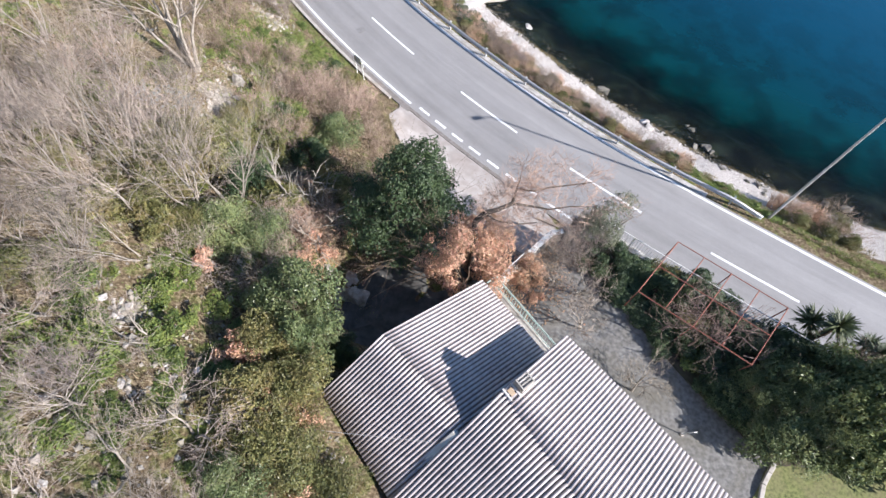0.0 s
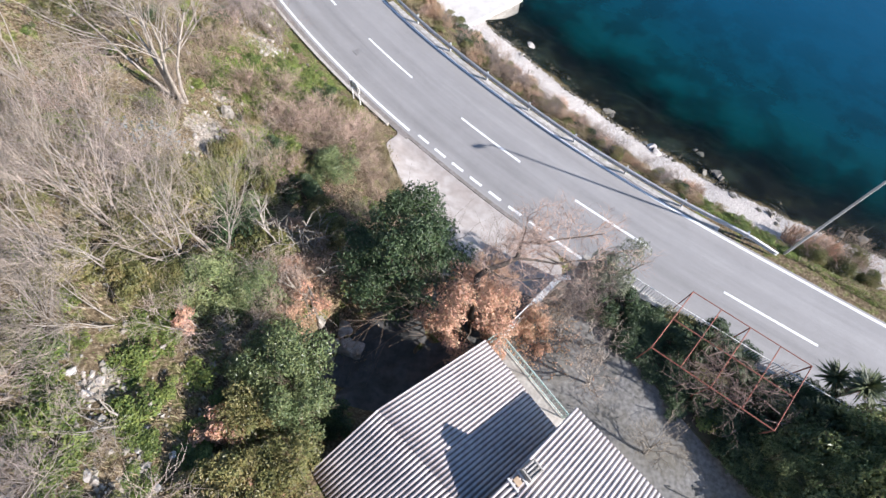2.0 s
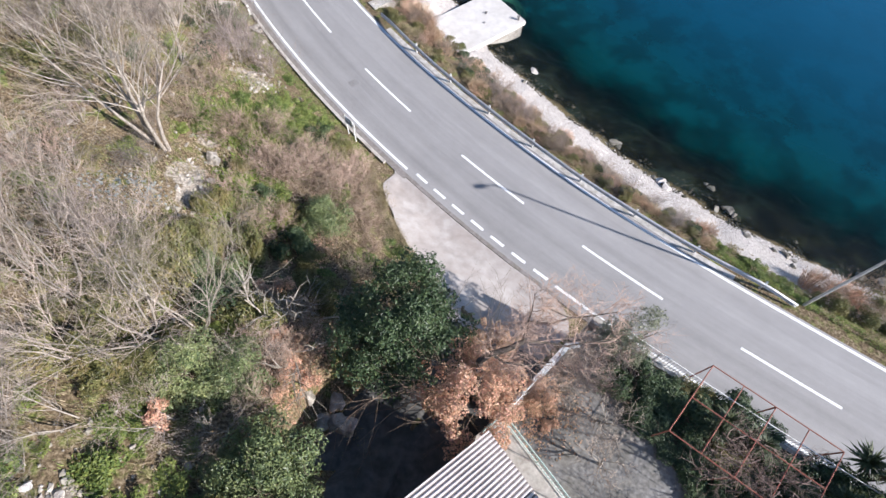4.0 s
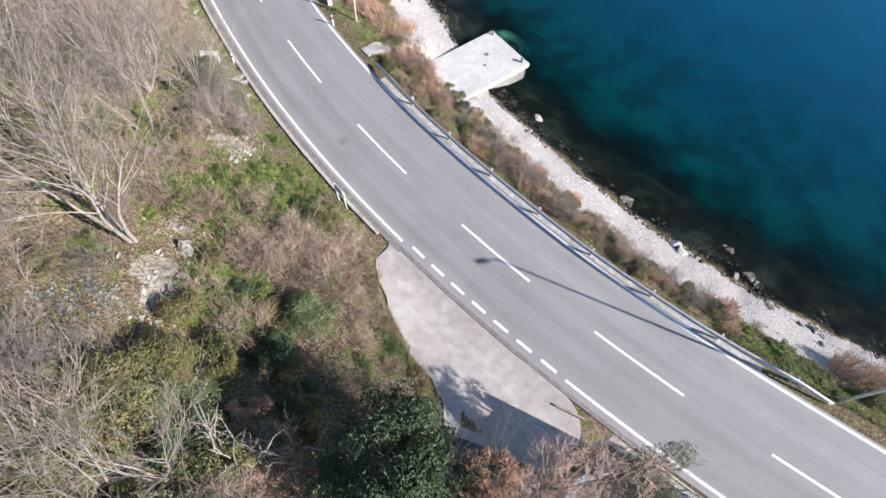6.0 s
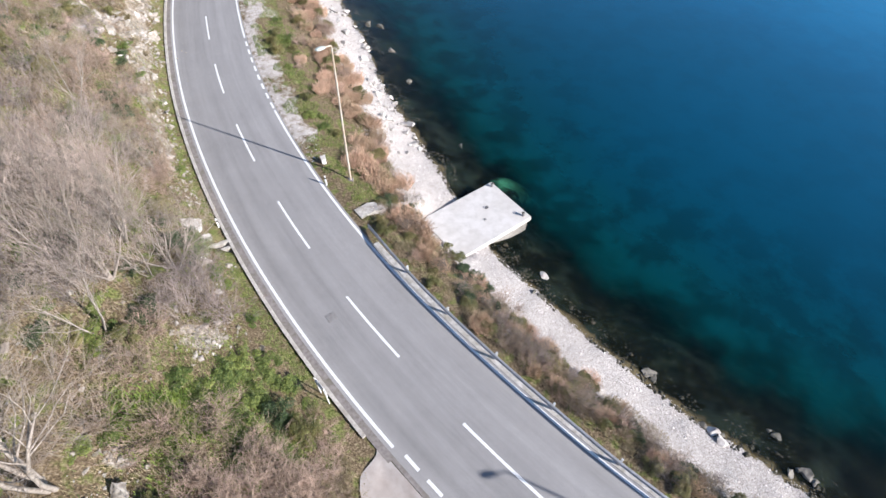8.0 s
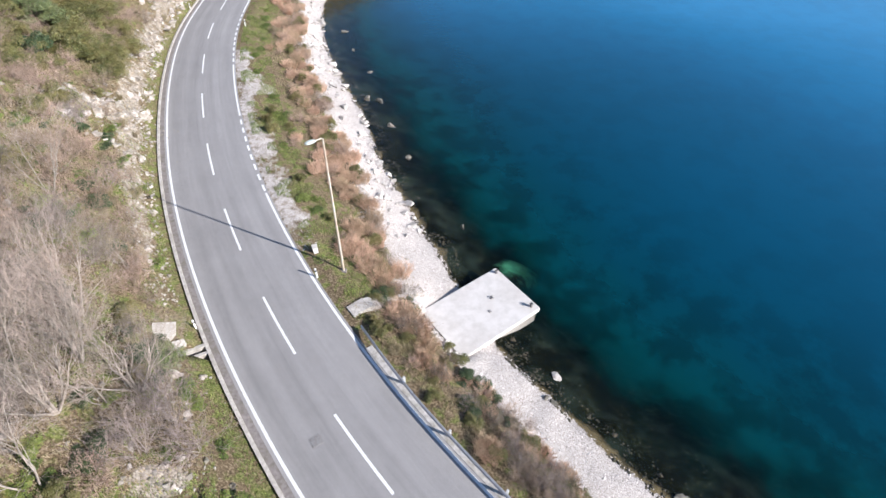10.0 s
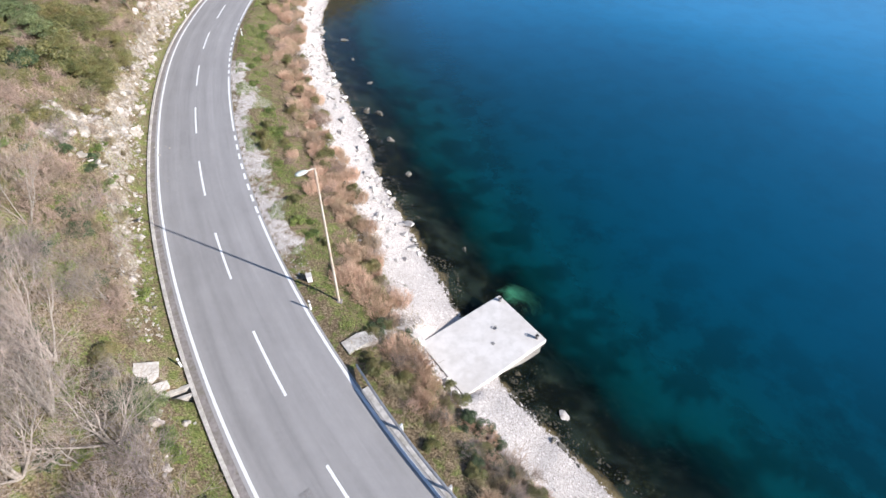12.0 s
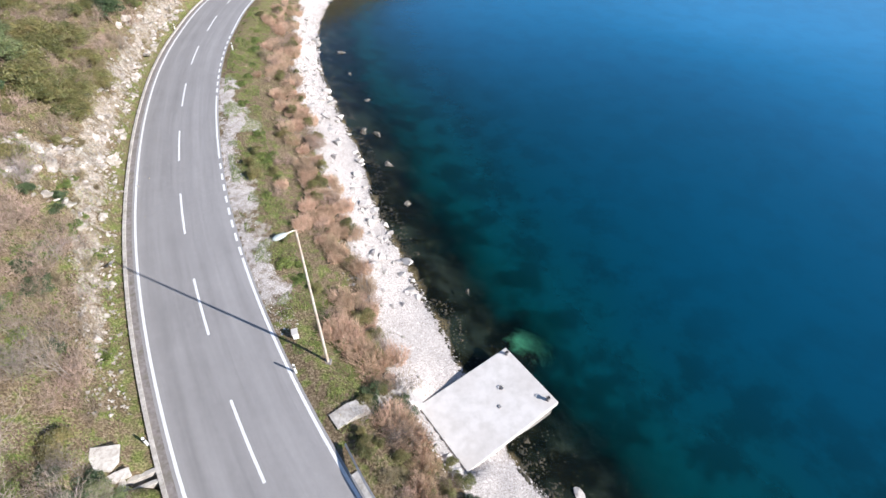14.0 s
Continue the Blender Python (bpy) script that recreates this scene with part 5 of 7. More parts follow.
def weedy_stones():
    """Small weed-brown stones lying in the shallows along the water's edge."""
    rng = np.random.RandomState(14)
    n = 5200
    s = rng.uniform(-4, 112, n)
    q = np.interp(s, SHORE_S, SHORE_Q) - 0.15 + 1.9 * rng.uniform(0, 1, n) ** 1.7
    P = np.array([on_road(a, b) for a, b in zip(s, q)])
    keep = soft_noise(P[:, 0], P[:, 1], 1.1, 33) > -0.12
    P, n = P[keep], int(keep.sum())
    P[:, 2] = ground_height(P[:, 0], P[:, 1])
    r = np.exp(rng.normal(-2.75, 0.45, n)).clip(0.03, 0.2)
    base = np.array([(1, 0, 0), (0, 1, 0), (-1, 0, 0), (0, -1, 0), (0, 0, 0.6), (0, 0, -0.6)])
    ang = rng.uniform(0, 6.28, n)
    c, t = np.cos(ang), np.sin(ang)
    jit = base[None] * (1 + rng.uniform(-0.35, 0.35, (n, 6, 1)))
    v = np.stack([jit[..., 0] * c[:, None] - jit[..., 1] * t[:, None], jit[..., 0] * t[:, None] + jit[..., 1] * c[:, None], jit[..., 2]], axis=2) * r[:, None, None] + P[:, None, :]
    f = np.array([(0, 1, 4), (1, 2, 4), (2, 3, 4), (3, 0, 4), (1, 0, 5), (2, 1, 5), (3, 2, 5), (0, 3, 5)])
    f = (np.arange(n)[:, None, None] * 6 + f[None]).reshape(-1, 3)
    stuff("weedy_stones", mesh_of("weedy_stones", v.reshape(-1, 3), f.tolist(), WEED_STONE), "small weed-brown stones in the shallows", "stones")


weedy_stones()


def shingle():
    """Loose pebbles over the beach."""
    rng = np.random.RandomState(4)
    n = 26000
    s = rng.uniform(-4, 112, n)
    bank, shore = np.interp(s, SHORE_S, BANK_Q), np.interp(s, SHORE_S, SHORE_Q)
    q = bank - 0.5 + (shore - bank + 0.7) * rng.uniform(0, 1, n)
    lay = rng.uniform(0, 1, n) < 0.10
    s = np.where(lay, rng.uniform(47, 84, n), s)
    q = np.where(lay, rng.uniform(3.6, 5.0, n), q)
    P = np.array([on_road(a, b) for a, b in zip(s, q)])
    P[:, 2] = ground_height(P[:, 0], P[:, 1])
    r = np.exp(rng.normal(-3.45, 0.42, n)).clip(0.015, 0.10) * np.where(lay, 0.7, 1.0)
    base = np.array([(1, 0, 0), (0, 1, 0), (-1, 0, 0), (0, -1, 0), (0, 0, 0.6), (0, 0, -0.6)])
    ang = rng.uniform(0, 6.28, n)
    c, t = np.cos(ang), np.sin(ang)
    jit = base[None] * (1 + rng.uniform(-0.3, 0.3, (n, 6, 1)))
    v = np.stack([jit[..., 0] * c[:, None] - jit[..., 1] * t[:, None], jit[..., 0] * t[:, None] + jit[..., 1] * c[:, None], jit[..., 2]], axis=2) * r[:, None, None] + P[:, None, :]
    f = np.array([(0, 1, 4), (1, 2, 4), (2, 3, 4), (3, 0, 4), (1, 0, 5), (2, 1, 5), (3, 2, 5), (0, 3, 5)])
    f = (np.arange(n)[:, None, None] * 6 + f[None]).reshape(-1, 3)
    stuff("shingle", mesh_of("shingle", v.reshape(-1, 3), f.tolist(), PEBBLE), "loose white pebbles covering the beach and lay-by", "pebbles")


def rubble():
    """Small broken stones lying about on the slope and below the cutting."""
    rng = np.random.RandomState(14)
    spots = [(-8.3, 2.6, 1.1, 150), (-10.6, 5.6, 0.7, 90), (-11.6, 2.2, 0.9, 110), (-4.2, 1.2, 0.6, 70), (-11.0, 28.7, 0.7, 90), (-11.9, 19.4, 1.0, 70), (-11.4, 17.4, 0.8, 60), (-12.3, 22.4, 0.9, 40),
             (-27.0, 57.5, 1.8, 150), (-26.5, 60.5, 1.3, 110), (-27.6, 54.2, 1.2, 90), (-13.5, 33.2, 0.9, 80), (-9.4, 4.0, 2.6, 160), (-12.0, 8.0, 3.0, 120), (-14.0, 14.0, 3.5, 120), (-16, 24, 3.5, 110)]
    P = [(x + rng.normal() * r, y + rng.normal() * r) for x, y, r, n in spots for _ in range(n)]
    P += [on_road(rng.uniform(46, 106), -rng.uniform(4.5, 6.0))[:2] for _ in range(1500)]
    P += [(lambda s, d: on_road(s, float(np.interp(s, SHORE_S, BANK_Q)) + d)[:2])(rng.uniform(36, 112), rng.normal() * 0.6) for _ in range(1100)]
    P = np.array(P)
    n = len(P)
    z = ground_height(P[:, 0], P[:, 1])
    r = np.exp(rng.normal(-2.55, 0.5, n)).clip(0.03, 0.22)
    base = np.array([(1, 0.2, 0), (0.1, 1, 0.1), (-1, 0.1, 0), (0, -1, -0.1), (0.2, 0.1, 0.7), (0, 0, -0.6)])
    v = base[None] * (1 + rng.uniform(-0.45, 0.35, (n, 6, 3)))
    a = rng.uniform(0, 6.28, n)
    c, t = np.cos(a)[:, None], np.sin(a)[:, None]
    v = np.stack([v[..., 0] * c - v[..., 1] * t, v[..., 0] * t + v[..., 1] * c, v[..., 2]], axis=2) * r[:, None, None] + np.stack([P[:, 0], P[:, 1], z + 0.02], axis=1)[:, None, :]
    f = np.array([(0, 1, 4), (1, 2, 4), (2, 3, 4), (3, 0, 4), (1, 0, 5), (2, 1, 5), (3, 2, 5), (0, 3, 5)])
    f = (np.arange(n)[:, None, None] * 6 + f[None]).reshape(-1, 3)
    stuff("rubble", mesh_of("rubble", v.reshape(-1, 3), f.tolist(), ROCK), "small pale broken stones scattered over the slope", "stones")


shingle()
rubble()


# ---------------------------------------------------------------- plants
def grow(rng, p, d, length, r, level, counts, out, wander=0.16, rise=0.06, spread=0.75, shrink=0.62, least=0.005):
    """One limb and its side limbs, as rows for tubes()."""
    n = 4 if level < len(counts) else 2
    p, d = np.array(p, float), np.array(d, float)
    kids = counts[level] if level < len(counts) else 0
    spots = sorted(rng.uniform(0.3, 1.0) for _ in range(kids))
    for i in range(n):
        d = d + np.array([rng.gauss(0, wander), rng.gauss(0, wander), rng.gauss(0, wander) + rise])
        d /= np.linalg.norm(d)
        q = p + d * length / n
        a, b = r * (1 - 0.75 * i / n), r * (1 - 0.75 * (i + 1) / n)
        out.append((level, (*p, *q, a, b)))
        while spots and spots[0] <= (i + 1) / n:
            spots.pop(0)
            side = np.array([rng.gauss(0, 1), rng.gauss(0, 1), rng.gauss(0, 0.6)])
            side -= d * side.dot(d)
            side /= max(np.linalg.norm(side), 1e-6)
            k = d + side * spread * rng.uniform(0.7, 1.3)
            grow(rng, p + (q - p) * rng.random(), k / np.linalg.norm(k), length * shrink * rng.uniform(0.75, 1.2), max(b * 0.62, least), level + 1, counts, out, wander * 1.15, rise, spread, shrink, least)
        p = q
    return p


def limbs(rng, stems, counts, height, radius, lean=0.35, root=0.12, **how):
    out = []
    for _ in range(stems):
        a = rng.uniform(0, 6.283)
        d = np.array([math.cos(a) * lean * rng.uniform(0.4, 1.4), math.sin(a) * lean * rng.uniform(0.4, 1.4), 1.0])
        grow(rng, (root * math.cos(a), root * math.sin(a), -0.15), d / np.linalg.norm(d), height * rng.uniform(0.75, 1.1), radius * rng.uniform(0.7, 1.1), 0, counts, out, **how)
    return out


def split_limbs(out, upto):
    thick = [r for lv, r in out if lv <= upto]
    thin = [r for lv, r in out if lv > upto]
    return thick, thin


def leaf_mesh(name, centres, normals, sizes, mat, rng, slim=0.5):
    """Many small folded leaves: each a pointed blade of two triangles either side of its rib."""
    n = len(centres)
    d = rng.normal(size=(n, 3))
    d -= normals * (d * normals).sum(axis=1)[:, None]
    d /= np.maximum(np.linalg.norm(d, axis=1), 1e-6)[:, None]
    w = np.cross(normals, d)
    L, W = (d * sizes[:, None]), (w * sizes[:, None] * slim)
    up = normals * sizes[:, None] * 0.18
    v = np.stack([centres - L * 0.5, centres + W * 0.5 + up, centres + L * 0.5, centres - W * 0.5 + up], axis=1).reshape(-1, 3)
    k = np.arange(n)[:, None] * 4
    f = np.concatenate([k + np.array([[0, 1, 2]]), k + np.array([[0, 2, 3]])], axis=0)
    return mesh_of(name, v, f.tolist(), mat)


def clump_leaves(seed, clumps, count, size, lumpy=0.25):
    """Leaf places over a heap of uneven clumps: (x, y, z, radius, flatness) each."""
    rng = np.random.RandomState(seed)
    c = np.array(clumps, float)
    weight = c[:, 3] ** 2
    pick = rng.choice(len(c), count, p=weight / weight.sum())
    n = rng.normal(size=(count, 3))
    n[:, 2] = np.abs(n[:, 2]) * 0.9 + n[:, 2] * 0.25
    n /= np.linalg.norm(n, axis=1)[:, None]
    depth = 1 - np.abs(rng.normal(0, 0.17, count)) + 0.0
    r = c[pick, 3] * depth * (1 + lumpy * np.sin(n[:, 0] * 7 + pick) * np.cos(n[:, 1] * 6 + 2 * pick))
    P = c[pick, :3] + n * r[:, None] * np.stack([np.ones(count), np.ones(count), c[pick, 4]], axis=1)
    face = n + rng.normal(0, 0.55, (count, 3)) + [0, 0, 0.35]
    face /= np.linalg.norm(face, axis=1)[:, None]
    sizes = size * rng.uniform(0.6, 1.35, count)
    return P, face, sizes, rng


def heap(rng, radius, height, n, low=0.3):
    """Clumps of a bush or crown, irregular in plan and outline."""
    out = []
    for i in range(n):
        a, d = rng.uniform(0, 6.283), radius * math.sqrt(rng.random()) * 0.78
        top = height * (1 - 0.55 * (d / radius) ** 2) * rng.uniform(0.72, 1.05)
        r = radius * rng.uniform(0.22, 0.42)
        out.append((d * math.cos(a), d * math.sin(a), max(top - r * 0.8, r * low), r, rng.uniform(0.7, 1.0)))
        if rng.random() < 0.75:
            out.append((d * 1.15 * math.cos(a), d * 1.15 * math.sin(a), max(top * 0.45, r * low), r * 0.95, 0.9))
    return out


TREES = {}


def bare_tree(kind, seed, stems, height, radius, counts, bark, twig, label, lean=0.35, name="bare_tree", upto=1, **how):
    """A leafless tree: trunk and limbs as one part, its fine crown of twigs as another."""
    out = limbs(random.Random(seed), stems, counts, height, radius, lean, **how)
    thick, thin = split_limbs(out, upto)
    TREES[kind] = (tube_mesh("trunk", thick, 6, bark), tube_mesh("crown", thin, 3, twig, False), label, name)


def put_tree(kind, x, y, scale=1.0, turn=0.0, lean=(0, 0), group="", z=None, category="tree"):
    trunk, crown, label, name = TREES[kind]
    t = thing(name, pose(x, y, (ground_z(x, y) if z is None else z) - 0.02, lean[0], lean[1], turn) @ Matrix.Diagonal((scale, scale, scale, 1)), label, category, group)
    part("trunk", trunk, t)
    part("crown", crown, t, "fine bare twigs")
    return t


BUSHES = {}


def leafy(kind, seed, radius, height, clumps, leaves, size, mat, bark, label, name="bush", slim=0.5, low=0.3):
    rng = random.Random(seed)
    hp = heap(rng, radius, height, clumps, low)
    P, N, S, r = clump_leaves(seed, hp, leaves, size)
    crown = leaf_mesh("crown", P, N, S, mat, r, slim)
    out = limbs(rng, max(3, clumps // 4), [3, 3], height * 0.75, 0.05 + 0.008 * height, 0.5, 0.02)
    BUSHES[kind] = (tube_mesh("stems", [x for _, x in out], 5, bark), crown, label, name)


def put_bush(kind, x, y, scale=1.0, turn=0.0, group="", z=None, category="bush", tall=1.0):
    stems, crown, label, name = BUSHES[kind]
    t = thing(name, pose(x, y, (ground_z(x, y) if z is None else z) - 0.03, 0, 0, turn) @ Matrix.Diagonal((scale, scale, scale * tall, 1)), label, category, group)
    part("wood", stems, t)
    part("crown", crown, t)
    return t


def broom(kind, seed, radius, height, count, mat, label, name="dry_bush", thick=0.012):
    """A dense tuft of thin upright stems, splayed from the root."""
    rng = random.Random(seed)
    rows = []
    for _ in range(count):
        a, d = rng.uniform(0, 6.283), radius * math.sqrt(rng.random()) * 0.75
        x, y = d * math.cos(a), d * math.sin(a)
        h = height * rng.uniform(0.5, 1.05) * (1 - 0.4 * (d / radius) ** 2)
        out = 0.25 + 0.45 * d / radius
        mx, my = x + out * h * 0.35 * math.cos(a) + rng.gauss(0, 0.05), y + out * h * 0.35 * math.sin(a) + rng.gauss(0, 0.05)
        ex, ey = mx + out * h * 0.5 * math.cos(a + rng.gauss(0, 0.7)) + rng.gauss(0, 0.10), my + out * h * 0.5 * math.sin(a + rng.gauss(0, 0.7)) + rng.gauss(0, 0.10)
        rows += [(x, y, 0, mx, my, h * 0.55, thick, thick * 0.8), (mx, my, h * 0.55, ex, ey, h, thick * 0.8, thick * 0.35)]
        for _ in range(2):
            rows.append((mx, my, h * rng.uniform(0.4, 0.7), mx + rng.gauss(0, 0.16), my + rng.gauss(0, 0.16), h * rng.uniform(0.75, 1.0), thick * 0.7, thick * 0.3))
    core = rows[:len(rows) // 6]
    BUSHES[kind] = (tube_mesh("stems", core, 3, mat, False), tube_mesh("crown", rows[len(rows) // 6:], 3, mat, False), label, name)


def ragged(rng, radius, low, high, n, r0, r1):
    """Clumps of a tall loose crown: small tufts over an uneven egg, with gaps between them."""
    out = []
    for _ in range(n):
        a, k = rng.uniform(0, 6.283), rng.random()
        z = low + (high - low) * k
        wide = radius * math.sin(math.pi * (0.16 + 0.80 * k)) ** 0.6 * (1 + 0.16 * math.sin(3 * a + 5 * k))
        d = wide * math.sqrt(rng.uniform(0.25, 1.0))
        out.append((d * math.cos(a), d * math.sin(a), z, rng.uniform(r0, r1), rng.uniform(0.8, 1.25)))
    return out


def crowned(kind, seed, clumps, leaves, size, mat, bark, label, name, slim, stems, height, thick):
    """A leafy tree from its own clumps, with limbs that show in the gaps."""
    P, N, S, r = clump_leaves(seed, clumps, leaves, size, 0.35)
    out = limbs(random.Random(seed), stems, [5, 4], height, thick, 0.35, 0.05, rise=0.05)
    BUSHES[kind] = (tube_mesh("stems", [x for _, x in out], 5, bark), leaf_mesh("crown", P, N, S, mat, r, slim), label, name)


def make_kinds():
    for i in range(4):
        bare_tree("grey%d" % i, 40 + i, 3 + i % 2, 4.3, 0.04, [7, 7, 5], BARK, TWIG, "leafless grey tree with several stems on the dry slope", 0.42, rise=0.09, wander=0.11, spread=0.62, shrink=0.55, least=0.0045)
    bare_tree("stout", 48, 6, 4.5, 0.07, [7, 7, 6], BARK, TWIG, "old leafless tree with pale forking trunk and limbs", 0.55, rise=0.05, wander=0.13, spread=0.7, shrink=0.56, least=0.0045)
    for i in range(4):
        bare_tree("thicket%d" % i, 60 + i, 14, 1.9, 0.017, [8, 5], BARK, GREY_TWIG, "leafless grey thicket of fine twigs on the slope", 0.65, name="bare_shrub", upto=0, root=0.1, rise=0.07, wander=0.17, least=0.0055)
    for i in range(3):
        bare_tree("brush%d" % i, 80 + i, 14, 1.2, 0.015, [9, 4], DARK_BARK, BROWN_TWIG, "tangled brown leafless shrub", 0.85, name="briar", upto=0, root=0.1, rise=0.04, wander=0.22, least=0.0065)
    bare_tree("small", 95, 1, 2.0, 0.06, [9, 7, 5], BARK, TWIG, "small pale leafless fruit tree in the yard", 0.1, rise=0.05, spread=1.0, least=0.008)
    bare_tree("fine", 97, 2, 2.2, 0.045, [7, 6, 5], BARK, TWIG, "small grey leafless tree with fine twigs", 0.5, rise=0.05, spread=0.95, least=0.005)
    bare_tree("fig", 99, 4, 2.0, 0.05, [4, 4], BARK, BARK, "bare fig tree with stubby upturned branches", 0.8, name="fig_tree", rise=0.16, wander=0.2, spread=0.9, shrink=0.6, least=0.016)
    crowned("laurel", 3, ragged(random.Random(3), 2.6, 0.7, 6.3, 120, 0.32, 0.68), 27000, 0.135, LEAF_DARK, DARK_BARK, "large dense evergreen tree with dark glossy leaves", "evergreen_tree", 0.5, 4, 4.5, 0.11)
    crowned("rust", 36, ragged(random.Random(36), 1.75, 0.9, 4.5, 90, 0.16, 0.44), 24000, 0.078, LEAF_RUST, DARK_BARK, "small oak still holding rust-brown withered leaves", "oak_tree", 0.55, 4, 4.2, 0.07)
    crowned("rustthin", 38, ragged(random.Random(38), 1.0, 0.6, 2.6, 30, 0.16, 0.36), 6200, 0.076, LEAF_RUST, DARK_BARK, "young oak with sparse rust-brown leaves", "oak_tree", 0.55, 4, 2.6, 0.04)
    for i in range(2):
        leafy("hedge%d" % i, 110 + i, 1.35, 2.3, 20, 11000, 0.085, (LEAF_OLIVE, LEAF_MID)[i], DARK_BARK, "dense small-leaved evergreen shrub with dry tips", "hedge_bush")
    for i in range(3):
        leafy("dark%d" % i, 20 + i, 1.3, 1.7, 11, 3400, 0.13, LEAF_DARK, DARK_BARK, "dense dark evergreen shrub", "evergreen_bush")
        leafy("olive%d" % i, 25 + i, 1.3, 1.6, 13, 4600, 0.105, LEAF_OLIVE, DARK_BARK, "olive-green evergreen shrub on the slope")
        leafy("green%d" % i, 70 + i, 1.3, 1.7, 12, 4200, 0.12, LEAF_MID, DARK_BARK, "dense mid-green garden shrub with lit leaves", "garden_bush")
        leafy("fresh%d" % i, 30 + i, 1.0, 0.65, 9, 1700, 0.125, LEAF_BRIGHT, DARK_BARK, "low bright-green leafy plant", "leafy_plant", 0.6)
    leafy("silver", 35, 1.25, 1.7, 10, 5200, 0.09, LEAF_SILVER, BARK, "young olive tree with silvery foliage", "olive_tree", 0.28)
    leafy("rustlow", 37, 0.8, 1.0, 7, 1700, 0.11, LEAF_RUST, DARK_BARK, "shrub with rust-red withered leaves", "bush", 0.55)
    for i in range(3):
        broom("broom%d" % i, 50 + i, 0.95, 1.3, 230, DRY_STEM, "dry rust-brown broom bush on the bank")
        broom("straw%d" % i, 56 + i, 0.7, 0.8, 150, DRY_GRASS, "tuft of straw-coloured dry grass", "grass_tuft", 0.009)


make_kinds()


def keep_out(x, y):
    """Where nothing grows wild: road, drive, court, house and yard."""
    s, q = (float(v[0]) for v in station(x, y))
    if abs(q) < 4.3:
        return True
    p = HOUSE.inverted() @ Vector((x, y, 0))
    if p.x > -4.0 and p.y < 1.0 and q < 0 and s < 16.5:
        return True
    edge = float(np.interp(y, [11.9, 12, 13.6, 15.4, 17.6, 20, 22.4, 25.6], [-4.9, 0.2, 0.3, 0.1, -1.4, -2.6, -3.4, -4.7]))
    if q < 0 and s < 26.6 and y > 4 and x > edge - 0.3:
        return True
    return any(math.hypot(x - a, y - b) < r for a, b, r in ((-12.2, 19.9, 0.9), (-11.4, 18.5, 0.9), (-11.5, 21.1, 1.0), (-12.0, 22.6, 0.8), (-11.6, 19.6, 1.0), (-11.0, 28.7, 0.9), (-13.3, 20.8, 1.0), (-13.6, 18.1, 1.3), (-15.1, 37.6, 1.2), (-13.5, 36.9, 1.2)))


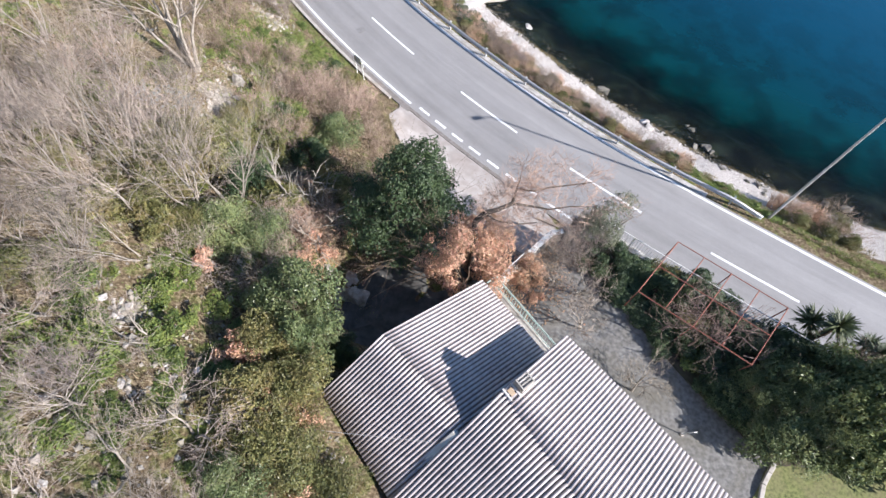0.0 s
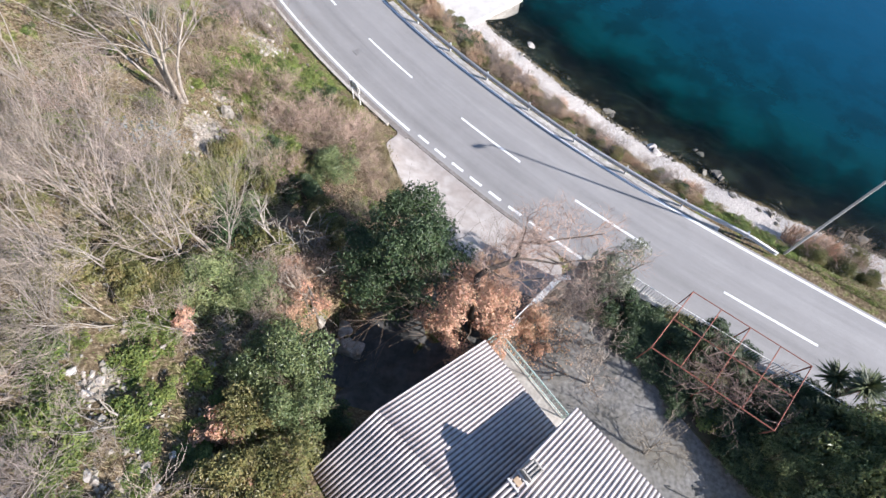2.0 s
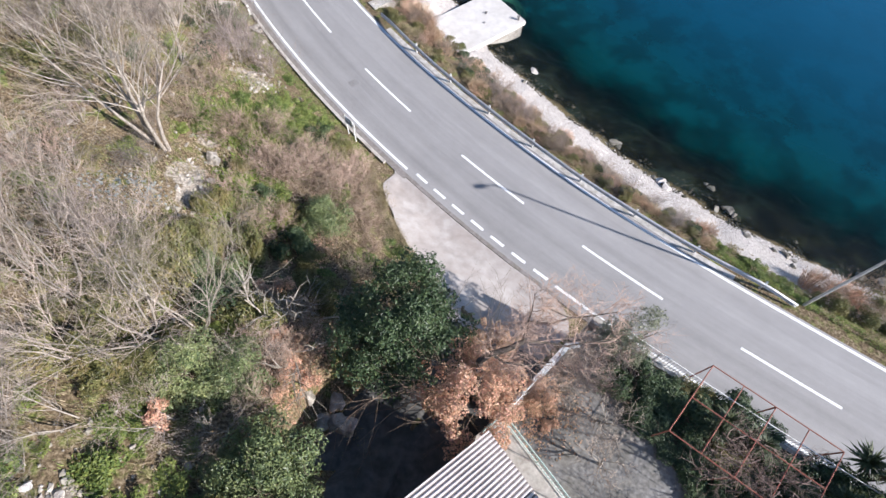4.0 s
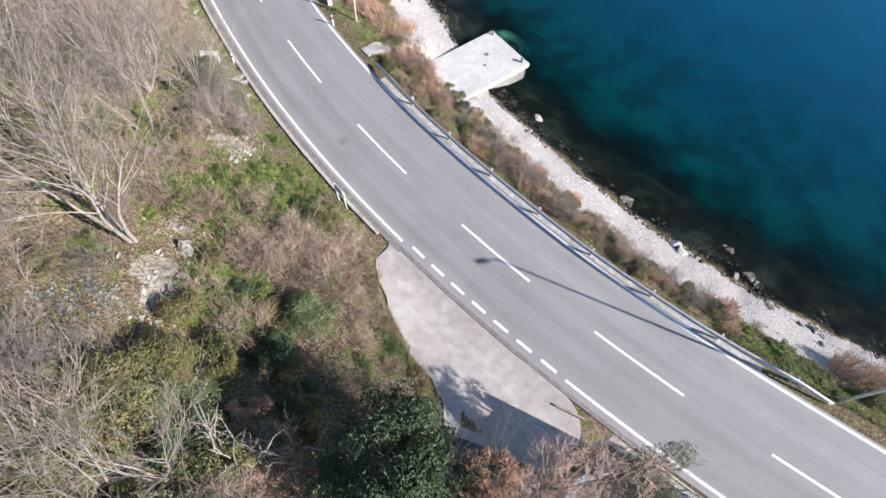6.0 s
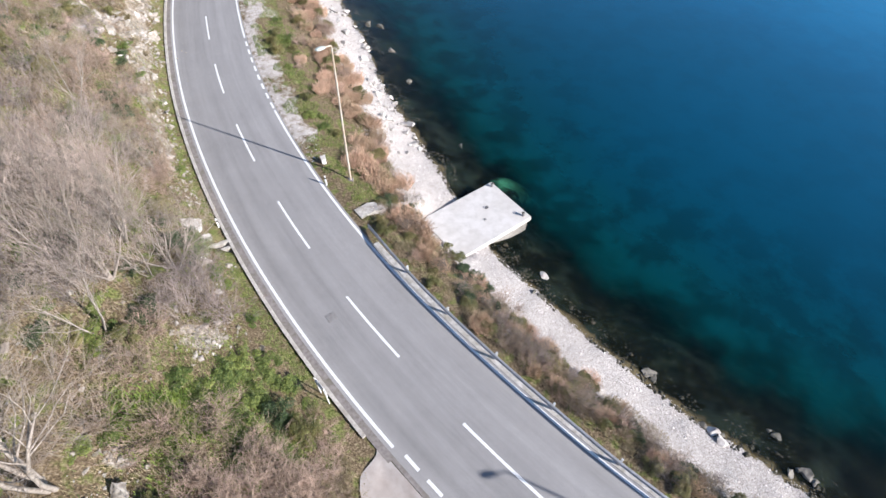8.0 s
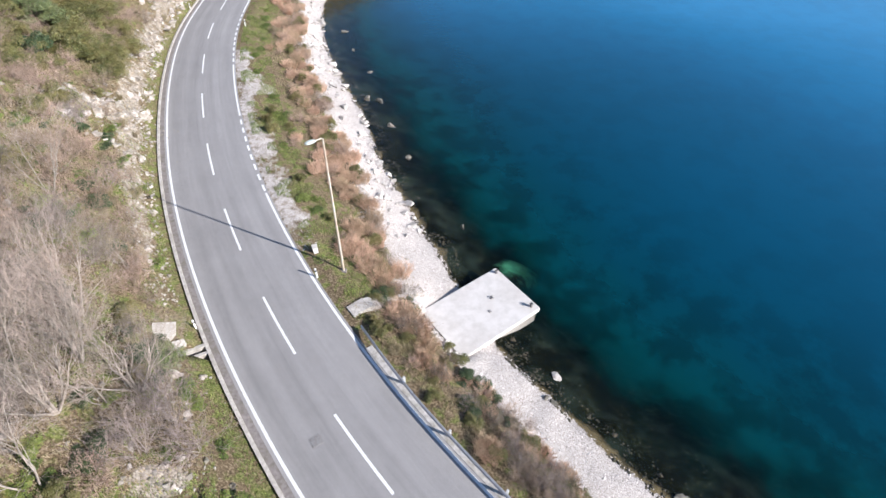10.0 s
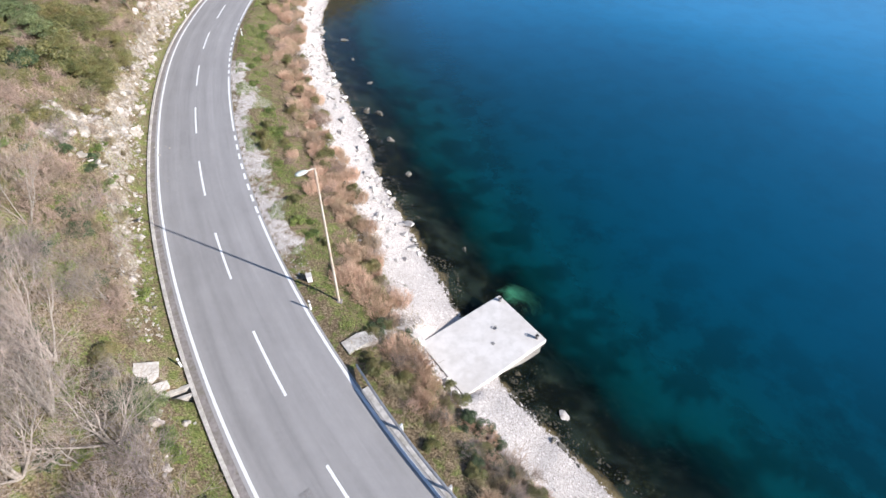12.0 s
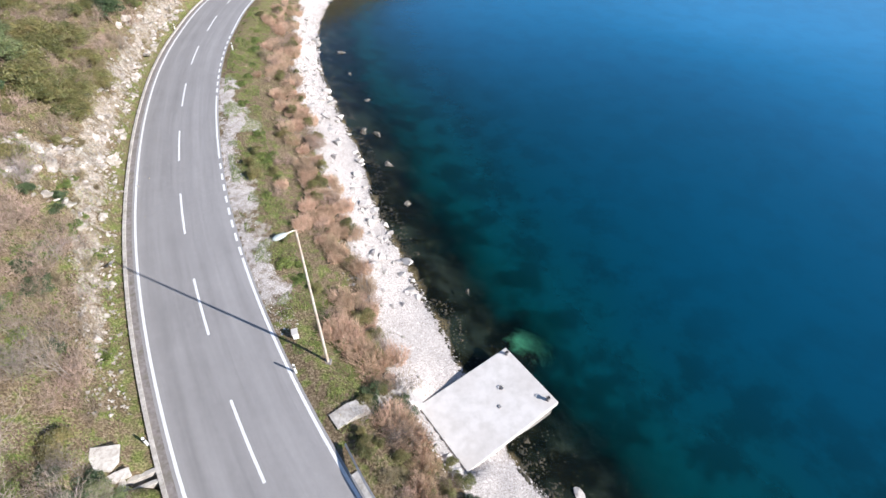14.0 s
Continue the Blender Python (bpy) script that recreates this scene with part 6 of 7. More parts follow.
def wild_hill():
    rng = random.Random(11)
    # trees whose trunks can be told apart
    for x, y, sc, turn in ((-10.3, 11.2, 1.15, 80), (-9.15, 11.6, 1.1, 150), (-11.82, 9.94, 0.9, 320), (-11.05, 7.9, 0.75, 210), (-13.9, 10.25, 0.95, 20), (-12.9, 12.2, 1.05, 130), (-14.8, 13.2, 1.0, 250), (-16.6, 11.4, 1.1, 40),
                           (-17.6, 14.6, 1.1, 170), (-18.8, 19.4, 1.0, 220), (-18.0, 24.4, 1.0, 350),
                           (-14.6, 27.6, 1.2, 330), (-16.6, 30.6, 1.15, 45), (-14.4, 31.6, 0.9, 165), (-18.8, 27.6, 1.1, 205), (-16.4, 34.6, 0.95, 285), (-18.6, 32.6, 1.0, 15), (-19.4, 37.8, 0.85, 100),
                           (-18.2, 41.0, 0.75, 300), (-23.2, 44.6, 0.8, 60)):
        put_tree("grey%d" % rng.randrange(4), x, y, sc * rng.uniform(0.9, 1.1), turn, (rng.uniform(-2, 6), rng.uniform(3, 12)), "leafless trees on the hill")
    for x, y, sc, turn in ((-14.0, 32.9, 0.85, 60), (-16.2, 33.4, 0.9, 150), (-17.6, 36.0, 0.85, 240), (-18.4, 34.0, 0.9, 20), (-15.4, 30.6, 0.8, 100)):
        put_tree("stout", x, y, sc, turn, (4, 10), "leafless trees on the hill")
    put_tree("stout", -13.5, 21.4, 1.5, 0, (-17, 4), "leafless trees on the hill")
    for x, y, sc in ((-8.5, 8.0, 0.85), (-7.4, 1.6, 1.0), (-10.2, 2.6, 1.0), (-14.3, 7.6, 0.9), (-12.4, 5.4, 1.0), (-11.7, 1.0, 1.0), (-8.6, 0.6, 1.0), (-9.6, -0.6, 1.0), (-6.9, -0.6, 0.9), (-6.9, 7.9, 0.7), (-9.2, 4.6, 0.9), (-6.4, 9.9, 0.8)):
        put_tree("fine", x, y, sc, rng.uniform(0, 360), (rng.uniform(-4, 10), rng.uniform(0, 12)), "pale bare trees")
    for x, y, sc in ((-6.1, 12.1, 1.5), (-5.3, 12.8, 1.1)):
        put_tree("fig", x, y, sc, 70 * x, (0, 4), "fig trees beside the evergreen")
    placed = []

    def scatter(count, s0, s1, e0, e1, put, gap):
        tries = made = 0
        while made < count and tries < count * 30:
            tries += 1
            s, e = rng.uniform(s0, s1), e0 + (e1 - e0) * rng.random()
            x, y, _ = on_road(s, -e)
            if keep_out(x, y) or any((x - a) ** 2 + (y - b) ** 2 < gap * gap for a, b in placed):
                continue
            placed.append((x, y))
            put(x, y)
            made += 1

    def thicket(x, y):
        put_tree("thicket%d" % rng.randrange(4), x, y, rng.uniform(0.7, 1.25), rng.uniform(0, 360), (rng.uniform(-8, 8), rng.uniform(-8, 8)), "grey thickets", category="shrub")

    def brush(x, y):
        put_tree("brush%d" % rng.randrange(3), x, y, rng.uniform(0.7, 1.25), rng.uniform(0, 360), (rng.uniform(-8, 8), rng.uniform(-8, 8)), "brown shrubs", category="shrub")

    def olive(x, y):
        put_bush("olive%d" % rng.randrange(3), x, y, rng.uniform(0.45, 0.95), rng.uniform(0, 360), "evergreen shrubs", category="shrub")

    def dark(x, y):
        put_bush("dark%d" % rng.randrange(3), x, y, rng.uniform(0.3, 0.65), rng.uniform(0, 360), "evergreen shrubs", category="shrub", tall=rng.uniform(0.6, 0.9))

    def fresh(x, y):
        put_bush("fresh%d" % rng.randrange(3), x, y, rng.uniform(0.4, 0.85), rng.uniform(0, 360), "low green plants", category="plant", tall=0.6)

    # evergreen clumps seen one by one
    for kind, x, y, sc, tall in (("hedge1", -5.2, 6.5, 1.2, 1.3), ("hedge1", -4.6, 5.3, 0.9, 1.35), ("hedge0", -5.9, 4.9, 0.85, 1.1), ("hedge0", -4.5, 3.4, 0.95, 1.25), ("hedge0", -5.7, 3.0, 0.75, 1.0), ("hedge0", -4.9, 1.6, 0.9, 1.1), ("rustlow", -6.6, 4.6, 1.0, 1.5), ("rustlow", -5.2, 2.6, 0.9, 2.1), ("rustlow", -4.3, 2.4, 0.8, 2.2), ("hedge1", -6.2, 6.4, 0.8, 1.1),
                                 ("hedge1", -8.7, 9.7, 1.0, 0.8), ("hedge1", -7.3, 9.8, 0.95, 0.8), ("hedge0", -9.9, 9.4, 0.85, 0.7), ("hedge1", -5.6, 18.4, 0.95, 0.8), ("green1", -6.6, 18.2, 0.6, 0.8),
                                 ("olive1", -7.4, 18.4, 0.8, 0.8), ("dark2", -7.2, 25.3, 0.55, 1.3), ("olive0", -6.0, 24.4, 0.7, 1.1), ("hedge0", -11.2, 14.5, 1.1, 1.0), ("hedge0", -10.2, 15.4, 0.9, 1.1), ("hedge1", -9.1, 13.9, 0.95, 1.0), ("hedge0", -11.9, 13.2, 1.0, 0.75), ("olive2", -8.6, 16.1, 0.9, 1.2),
                                 ("olive0", -10.6, 13.2, 1.15, 1.0), ("dark1", -8.8, 12.6, 1.0, 1.0), ("olive1", -11.9, 12.2, 1.0, 1.0), ("olive2", -7.4, 12.2, 1.05, 1.0), ("dark0", -7.0, 16.6, 0.8, 0.9),
                                 ("hedge1", -14.1, 35.3, 0.75, 0.8), ("dark2", -14.7, 35.5, 0.7, 0.9), ("dark0", -15.0, 34.6, 0.6, 0.9), ("olive2", -31.8, 63.5, 1.6, 1.1), ("olive1", -30.4, 65.0, 1.2, 1.0), ("dark0", -32.6, 61.2, 1.1, 1.0),
                                 ("olive0", -29.4, 63.2, 1.1, 0.9), ("olive1", -33.6, 67.0, 1.5, 1.0), ("olive2", -34.2, 72.0, 1.3, 1.0), ("dark1", -35.2, 83.0, 1.6, 1.0), ("olive0", -31.6, 68.0, 1.1, 0.9), ("hedge0", -30.2, 66.6, 1.4, 0.7), ("hedge0", -29.4, 64.4, 1.2, 0.6), ("hedge0", -31.0, 63.0, 1.3, 0.6), ("hedge0", -35.2, 71.2, 1.5, 0.7), ("hedge0", -34.4, 74.8, 1.4, 0.7), ("hedge1", -36.4, 68.4, 1.5, 0.7), ("hedge0", -32.6, 72.6, 1.2, 0.6), ("hedge0", -32.2, 65.0, 1.5, 0.7), ("hedge0", -33.4, 69.6, 1.5, 0.7), ("hedge1", -34.6, 66.4, 1.4, 0.7), ("hedge0", -31.0, 70.6, 1.2, 0.7),
                                 ("olive1", -6.0, 2.4, 1.1, 1.1), ("hedge0", -4.6, 1.0, 0.9, 0.9), ("hedge0", -3.3, 0.3, 0.8, 0.9), ("hedge1", -5.8, 0.4, 0.8, 0.8), ("rustlow", -4.0, 0.2, 0.8, 1.2), ("rustlow", -5.4, 1.6, 0.8, 1.2), ("olive2", -12.8, 9.4, 0.9, 0.9), ("dark1", -3.6, 5.2, 0.6, 1.2), ("dark0", -8.9, 19.3, 0.55, 0.7)):
        put_bush(kind, x, y, sc, rng.uniform(0, 360), "evergreen shrubs", tall=tall, category="shrub")
        placed.append((x, y))
    for x, y, sc in ((-8.6, 24.7, 0.7), (-9.8, 26.9, 0.6), (-8.2, 25.9, 0.6), (-8.0, 22.6, 0.7), (-8.3, 19.7, 0.9), (-7.3, 21.6, 0.7),
                     (-8.6, 18.2, 0.8), (-12.2, 6.4, 1.1), (-11.2, 4.4, 1.0), (-12.8, 4.4, 1.0), (-9.9, 6.4, 0.9), (-9.2, 4.8, 0.9), (-10.4, 3.4, 0.9), (-5.6, 20.6, 0.9), (-6.5, 18.4, 0.9)):
        put_bush("fresh%d" % rng.randrange(3), x, y, sc, rng.uniform(0, 360), "low green plants", category="plant")
    for x, y, sc in ((-5.7, 21.5, 1.0), (-4.6, 23.2, 0.9), (-6.6, 22.6, 1.0), (-8.3, 21.2, 1.0), (-5.0, 22.2, 0.9), (-7.6, 23.4, 0.8), (-4.4, 21.2, 0.8), (-9.1, 21.4, 0.9), (-4.0, 20.0, 0.7), (-3.6, 19.0, 0.6), (-5.2, 20.2, 1.15), (-3.4, 17.6, 0.7), (-8.5, 21.3, 1.2), (-6.6, 22.0, 1.25), (-4.7, 21.8, 1.15), (-5.5, 20.9, 1.2), (-7.4, 20.8, 1.2), (-6.4, 20.3, 1.15), (-7.4, 22.3, 1.1), (-4.0, 19.2, 1.0),
                     (-6.4, 10.8, 1.0), (-5.6, 10.7, 0.9), (-6.3, 8.6, 1.0), (-6.1, 9.7, 1.0), (-7.0, 11.2, 0.9), (-5.4, 11.9, 0.8), (-6.9, 13.0, 0.9), (-5.4, 24.2, 0.7), (-6.2, 22.0, 0.9), (-7.0, 21.6, 0.9)):
        put_tree("brush%d" % rng.randrange(3), x, y, sc, rng.uniform(0, 360), group="brown shrubs", category="shrub")
        placed.append((x, y))
    for x, y, sc in ((-7.0, 4.4, 1.0), (-6.9, 14.3, 0.8), (-9.0, 8.2, 0.8), (-5.1, 10.0, 0.8), (-5.7, 10.3, 0.9), (-5.4, 11.2, 0.9), (-6.3, 11.6, 0.8), (-5.9, 9.2, 0.7), (-7.6, 14.0, 0.7)):
        put_bush("rustlow", x, y, sc, rng.uniform(0, 360), "withered shrubs", category="shrub")
    scatter(9, 13, 23, 16, 30, thicket, 1.2)
    scatter(70, 13, 23, 15, 30, fresh, 0.5)
    scatter(16, 13, 23, 16, 30, olive, 0.9)
    scatter(12, 21, 36, 13, 28, thicket, 1.4)
    scatter(28, 19, 36, 6, 28, brush, 0.8)
    scatter(40, 19, 36, 6, 28, fresh, 0.55)
    scatter(34, 21, 36, 10, 28, olive, 0.8)
    scatter(24, 44, 60, 5.2, 11, brush, 0.6)
    scatter(42, 35, 51, 5.8, 16, thicket, 0.8)
    scatter(9, 51, 62, 6.5, 16, thicket, 1.2)
    scatter(26, 46, 66, 5.4, 15, brush, 0.6)
    scatter(40, 36, 62, 6.0, 16, dark, 0.5)
    scatter(80, 35, 66, 5.2, 17, fresh, 0.45)
    scatter(34, 35, 64, 6, 18, olive, 0.6)
    scatter(75, 50, 106, 5.9, 17, brush, 0.9)
    scatter(52, 60, 106, 6.2, 18, olive, 0.9)
    scatter(22, 64, 106, 6, 15, fresh, 0.8)

    def scrub(x, y):
        put_bush("olive%d" % rng.randrange(3), x, y, rng.uniform(0.7, 1.25), rng.uniform(0, 360), "evergreen shrubs", category="shrub", tall=rng.uniform(0.6, 0.95))

    scatter(70, 60, 100, 7.5, 17, scrub, 0.65)
    scatter(50, 60, 104, 6.6, 17, brush, 0.6)
    scatter(34, 27.5, 33.5, 5.2, 9.5, fresh, 0.4)
    for i in range(110):
        s, e = rng.uniform(20, 104), rng.uniform(5.0, 20)
        x, y, _ = on_road(s, -e)
        if not keep_out(x, y):
            put_bush("straw%d" % rng.randrange(3), x, y, rng.uniform(0.5, 1.0), rng.uniform(0, 360), "dry tufts", category="grass")
    for k in range(26):
        x, y = np.interp(k / 25, [0, 0.3, 0.6, 1], [-3.9, -2.75, -1.6, -0.2]), np.interp(k / 25, [0, 0.3, 0.6, 1], [23.4, 20.3, 17.8, 15.6])
        put_bush("straw%d" % (k % 3), float(x) - 0.25 + rng.uniform(-0.25, 0.1), float(y), rng.uniform(0.45, 0.8), rng.uniform(0, 360), "dry tufts", category="grass")
    put_bush("straw0", -10.9, 23.6, 1.5, 0, "dry tufts", category="grass")


def gnarled_tree():
    """An old tree in the court: the trunk stands in the withered oak, dark limbs reach out over the boundary wall."""
    rng = random.Random(91)
    base = Vector((1.6, 9.7, ground_z(1.6, 9.7)))
    chains = [([(0, 0, -0.1), (-0.08, 0.06, 1.6), (0.02, 0.14, 3.4), (-0.1, 0.3, 5.1), (0.25, 0.42, 5.62), (0.8, 0.55, 5.7), (1.35, 0.8, 5.75)], 0.17, 0.085),
              ([(1.35, 0.8, 5.75), (1.52, 1.25, 5.7), (1.6, 1.55, 5.65), (1.75, 1.95, 5.75), (1.9, 2.5, 5.8)], 0.07, 0.014),
              ([(1.6, 1.55, 5.65), (2.3, 1.45, 5.7), (3.1, 1.7, 5.6), (3.9, 1.75, 5.7), (4.8, 1.9, 5.7)], 0.055, 0.018),
              ([(1.35, 0.8, 5.75), (2.1, 0.85, 5.5), (2.9, 0.75, 5.4), (3.8, 0.9, 5.4), (4.9, 0.95, 5.3)], 0.055, 0.018),
              ([(0.25, 0.42, 5.62), (0.7, 0.15, 5.5), (1.5, 0.1, 5.3), (2.4, 0.25, 5.2)], 0.055, 0.022)]
    limb, twigs = [], []
    for k, (points, r0, r1) in enumerate(chains):
        n = len(points) - 1
        for i in range(n):
            a, b = points[i], points[i + 1]
            limb.append((*a, *b, r0 + (r1 - r0) * i / n, r0 + (r1 - r0) * (i + 1) / n))
            if k == 0 and i < 4:
                continue
            for _ in range(3 if k == 0 else 5):
                p = np.array(a) + (np.array(b) - np.array(a)) * rng.random()
                d = (np.array(b) - np.array(a)) * 0.5 + np.array([rng.gauss(0, 0.7), rng.gauss(0, 0.7), rng.gauss(0.05, 0.45)])
                grow(rng, p, d / np.linalg.norm(d), rng.uniform(0.7, 1.5), 0.018, 1, [0, 7, 6], twigs, wander=0.24, rise=0.01, spread=0.85, least=0.0055)
    t = thing("gnarled_tree", Matrix.Translation(base), "old leafless tree with dark limbs reaching over the wall", "tree")
    part("trunk", tube_mesh("trunk", limb, 8, BLACK_BARK), t)
    part("crown", tube_mesh("crown", [row for _, row in twigs], 3, BROWN_TWIG, False), t, "fine bare twigs")


def garden():
    """The evergreen by the drive, the withered oak, the spreading tree, and the planted bed behind the wall."""
    put_bush("laurel", -1.35, 11.85, 0.94, 0, category="tree")
    rng = random.Random(21)
    put_bush("rust", 1.35, 9.15, 1.1, 40, category="tree", tall=1.0)
    put_bush("rustthin", 2.4, 11.7, 1.25, 140, category="tree")
    put_bush("rustthin", 2.0, 10.4, 1.0, 250, category="tree")
    put_bush("rustthin", 4.3, 9.4, 0.8, 80, category="tree", z=YARD)
    put_bush("rustthin", 2.6, 8.95, 0.8, 20, category="tree", z=YARD)
    for x, y, sc in ((3.9, 9.3, 0.9), (4.7, 8.5, 0.6), (5.0, 9.6, 0.6)):
        put_bush("rustlow", x, y, sc, 60 * x, "withered shrubs", category="shrub", z=YARD, tall=0.5)
    gnarled_tree()
    for x, y, sc in ((6.7, 10.4, 0.9), (7.3, 11.4, 0.85)):
        put_tree("thicket%d" % rng.randrange(4), x, y, sc, rng.uniform(0, 360), (6, 0), "bare shrubs along the yard wall", z=YARD, category="shrub")
    put_bush("silver", 8.4, 12.0, 1.2, 0, category="tree", z=YARD, tall=1.55)
    for x, y, sc in ((6.6, 6.9, 1.0), (8.4, 4.2, 1.0), (4.9, 9.9, 0.8), (6.7, 8.7, 1.0), (5.6, 9.0, 0.75), (6.2, 10.3, 0.9), (6.9, 11.2, 0.9)):
        put_tree("small", x, y, sc, rng.uniform(0, 360), group="bare trees in the yard", z=YARD)
    for kind, x, y, sc, tall in (("dark0", 8.4, 10.4, 0.9, 0.8), ("dark1", 9.9, 9.6, 0.8, 0.7), ("dark2", 7.6, 10.5, 0.7, 0.7), ("dark0", 9.0, 8.9, 0.9, 0.4), ("dark1", 10.4, 7.6, 0.9, 0.4), ("dark1", 12.4, 8.6, 0.9, 0.8),
                                 ("green0", 14.6, 3.7, 1.25, 1.4), ("hedge1", 14.2, 3.5, 0.9, 1.45), ("hedge1", 15.6, 3.5, 0.9, 1.6), ("hedge1", 15.5, 2.3, 0.9, 1.5), ("hedge1", 13.1, 4.0, 0.75, 1.3), ("green1", 13.6, 2.3, 1.1, 1.2), ("green2", 15.8, 2.6, 1.35, 1.7), ("dark1", 16.2, 6.0, 0.8, 0.8), ("dark0", 17.2, 5.4, 0.9, 0.9), ("dark2", 15.1, 6.5, 0.7, 0.8), ("green2", 16.4, 4.6, 1.2, 1.5), ("dark1", 12.4, 4.3, 0.9, 0.8), ("green0", 17.6, 3.0, 1.4, 2.0),
                                 ("green2", 17.6, 1.9, 1.3, 1.8), ("hedge1", 14.6, 2.4, 1.2, 0.9), ("hedge1", 15.9, 1.9, 1.1, 0.9), ("hedge1", 13.7, 3.3, 0.9, 0.8), ("hedge1", 15.2, 3.9, 1.1, 1.0), ("dark1", 13.6, 6.6, 0.8, 0.8), ("fresh2", 11.6, 5.6, 1.0, 0.7), ("green1", 19.0, 1.2, 1.4, 1.1), ("green0", 14.0, 5.2, 0.9, 0.9), ("dark0", 8.3, 9.5, 0.8, 0.7), ("dark2", 9.3, 9.7, 0.8, 0.45), ("dark2", 9.4, 7.9, 0.7, 0.4), ("dark1", 10.8, 8.6, 0.9, 0.7), ("dark0", 10.6, 6.4, 0.8, 0.7), ("olive0", 11.6, 7.0, 0.8, 0.6), ("dark2", 12.2, 6.0, 0.9, 0.7), ("dark1", 11.9, 4.6, 0.8, 0.7), ("dark0", 12.8, 3.6, 0.9, 0.8), ("olive2", 11.0, 9.6, 0.7, 0.7), ("dark2", 13.4, 8.0, 0.7, 0.7), ("green1", 15.4, 5.0, 1.0, 1.3), ("dark1", 13.2, 4.8, 0.9, 0.8), ("dark1", 10.2, 6.0, 0.7, 0.35), ("dark0", 8.6, 8.6, 0.7, 0.35)):
        put_bush(kind, x, y, sc, rng.uniform(0, 360), "garden shrubs", z=YARD, tall=tall, category="shrub")
    for x, y, sc in ((5.6, 10.9, 0.6), (7.2, 10.2, 0.6)):
        put_tree("brush%d" % rng.randrange(3), x, y, sc, rng.uniform(0, 360), z=YARD, category="shrub", group="brown shrubs")
    put_tree("brush1", 17.9, 4.9, 1.0, 30, z=YARD + 1.0, category="shrub", group="brown shrubs")


def yucca_kind():
    """A trunk crowned by stiff sword leaves."""
    rng = random.Random(77)
    v, f = [], []
    for cx, cy, cz in ((0, 0, 1.55), (0.45, 0.2, 1.1), (-0.35, 0.4, 0.95)):
        for i in range(120):
            a, up = rng.uniform(0, 6.283), rng.uniform(-0.35, 1.4)
            d = Vector((math.cos(a) * math.cos(up), math.sin(a) * math.cos(up), math.sin(up)))
            w = d.cross(Vector((0, 0, 1))).normalized() * 0.028
            L = rng.uniform(0.45, 0.75)
            o = Vector((cx, cy, cz + rng.uniform(-0.12, 0.12)))
            k = len(v)
            mid, tip = o + d * L * 0.55, o + d * L + Vector((0, 0, -0.08))
            v += [o - w * 0.8, o + w * 0.8, mid - w, mid + w, tip]
            f += [(k, k + 1, k + 3, k + 2), (k + 2, k + 3, k + 4)]
    stem = [(0, 0, -0.1, 0, 0, 1.5, 0.11, 0.09), (0, 0, 0.3, 0.45, 0.2, 1.05, 0.08, 0.07), (0, 0, 0.2, -0.35, 0.4, 0.9, 0.08, 0.07)]
    BUSHES["yucca"] = (tube_mesh("trunk", stem, 8, DARK_BARK), mesh_of("crown", v, f, LEAF_SPIKE), "yucca with stiff sword-shaped leaves in the garden bed", "yucca")


wild_hill()
garden()
yucca_kind()
for x, y, sc, turn in ((17.0, 6.5, 1.3, 0), (15.6, 5.4, 1.0, 120), (18.6, 5.4, 1.1, 60), (11.4, 8.5, 1.0, 200), (12.6, 7.6, 0.9, 300)):
    put_bush("yucca", x, y, sc, turn, "yuccas in the garden bed", z=YARD, category="yucca")


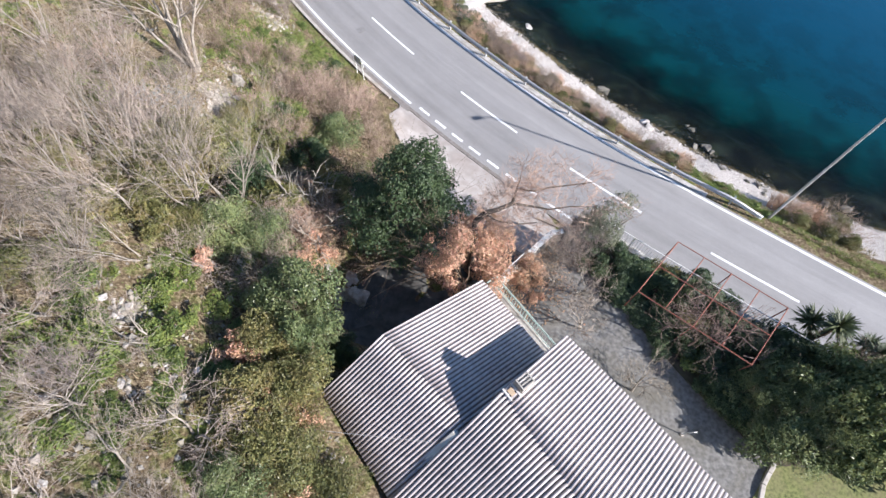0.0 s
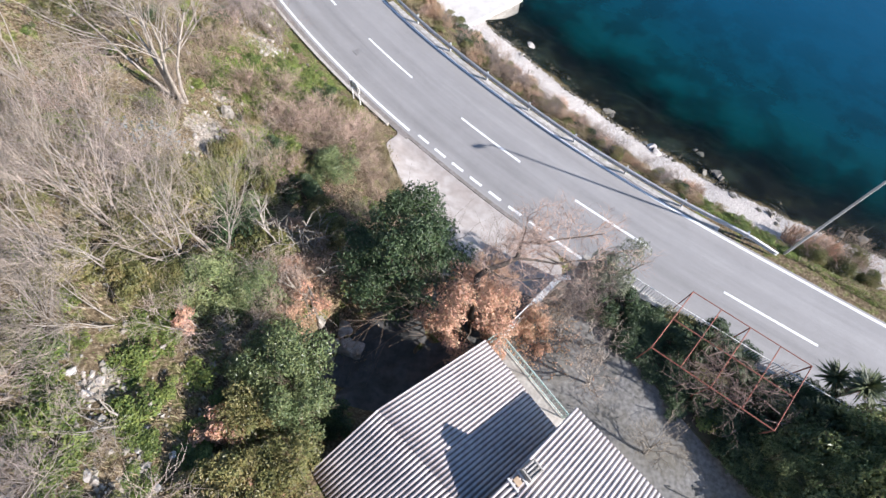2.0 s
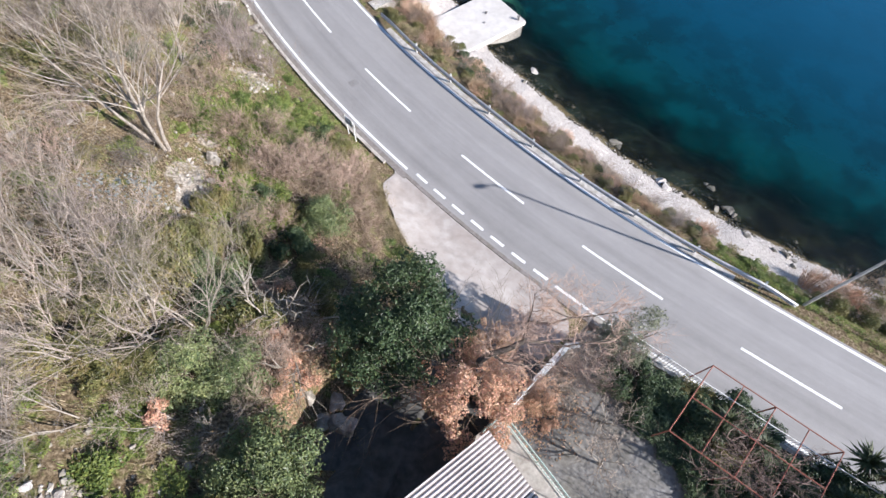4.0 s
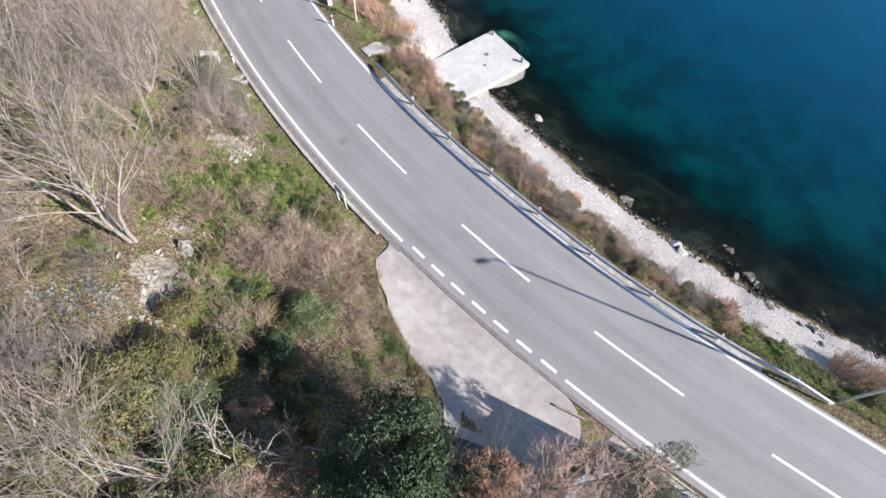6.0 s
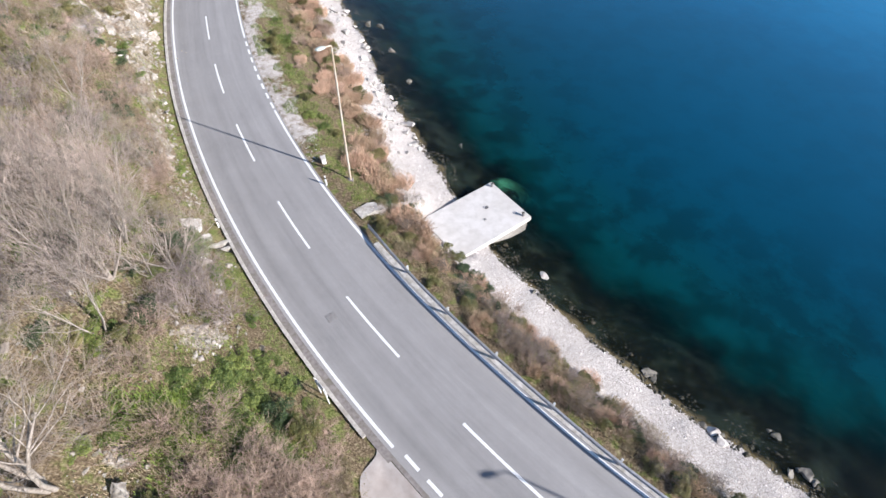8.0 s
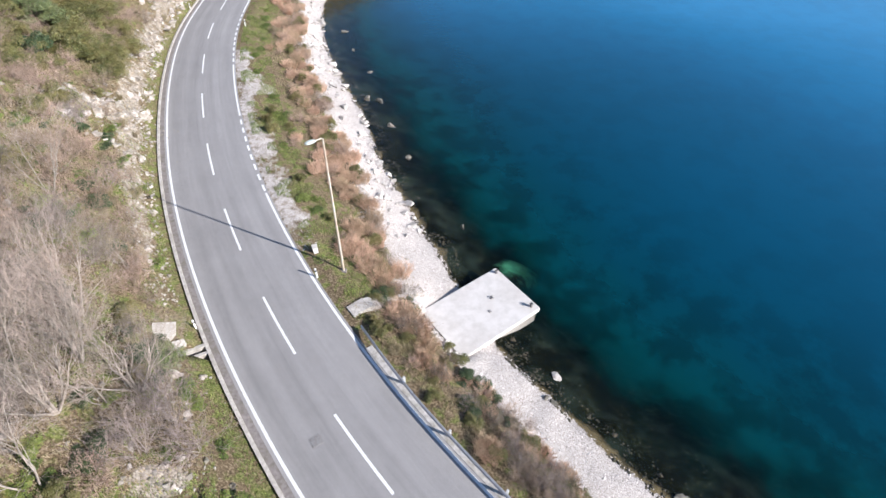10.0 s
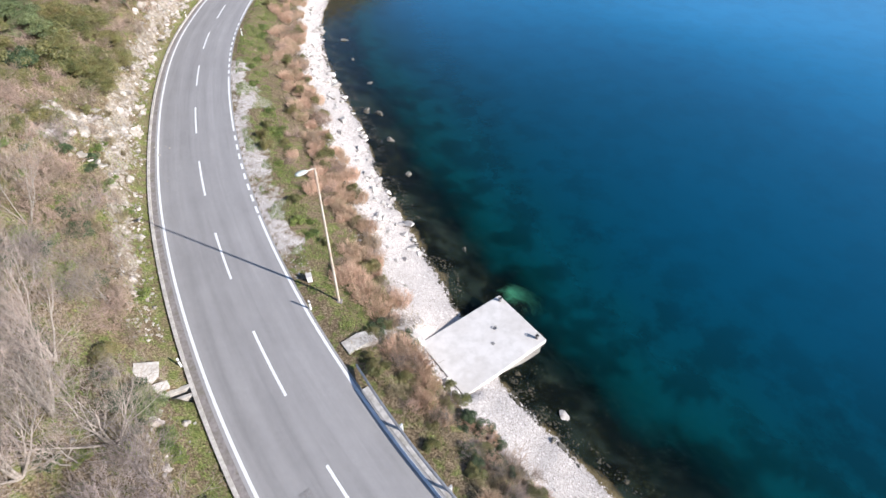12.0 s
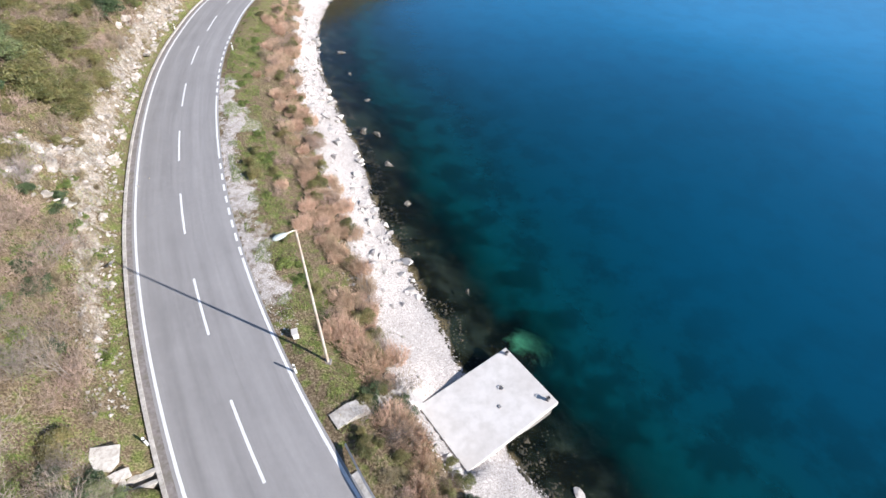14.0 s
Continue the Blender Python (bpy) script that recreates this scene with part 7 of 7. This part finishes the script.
def bank_growth():
    """Low scrub below the barrier, dry broom and grass farther along the bank."""
    rng = random.Random(31)
    g = "bank scrub"
    for _ in range(270):
        s = rng.uniform(3, 41)
        bank = float(np.interp(s, SHORE_S, BANK_Q))
        q = rng.uniform(4.65, bank + 0.1)
        x, y, _z = on_road(s, q)
        pick = rng.random()
        if s < 9:
            kind = "fresh%d" if pick < 0.7 else "straw%d"
        else:
            kind = "broom%d" if pick < 0.17 else "straw%d" if pick < 0.36 else "olive%d" if pick < 0.62 else "dark%d" if pick < 0.70 else "brush"
        if kind == "brush" and rng.random() < 0.6:
            put_tree("thicket%d" % rng.randrange(4), x, y, rng.uniform(0.35, 0.55), rng.uniform(0, 360), group=g, category="shrub")
        elif kind == "brush":
            put_tree("brush%d" % rng.randrange(3), x, y, rng.uniform(0.45, 0.75), rng.uniform(0, 360), group=g, category="shrub")
        else:
            put_bush(kind % rng.randrange(3), x, y, rng.uniform(0.42, 0.75) * (0.7 if kind[0] in "od" else 0.75 if s < 9 else 1), rng.uniform(0, 360), g, category="shrub", tall=0.8)
    for i in range(250):
        s = rng.uniform(41, 114)
        bank = float(np.interp(s, SHORE_S, BANK_Q))
        q = bank + 0.4 - abs(rng.gauss(0, 1.7))
        if q < 6.0:
            continue
        x, y, _z = on_road(s, q)
        if math.hypot(x + 1.9, y - 42.2) < 1.0 or math.hypot(x + 3.2, y - 41.3) < 0.8:
            continue
        if i % 5 == 2:
            put_tree("brush%d" % rng.randrange(3), x, y, rng.uniform(0.5, 0.85), rng.uniform(0, 360), group=g, category="shrub")
        elif i % 6 == 4:
            put_bush("olive%d" % rng.randrange(3), x, y, rng.uniform(0.4, 0.7), rng.uniform(0, 360), g, category="shrub")
        else:
            put_bush("broom%d" % rng.randrange(3), x, y, rng.uniform(0.4, 0.95), rng.uniform(0, 360), "dry broom", category="shrub")
    for _ in range(34):
        s = rng.uniform(42, 108)
        x, y, _z = on_road(s, rng.uniform(5.6, 7.6))
        put_bush(("olive%d" if rng.random() < 0.4 else "fresh%d") % rng.randrange(3), x, y, rng.uniform(0.35, 0.7), rng.uniform(0, 360), g, category="shrub")
    for x, y, sc in ((23.0, 17.4, 1.0), (24.6, 16.6, 1.1), (17.2, 20.9, 0.7), (-2.4, 45.0, 0.9), (-1.6, 39.6, 1.15), (-2.2, 40.2, 1.0), (-1.0, 38.9, 1.0), (-0.5, 37.6, 0.8), (-0.7, 36.4, 0.75), (0.3, 35.7, 0.7), (-5.4, 45.7, 1.1), (-4.4, 44.5, 1.1), (-4.9, 45.0, 1.0)):
        put_bush("broom%d" % rng.randrange(3), x, y, sc, 40 * x, "dry broom", category="shrub")
    for x, y, sc in ((22.5, 15.6, 1.0), (24.2, 14.9, 1.0), (25.8, 14.2, 1.0), (26.3, 16.2, 1.2)):
        put_bush("olive%d" % rng.randrange(3), x, y, sc * 0.7, 0, g, category="shrub")
        put_tree("brush%d" % rng.randrange(3), x + 0.5, y + 0.6, sc, 0, group="brown shrubs", category="shrub")


bank_growth()


def blades(name, label, mat, spots, height, seed, width=0.018):
    """Short curved blades of grass standing at the places given."""
    rng = np.random.RandomState(seed)
    P = np.asarray(spots, float)
    n = len(P)
    a = rng.uniform(0, 6.283, n)
    h = height * rng.uniform(0.5, 1.4, n)
    lean = rng.uniform(0.2, 0.9, n) * h
    w = np.stack([-np.sin(a), np.cos(a), np.zeros(n)], axis=1) * width
    tip = P + np.stack([np.cos(a) * lean, np.sin(a) * lean, h], axis=1)
    mid = P + np.stack([np.cos(a) * lean * 0.35, np.sin(a) * lean * 0.35, h * 0.6], axis=1)
    v = np.stack([P - w, P + w, mid - w * 0.8, mid + w * 0.8, tip], axis=1).reshape(-1, 3)
    k = np.arange(n)[:, None] * 5
    quads, tris = (k + np.array([[0, 1, 3, 2]])).tolist(), (k + np.array([[2, 3, 4]])).tolist()
    stuff(name, mesh_of(name, v, quads + tris, mat), label, "grass")


def all_grass():
    rng = np.random.RandomState(8)

    def spread(n, s0, s1, q0, q1, clump=1.0, seed=0):
        s, q = rng.uniform(s0, s1, n), rng.uniform(q0, q1, n)
        P = np.array([on_road(a, b) for a, b in zip(s, q)])
        keep = soft_noise(P[:, 0], P[:, 1], clump, 40 + seed) + 0.5 * soft_noise(P[:, 0], P[:, 1], clump * 0.4, 41 + seed) > 0.0
        P = P[keep]
        loc = (P[:, 0] - HOUSE[0][3], P[:, 1] - HOUSE[1][3])
        u, v = loc[0] * 0.799 + loc[1] * 0.601, -(loc[0] * -0.601 + loc[1] * 0.799)
        s2, q2 = station(P[:, 0], P[:, 1])
        P = P[~((q2 < 0) & (s2 < 25.5) & (P[:, 0] > -2.8)) & ~((u > -3.4) & (v > -1) & (q2 < 0) & (s2 < 20))]
        P[:, 2] = ground_height(P[:, 0], P[:, 1]) - 0.01
        return P

    blades("dry_grass", "dry straw-coloured grass over the hillside", DRY_GRASS, np.vstack([spread(110000, 13, 60, -27, -5, 1.7), spread(60000, 56, 104, -15, -5, 1.3), spread(22000, -4, 41, 4.4, 8, 1.2), spread(12000, 40, 108, 5.5, 10, 1.2)]), 0.20, 1, 0.014)
    blades("green_grass", "green winter grass on slope and verge", GRASS, np.vstack([spread(36000, 13, 58, -27, -4.9, 1.5, 3), spread(52000, 38, 108, 4.0, 7.4, 1.3, 5), spread(14000, -6, 10, 4.2, 7, 0.8, 7), spread(16000, 27, 106, -5.0, -4.1, 5, 9),
                                                                                  spread(9000, 27, 35, -11, -6, 6, 4), spread(34000, 40, 66, -14, -5, 1.5, 8)]), 0.13, 2, 0.014)
    lush = np.array([(x + rng.normal() * a, y + rng.normal() * b, 0) for x, y, a, b, n in ((-10.9, 24.3, 0.75, 0.5, 5000), (-9.5, 24.9, 0.7, 0.5, 4000), (-9.9, 19.4, 0.5, 1.1, 4500), (-11.2, 23.3, 0.5, 0.4, 1500), (-7.8, 18.3, 0.5, 0.6, 1800)) for _ in range(n)])
    lush[:, 2] = ground_height(lush[:, 0], lush[:, 1]) - 0.01
    blades("lush_grass", "tall bright-green grass in the hollow", LUSH, lush, 0.22, 12, 0.02)


all_grass()


# ---------------------------------------------------------------- yard things
def pergola():
    """A welded steel frame for a vine: posts, edge beams and cross bars, the vine lying over half of it."""
    A, B, D = Vector((11.05, 10.5, 5.72)), Vector((8.75, 8.05, 5.72)), Vector((15.1, 7.3, 5.72))
    o = Vector((A.x, A.y, YARD))
    p = thing("pergola", Matrix.Translation(o), "rusty red steel pergola frame over the garden bed", "pergola")
    u, v = D - A, B - A

    def bar(name, a, b, r=0.027):
        part(name, tube_mesh(name, [(*(a - o), *(b - o), r, r)], 4, RUST_RED, False), p)

    for t in (0, 0.5, 1):
        bar("beam", A + v * t, A + v * t + u)
    for t in (0, 0.25, 0.5, 0.75, 1):
        bar("cross_bar", A + u * t, A + u * t + v, 0.022)
    for i, t in ((0, 0), (0, 1), (0.5, 0), (0.5, 1), (1, 0), (1, 1)):
        foot = A + u * i + v * t
        bar("post", Vector((foot.x, foot.y, YARD - 0.05)), foot, 0.03)
    rng = random.Random(9)
    stems = []
    for _ in range(26):
        out = []
        stems.append(out)
        t, w = rng.uniform(0.3, 1.0), rng.uniform(0.45, 1.05)
        s = A + u * t + v * w - o + Vector((0, 0, rng.uniform(-0.3, 0.1)))
        a = rng.uniform(0, 6.283)
        grow(rng, tuple(s), (math.cos(a), math.sin(a), 0.0), rng.uniform(0.8, 1.5), 0.026, 0, [6, 5], out, wander=0.35, rise=0.0, least=0.0065)
    for t in (0.35, 0.6, 0.85):
        out = []
        stems.append(out)
        s = A + u * t + v * 1.05 - o
        grow(rng, (s.x, s.y, -0.05), (0.1, 0.1, 1), 2.1, 0.06, 0, [3, 3], out, wander=0.2, rise=0.0)
    vine = thing("vine", Matrix.Translation(o), "bare woody vine sprawling over the pergola", "vine")
    for out in stems:
        part("stem", tube_mesh("stem", [row for _, row in out], 5, DARK_TWIG), vine)


def small_things():
    c = thing("overhead_cable", Matrix.Translation((0, 0, 0)), "thin cable slung from the slope to the house", "cable")
    a, b = Vector((-16, 3.0, 13.5)), Vector(house_spot(-0.7, 3.66, 8.45))
    pts = [tuple(a.lerp(b, t) - Vector((0, 0, 1.1 * 4 * t * (1 - t)))) for t in np.linspace(0, 1, 15)]
    part("wire", tube_mesh("wire", rod(pts, 0.006), 4, STEEL), c)
    pole = thing("cable_pole", pose(-16, 3.0, ground_z(-16, 3.0)), "weathered wooden pole carrying the cable", "pole")
    part("shaft", tube_mesh("shaft", [(0, 0, -0.3, 0, 0, 13.6 - ground_z(-16, 3.0), 0.09, 0.07)], 8, WOOD), pole)
    k = thing("yard_kerb", pose(13.4, 0.72, YARD), "curved pale concrete kerb at the yard's edge", "kerb")
    bend = [(-0.55, -0.75), (-0.28, -0.22), (0.1, 0.22), (0.42, 0.55)]
    for (x0, y0), (x1, y1) in zip(bend, bend[1:]):
        long, turn = math.hypot(x1 - x0, y1 - y0), math.degrees(math.atan2(y1 - y0, x1 - x0))
        part("kerb_stone", box_mesh("kerb_stone", CONCRETE, 0.006, long - 0.006, -0.09, 0.09, -0.05, 0.17, 0.025), k, at=pose(x0, y0, 0, 0, 0, turn))
    t = thing("water_tap", pose(10.3, 2.4, YARD), "bent galvanised standpipe in the yard", "standpipe")
    part("pipe", tube_mesh("pipe", rod([(0, 0, 0), (0, 0, 0.7), (0.12, 0, 0.82), (0.26, 0, 0.78)], 0.025), 8, STEEL), t)
    part("foot", box_mesh("foot", CONCRETE, -0.07, 0.07, -0.07, 0.07, 0, 0.06, 0.02), t)
    for x, y, r in ((9.9, 6.9, 0.25), (10.2, 6.6, 0.18), (9.6, 7.2, 0.2)):
        put_stone(x, y, r, int(x * 90), False, "white stone edging the garden bed", "bed stones", YARD, "stone")
    b = thing("timber_bar", pose(6.6, 14.75, 0.1, 0, 0, -26), "dark timber bar lying at the mouth of the drive", "timber")
    part("bar", box_mesh("bar", WOOD, -0.75, 0.75, -0.06, 0.06, 0, 0.09, 0.01), b)
    w = thing("plank", pose(-17.2, 25.6, ground_z(-17.2, 25.6) + 0.15, 5, 14, 20), "grey weathered plank lying among the shrubs", "plank")
    part("board", box_mesh("board", WOOD, -0.9, 0.9, -0.22, 0.22, 0, 0.06, 0.01), w)
    # a spill of pale rubbish on the slope
    rng = np.random.RandomState(3)
    v, f = [], []
    for i in range(240):
        a, d = rng.uniform(0, 6.28), 1.7 * math.sqrt(rng.uniform())
        x, y = -13.7 + d * math.cos(a) * 0.9, 17.9 + d * math.sin(a) * 0.6
        z = ground_z(x, y) + rng.uniform(0.02, 0.14)
        r, k = rng.uniform(0.025, 0.085), len(v)
        n = rng.normal(size=(4, 3)) * r * 0.35
        v += [(x - r + n[0, 0], y - r * 0.6, z + n[0, 2]), (x + r, y - r * 0.6 + n[1, 1], z + n[1, 2]), (x + r * 0.8, y + r * 0.6, z + 0.03 + n[2, 2]), (x - r * 0.9, y + r * 0.6 + n[3, 1], z + n[3, 2])]
        f.append((k, k + 1, k + 2, k + 3))
    stuff("litter", mesh_of("litter", v, f, LITTER), "scattered pale plastic and paper rubbish on the slope", "litter")


pergola()
small_things()
fallen_leaves()
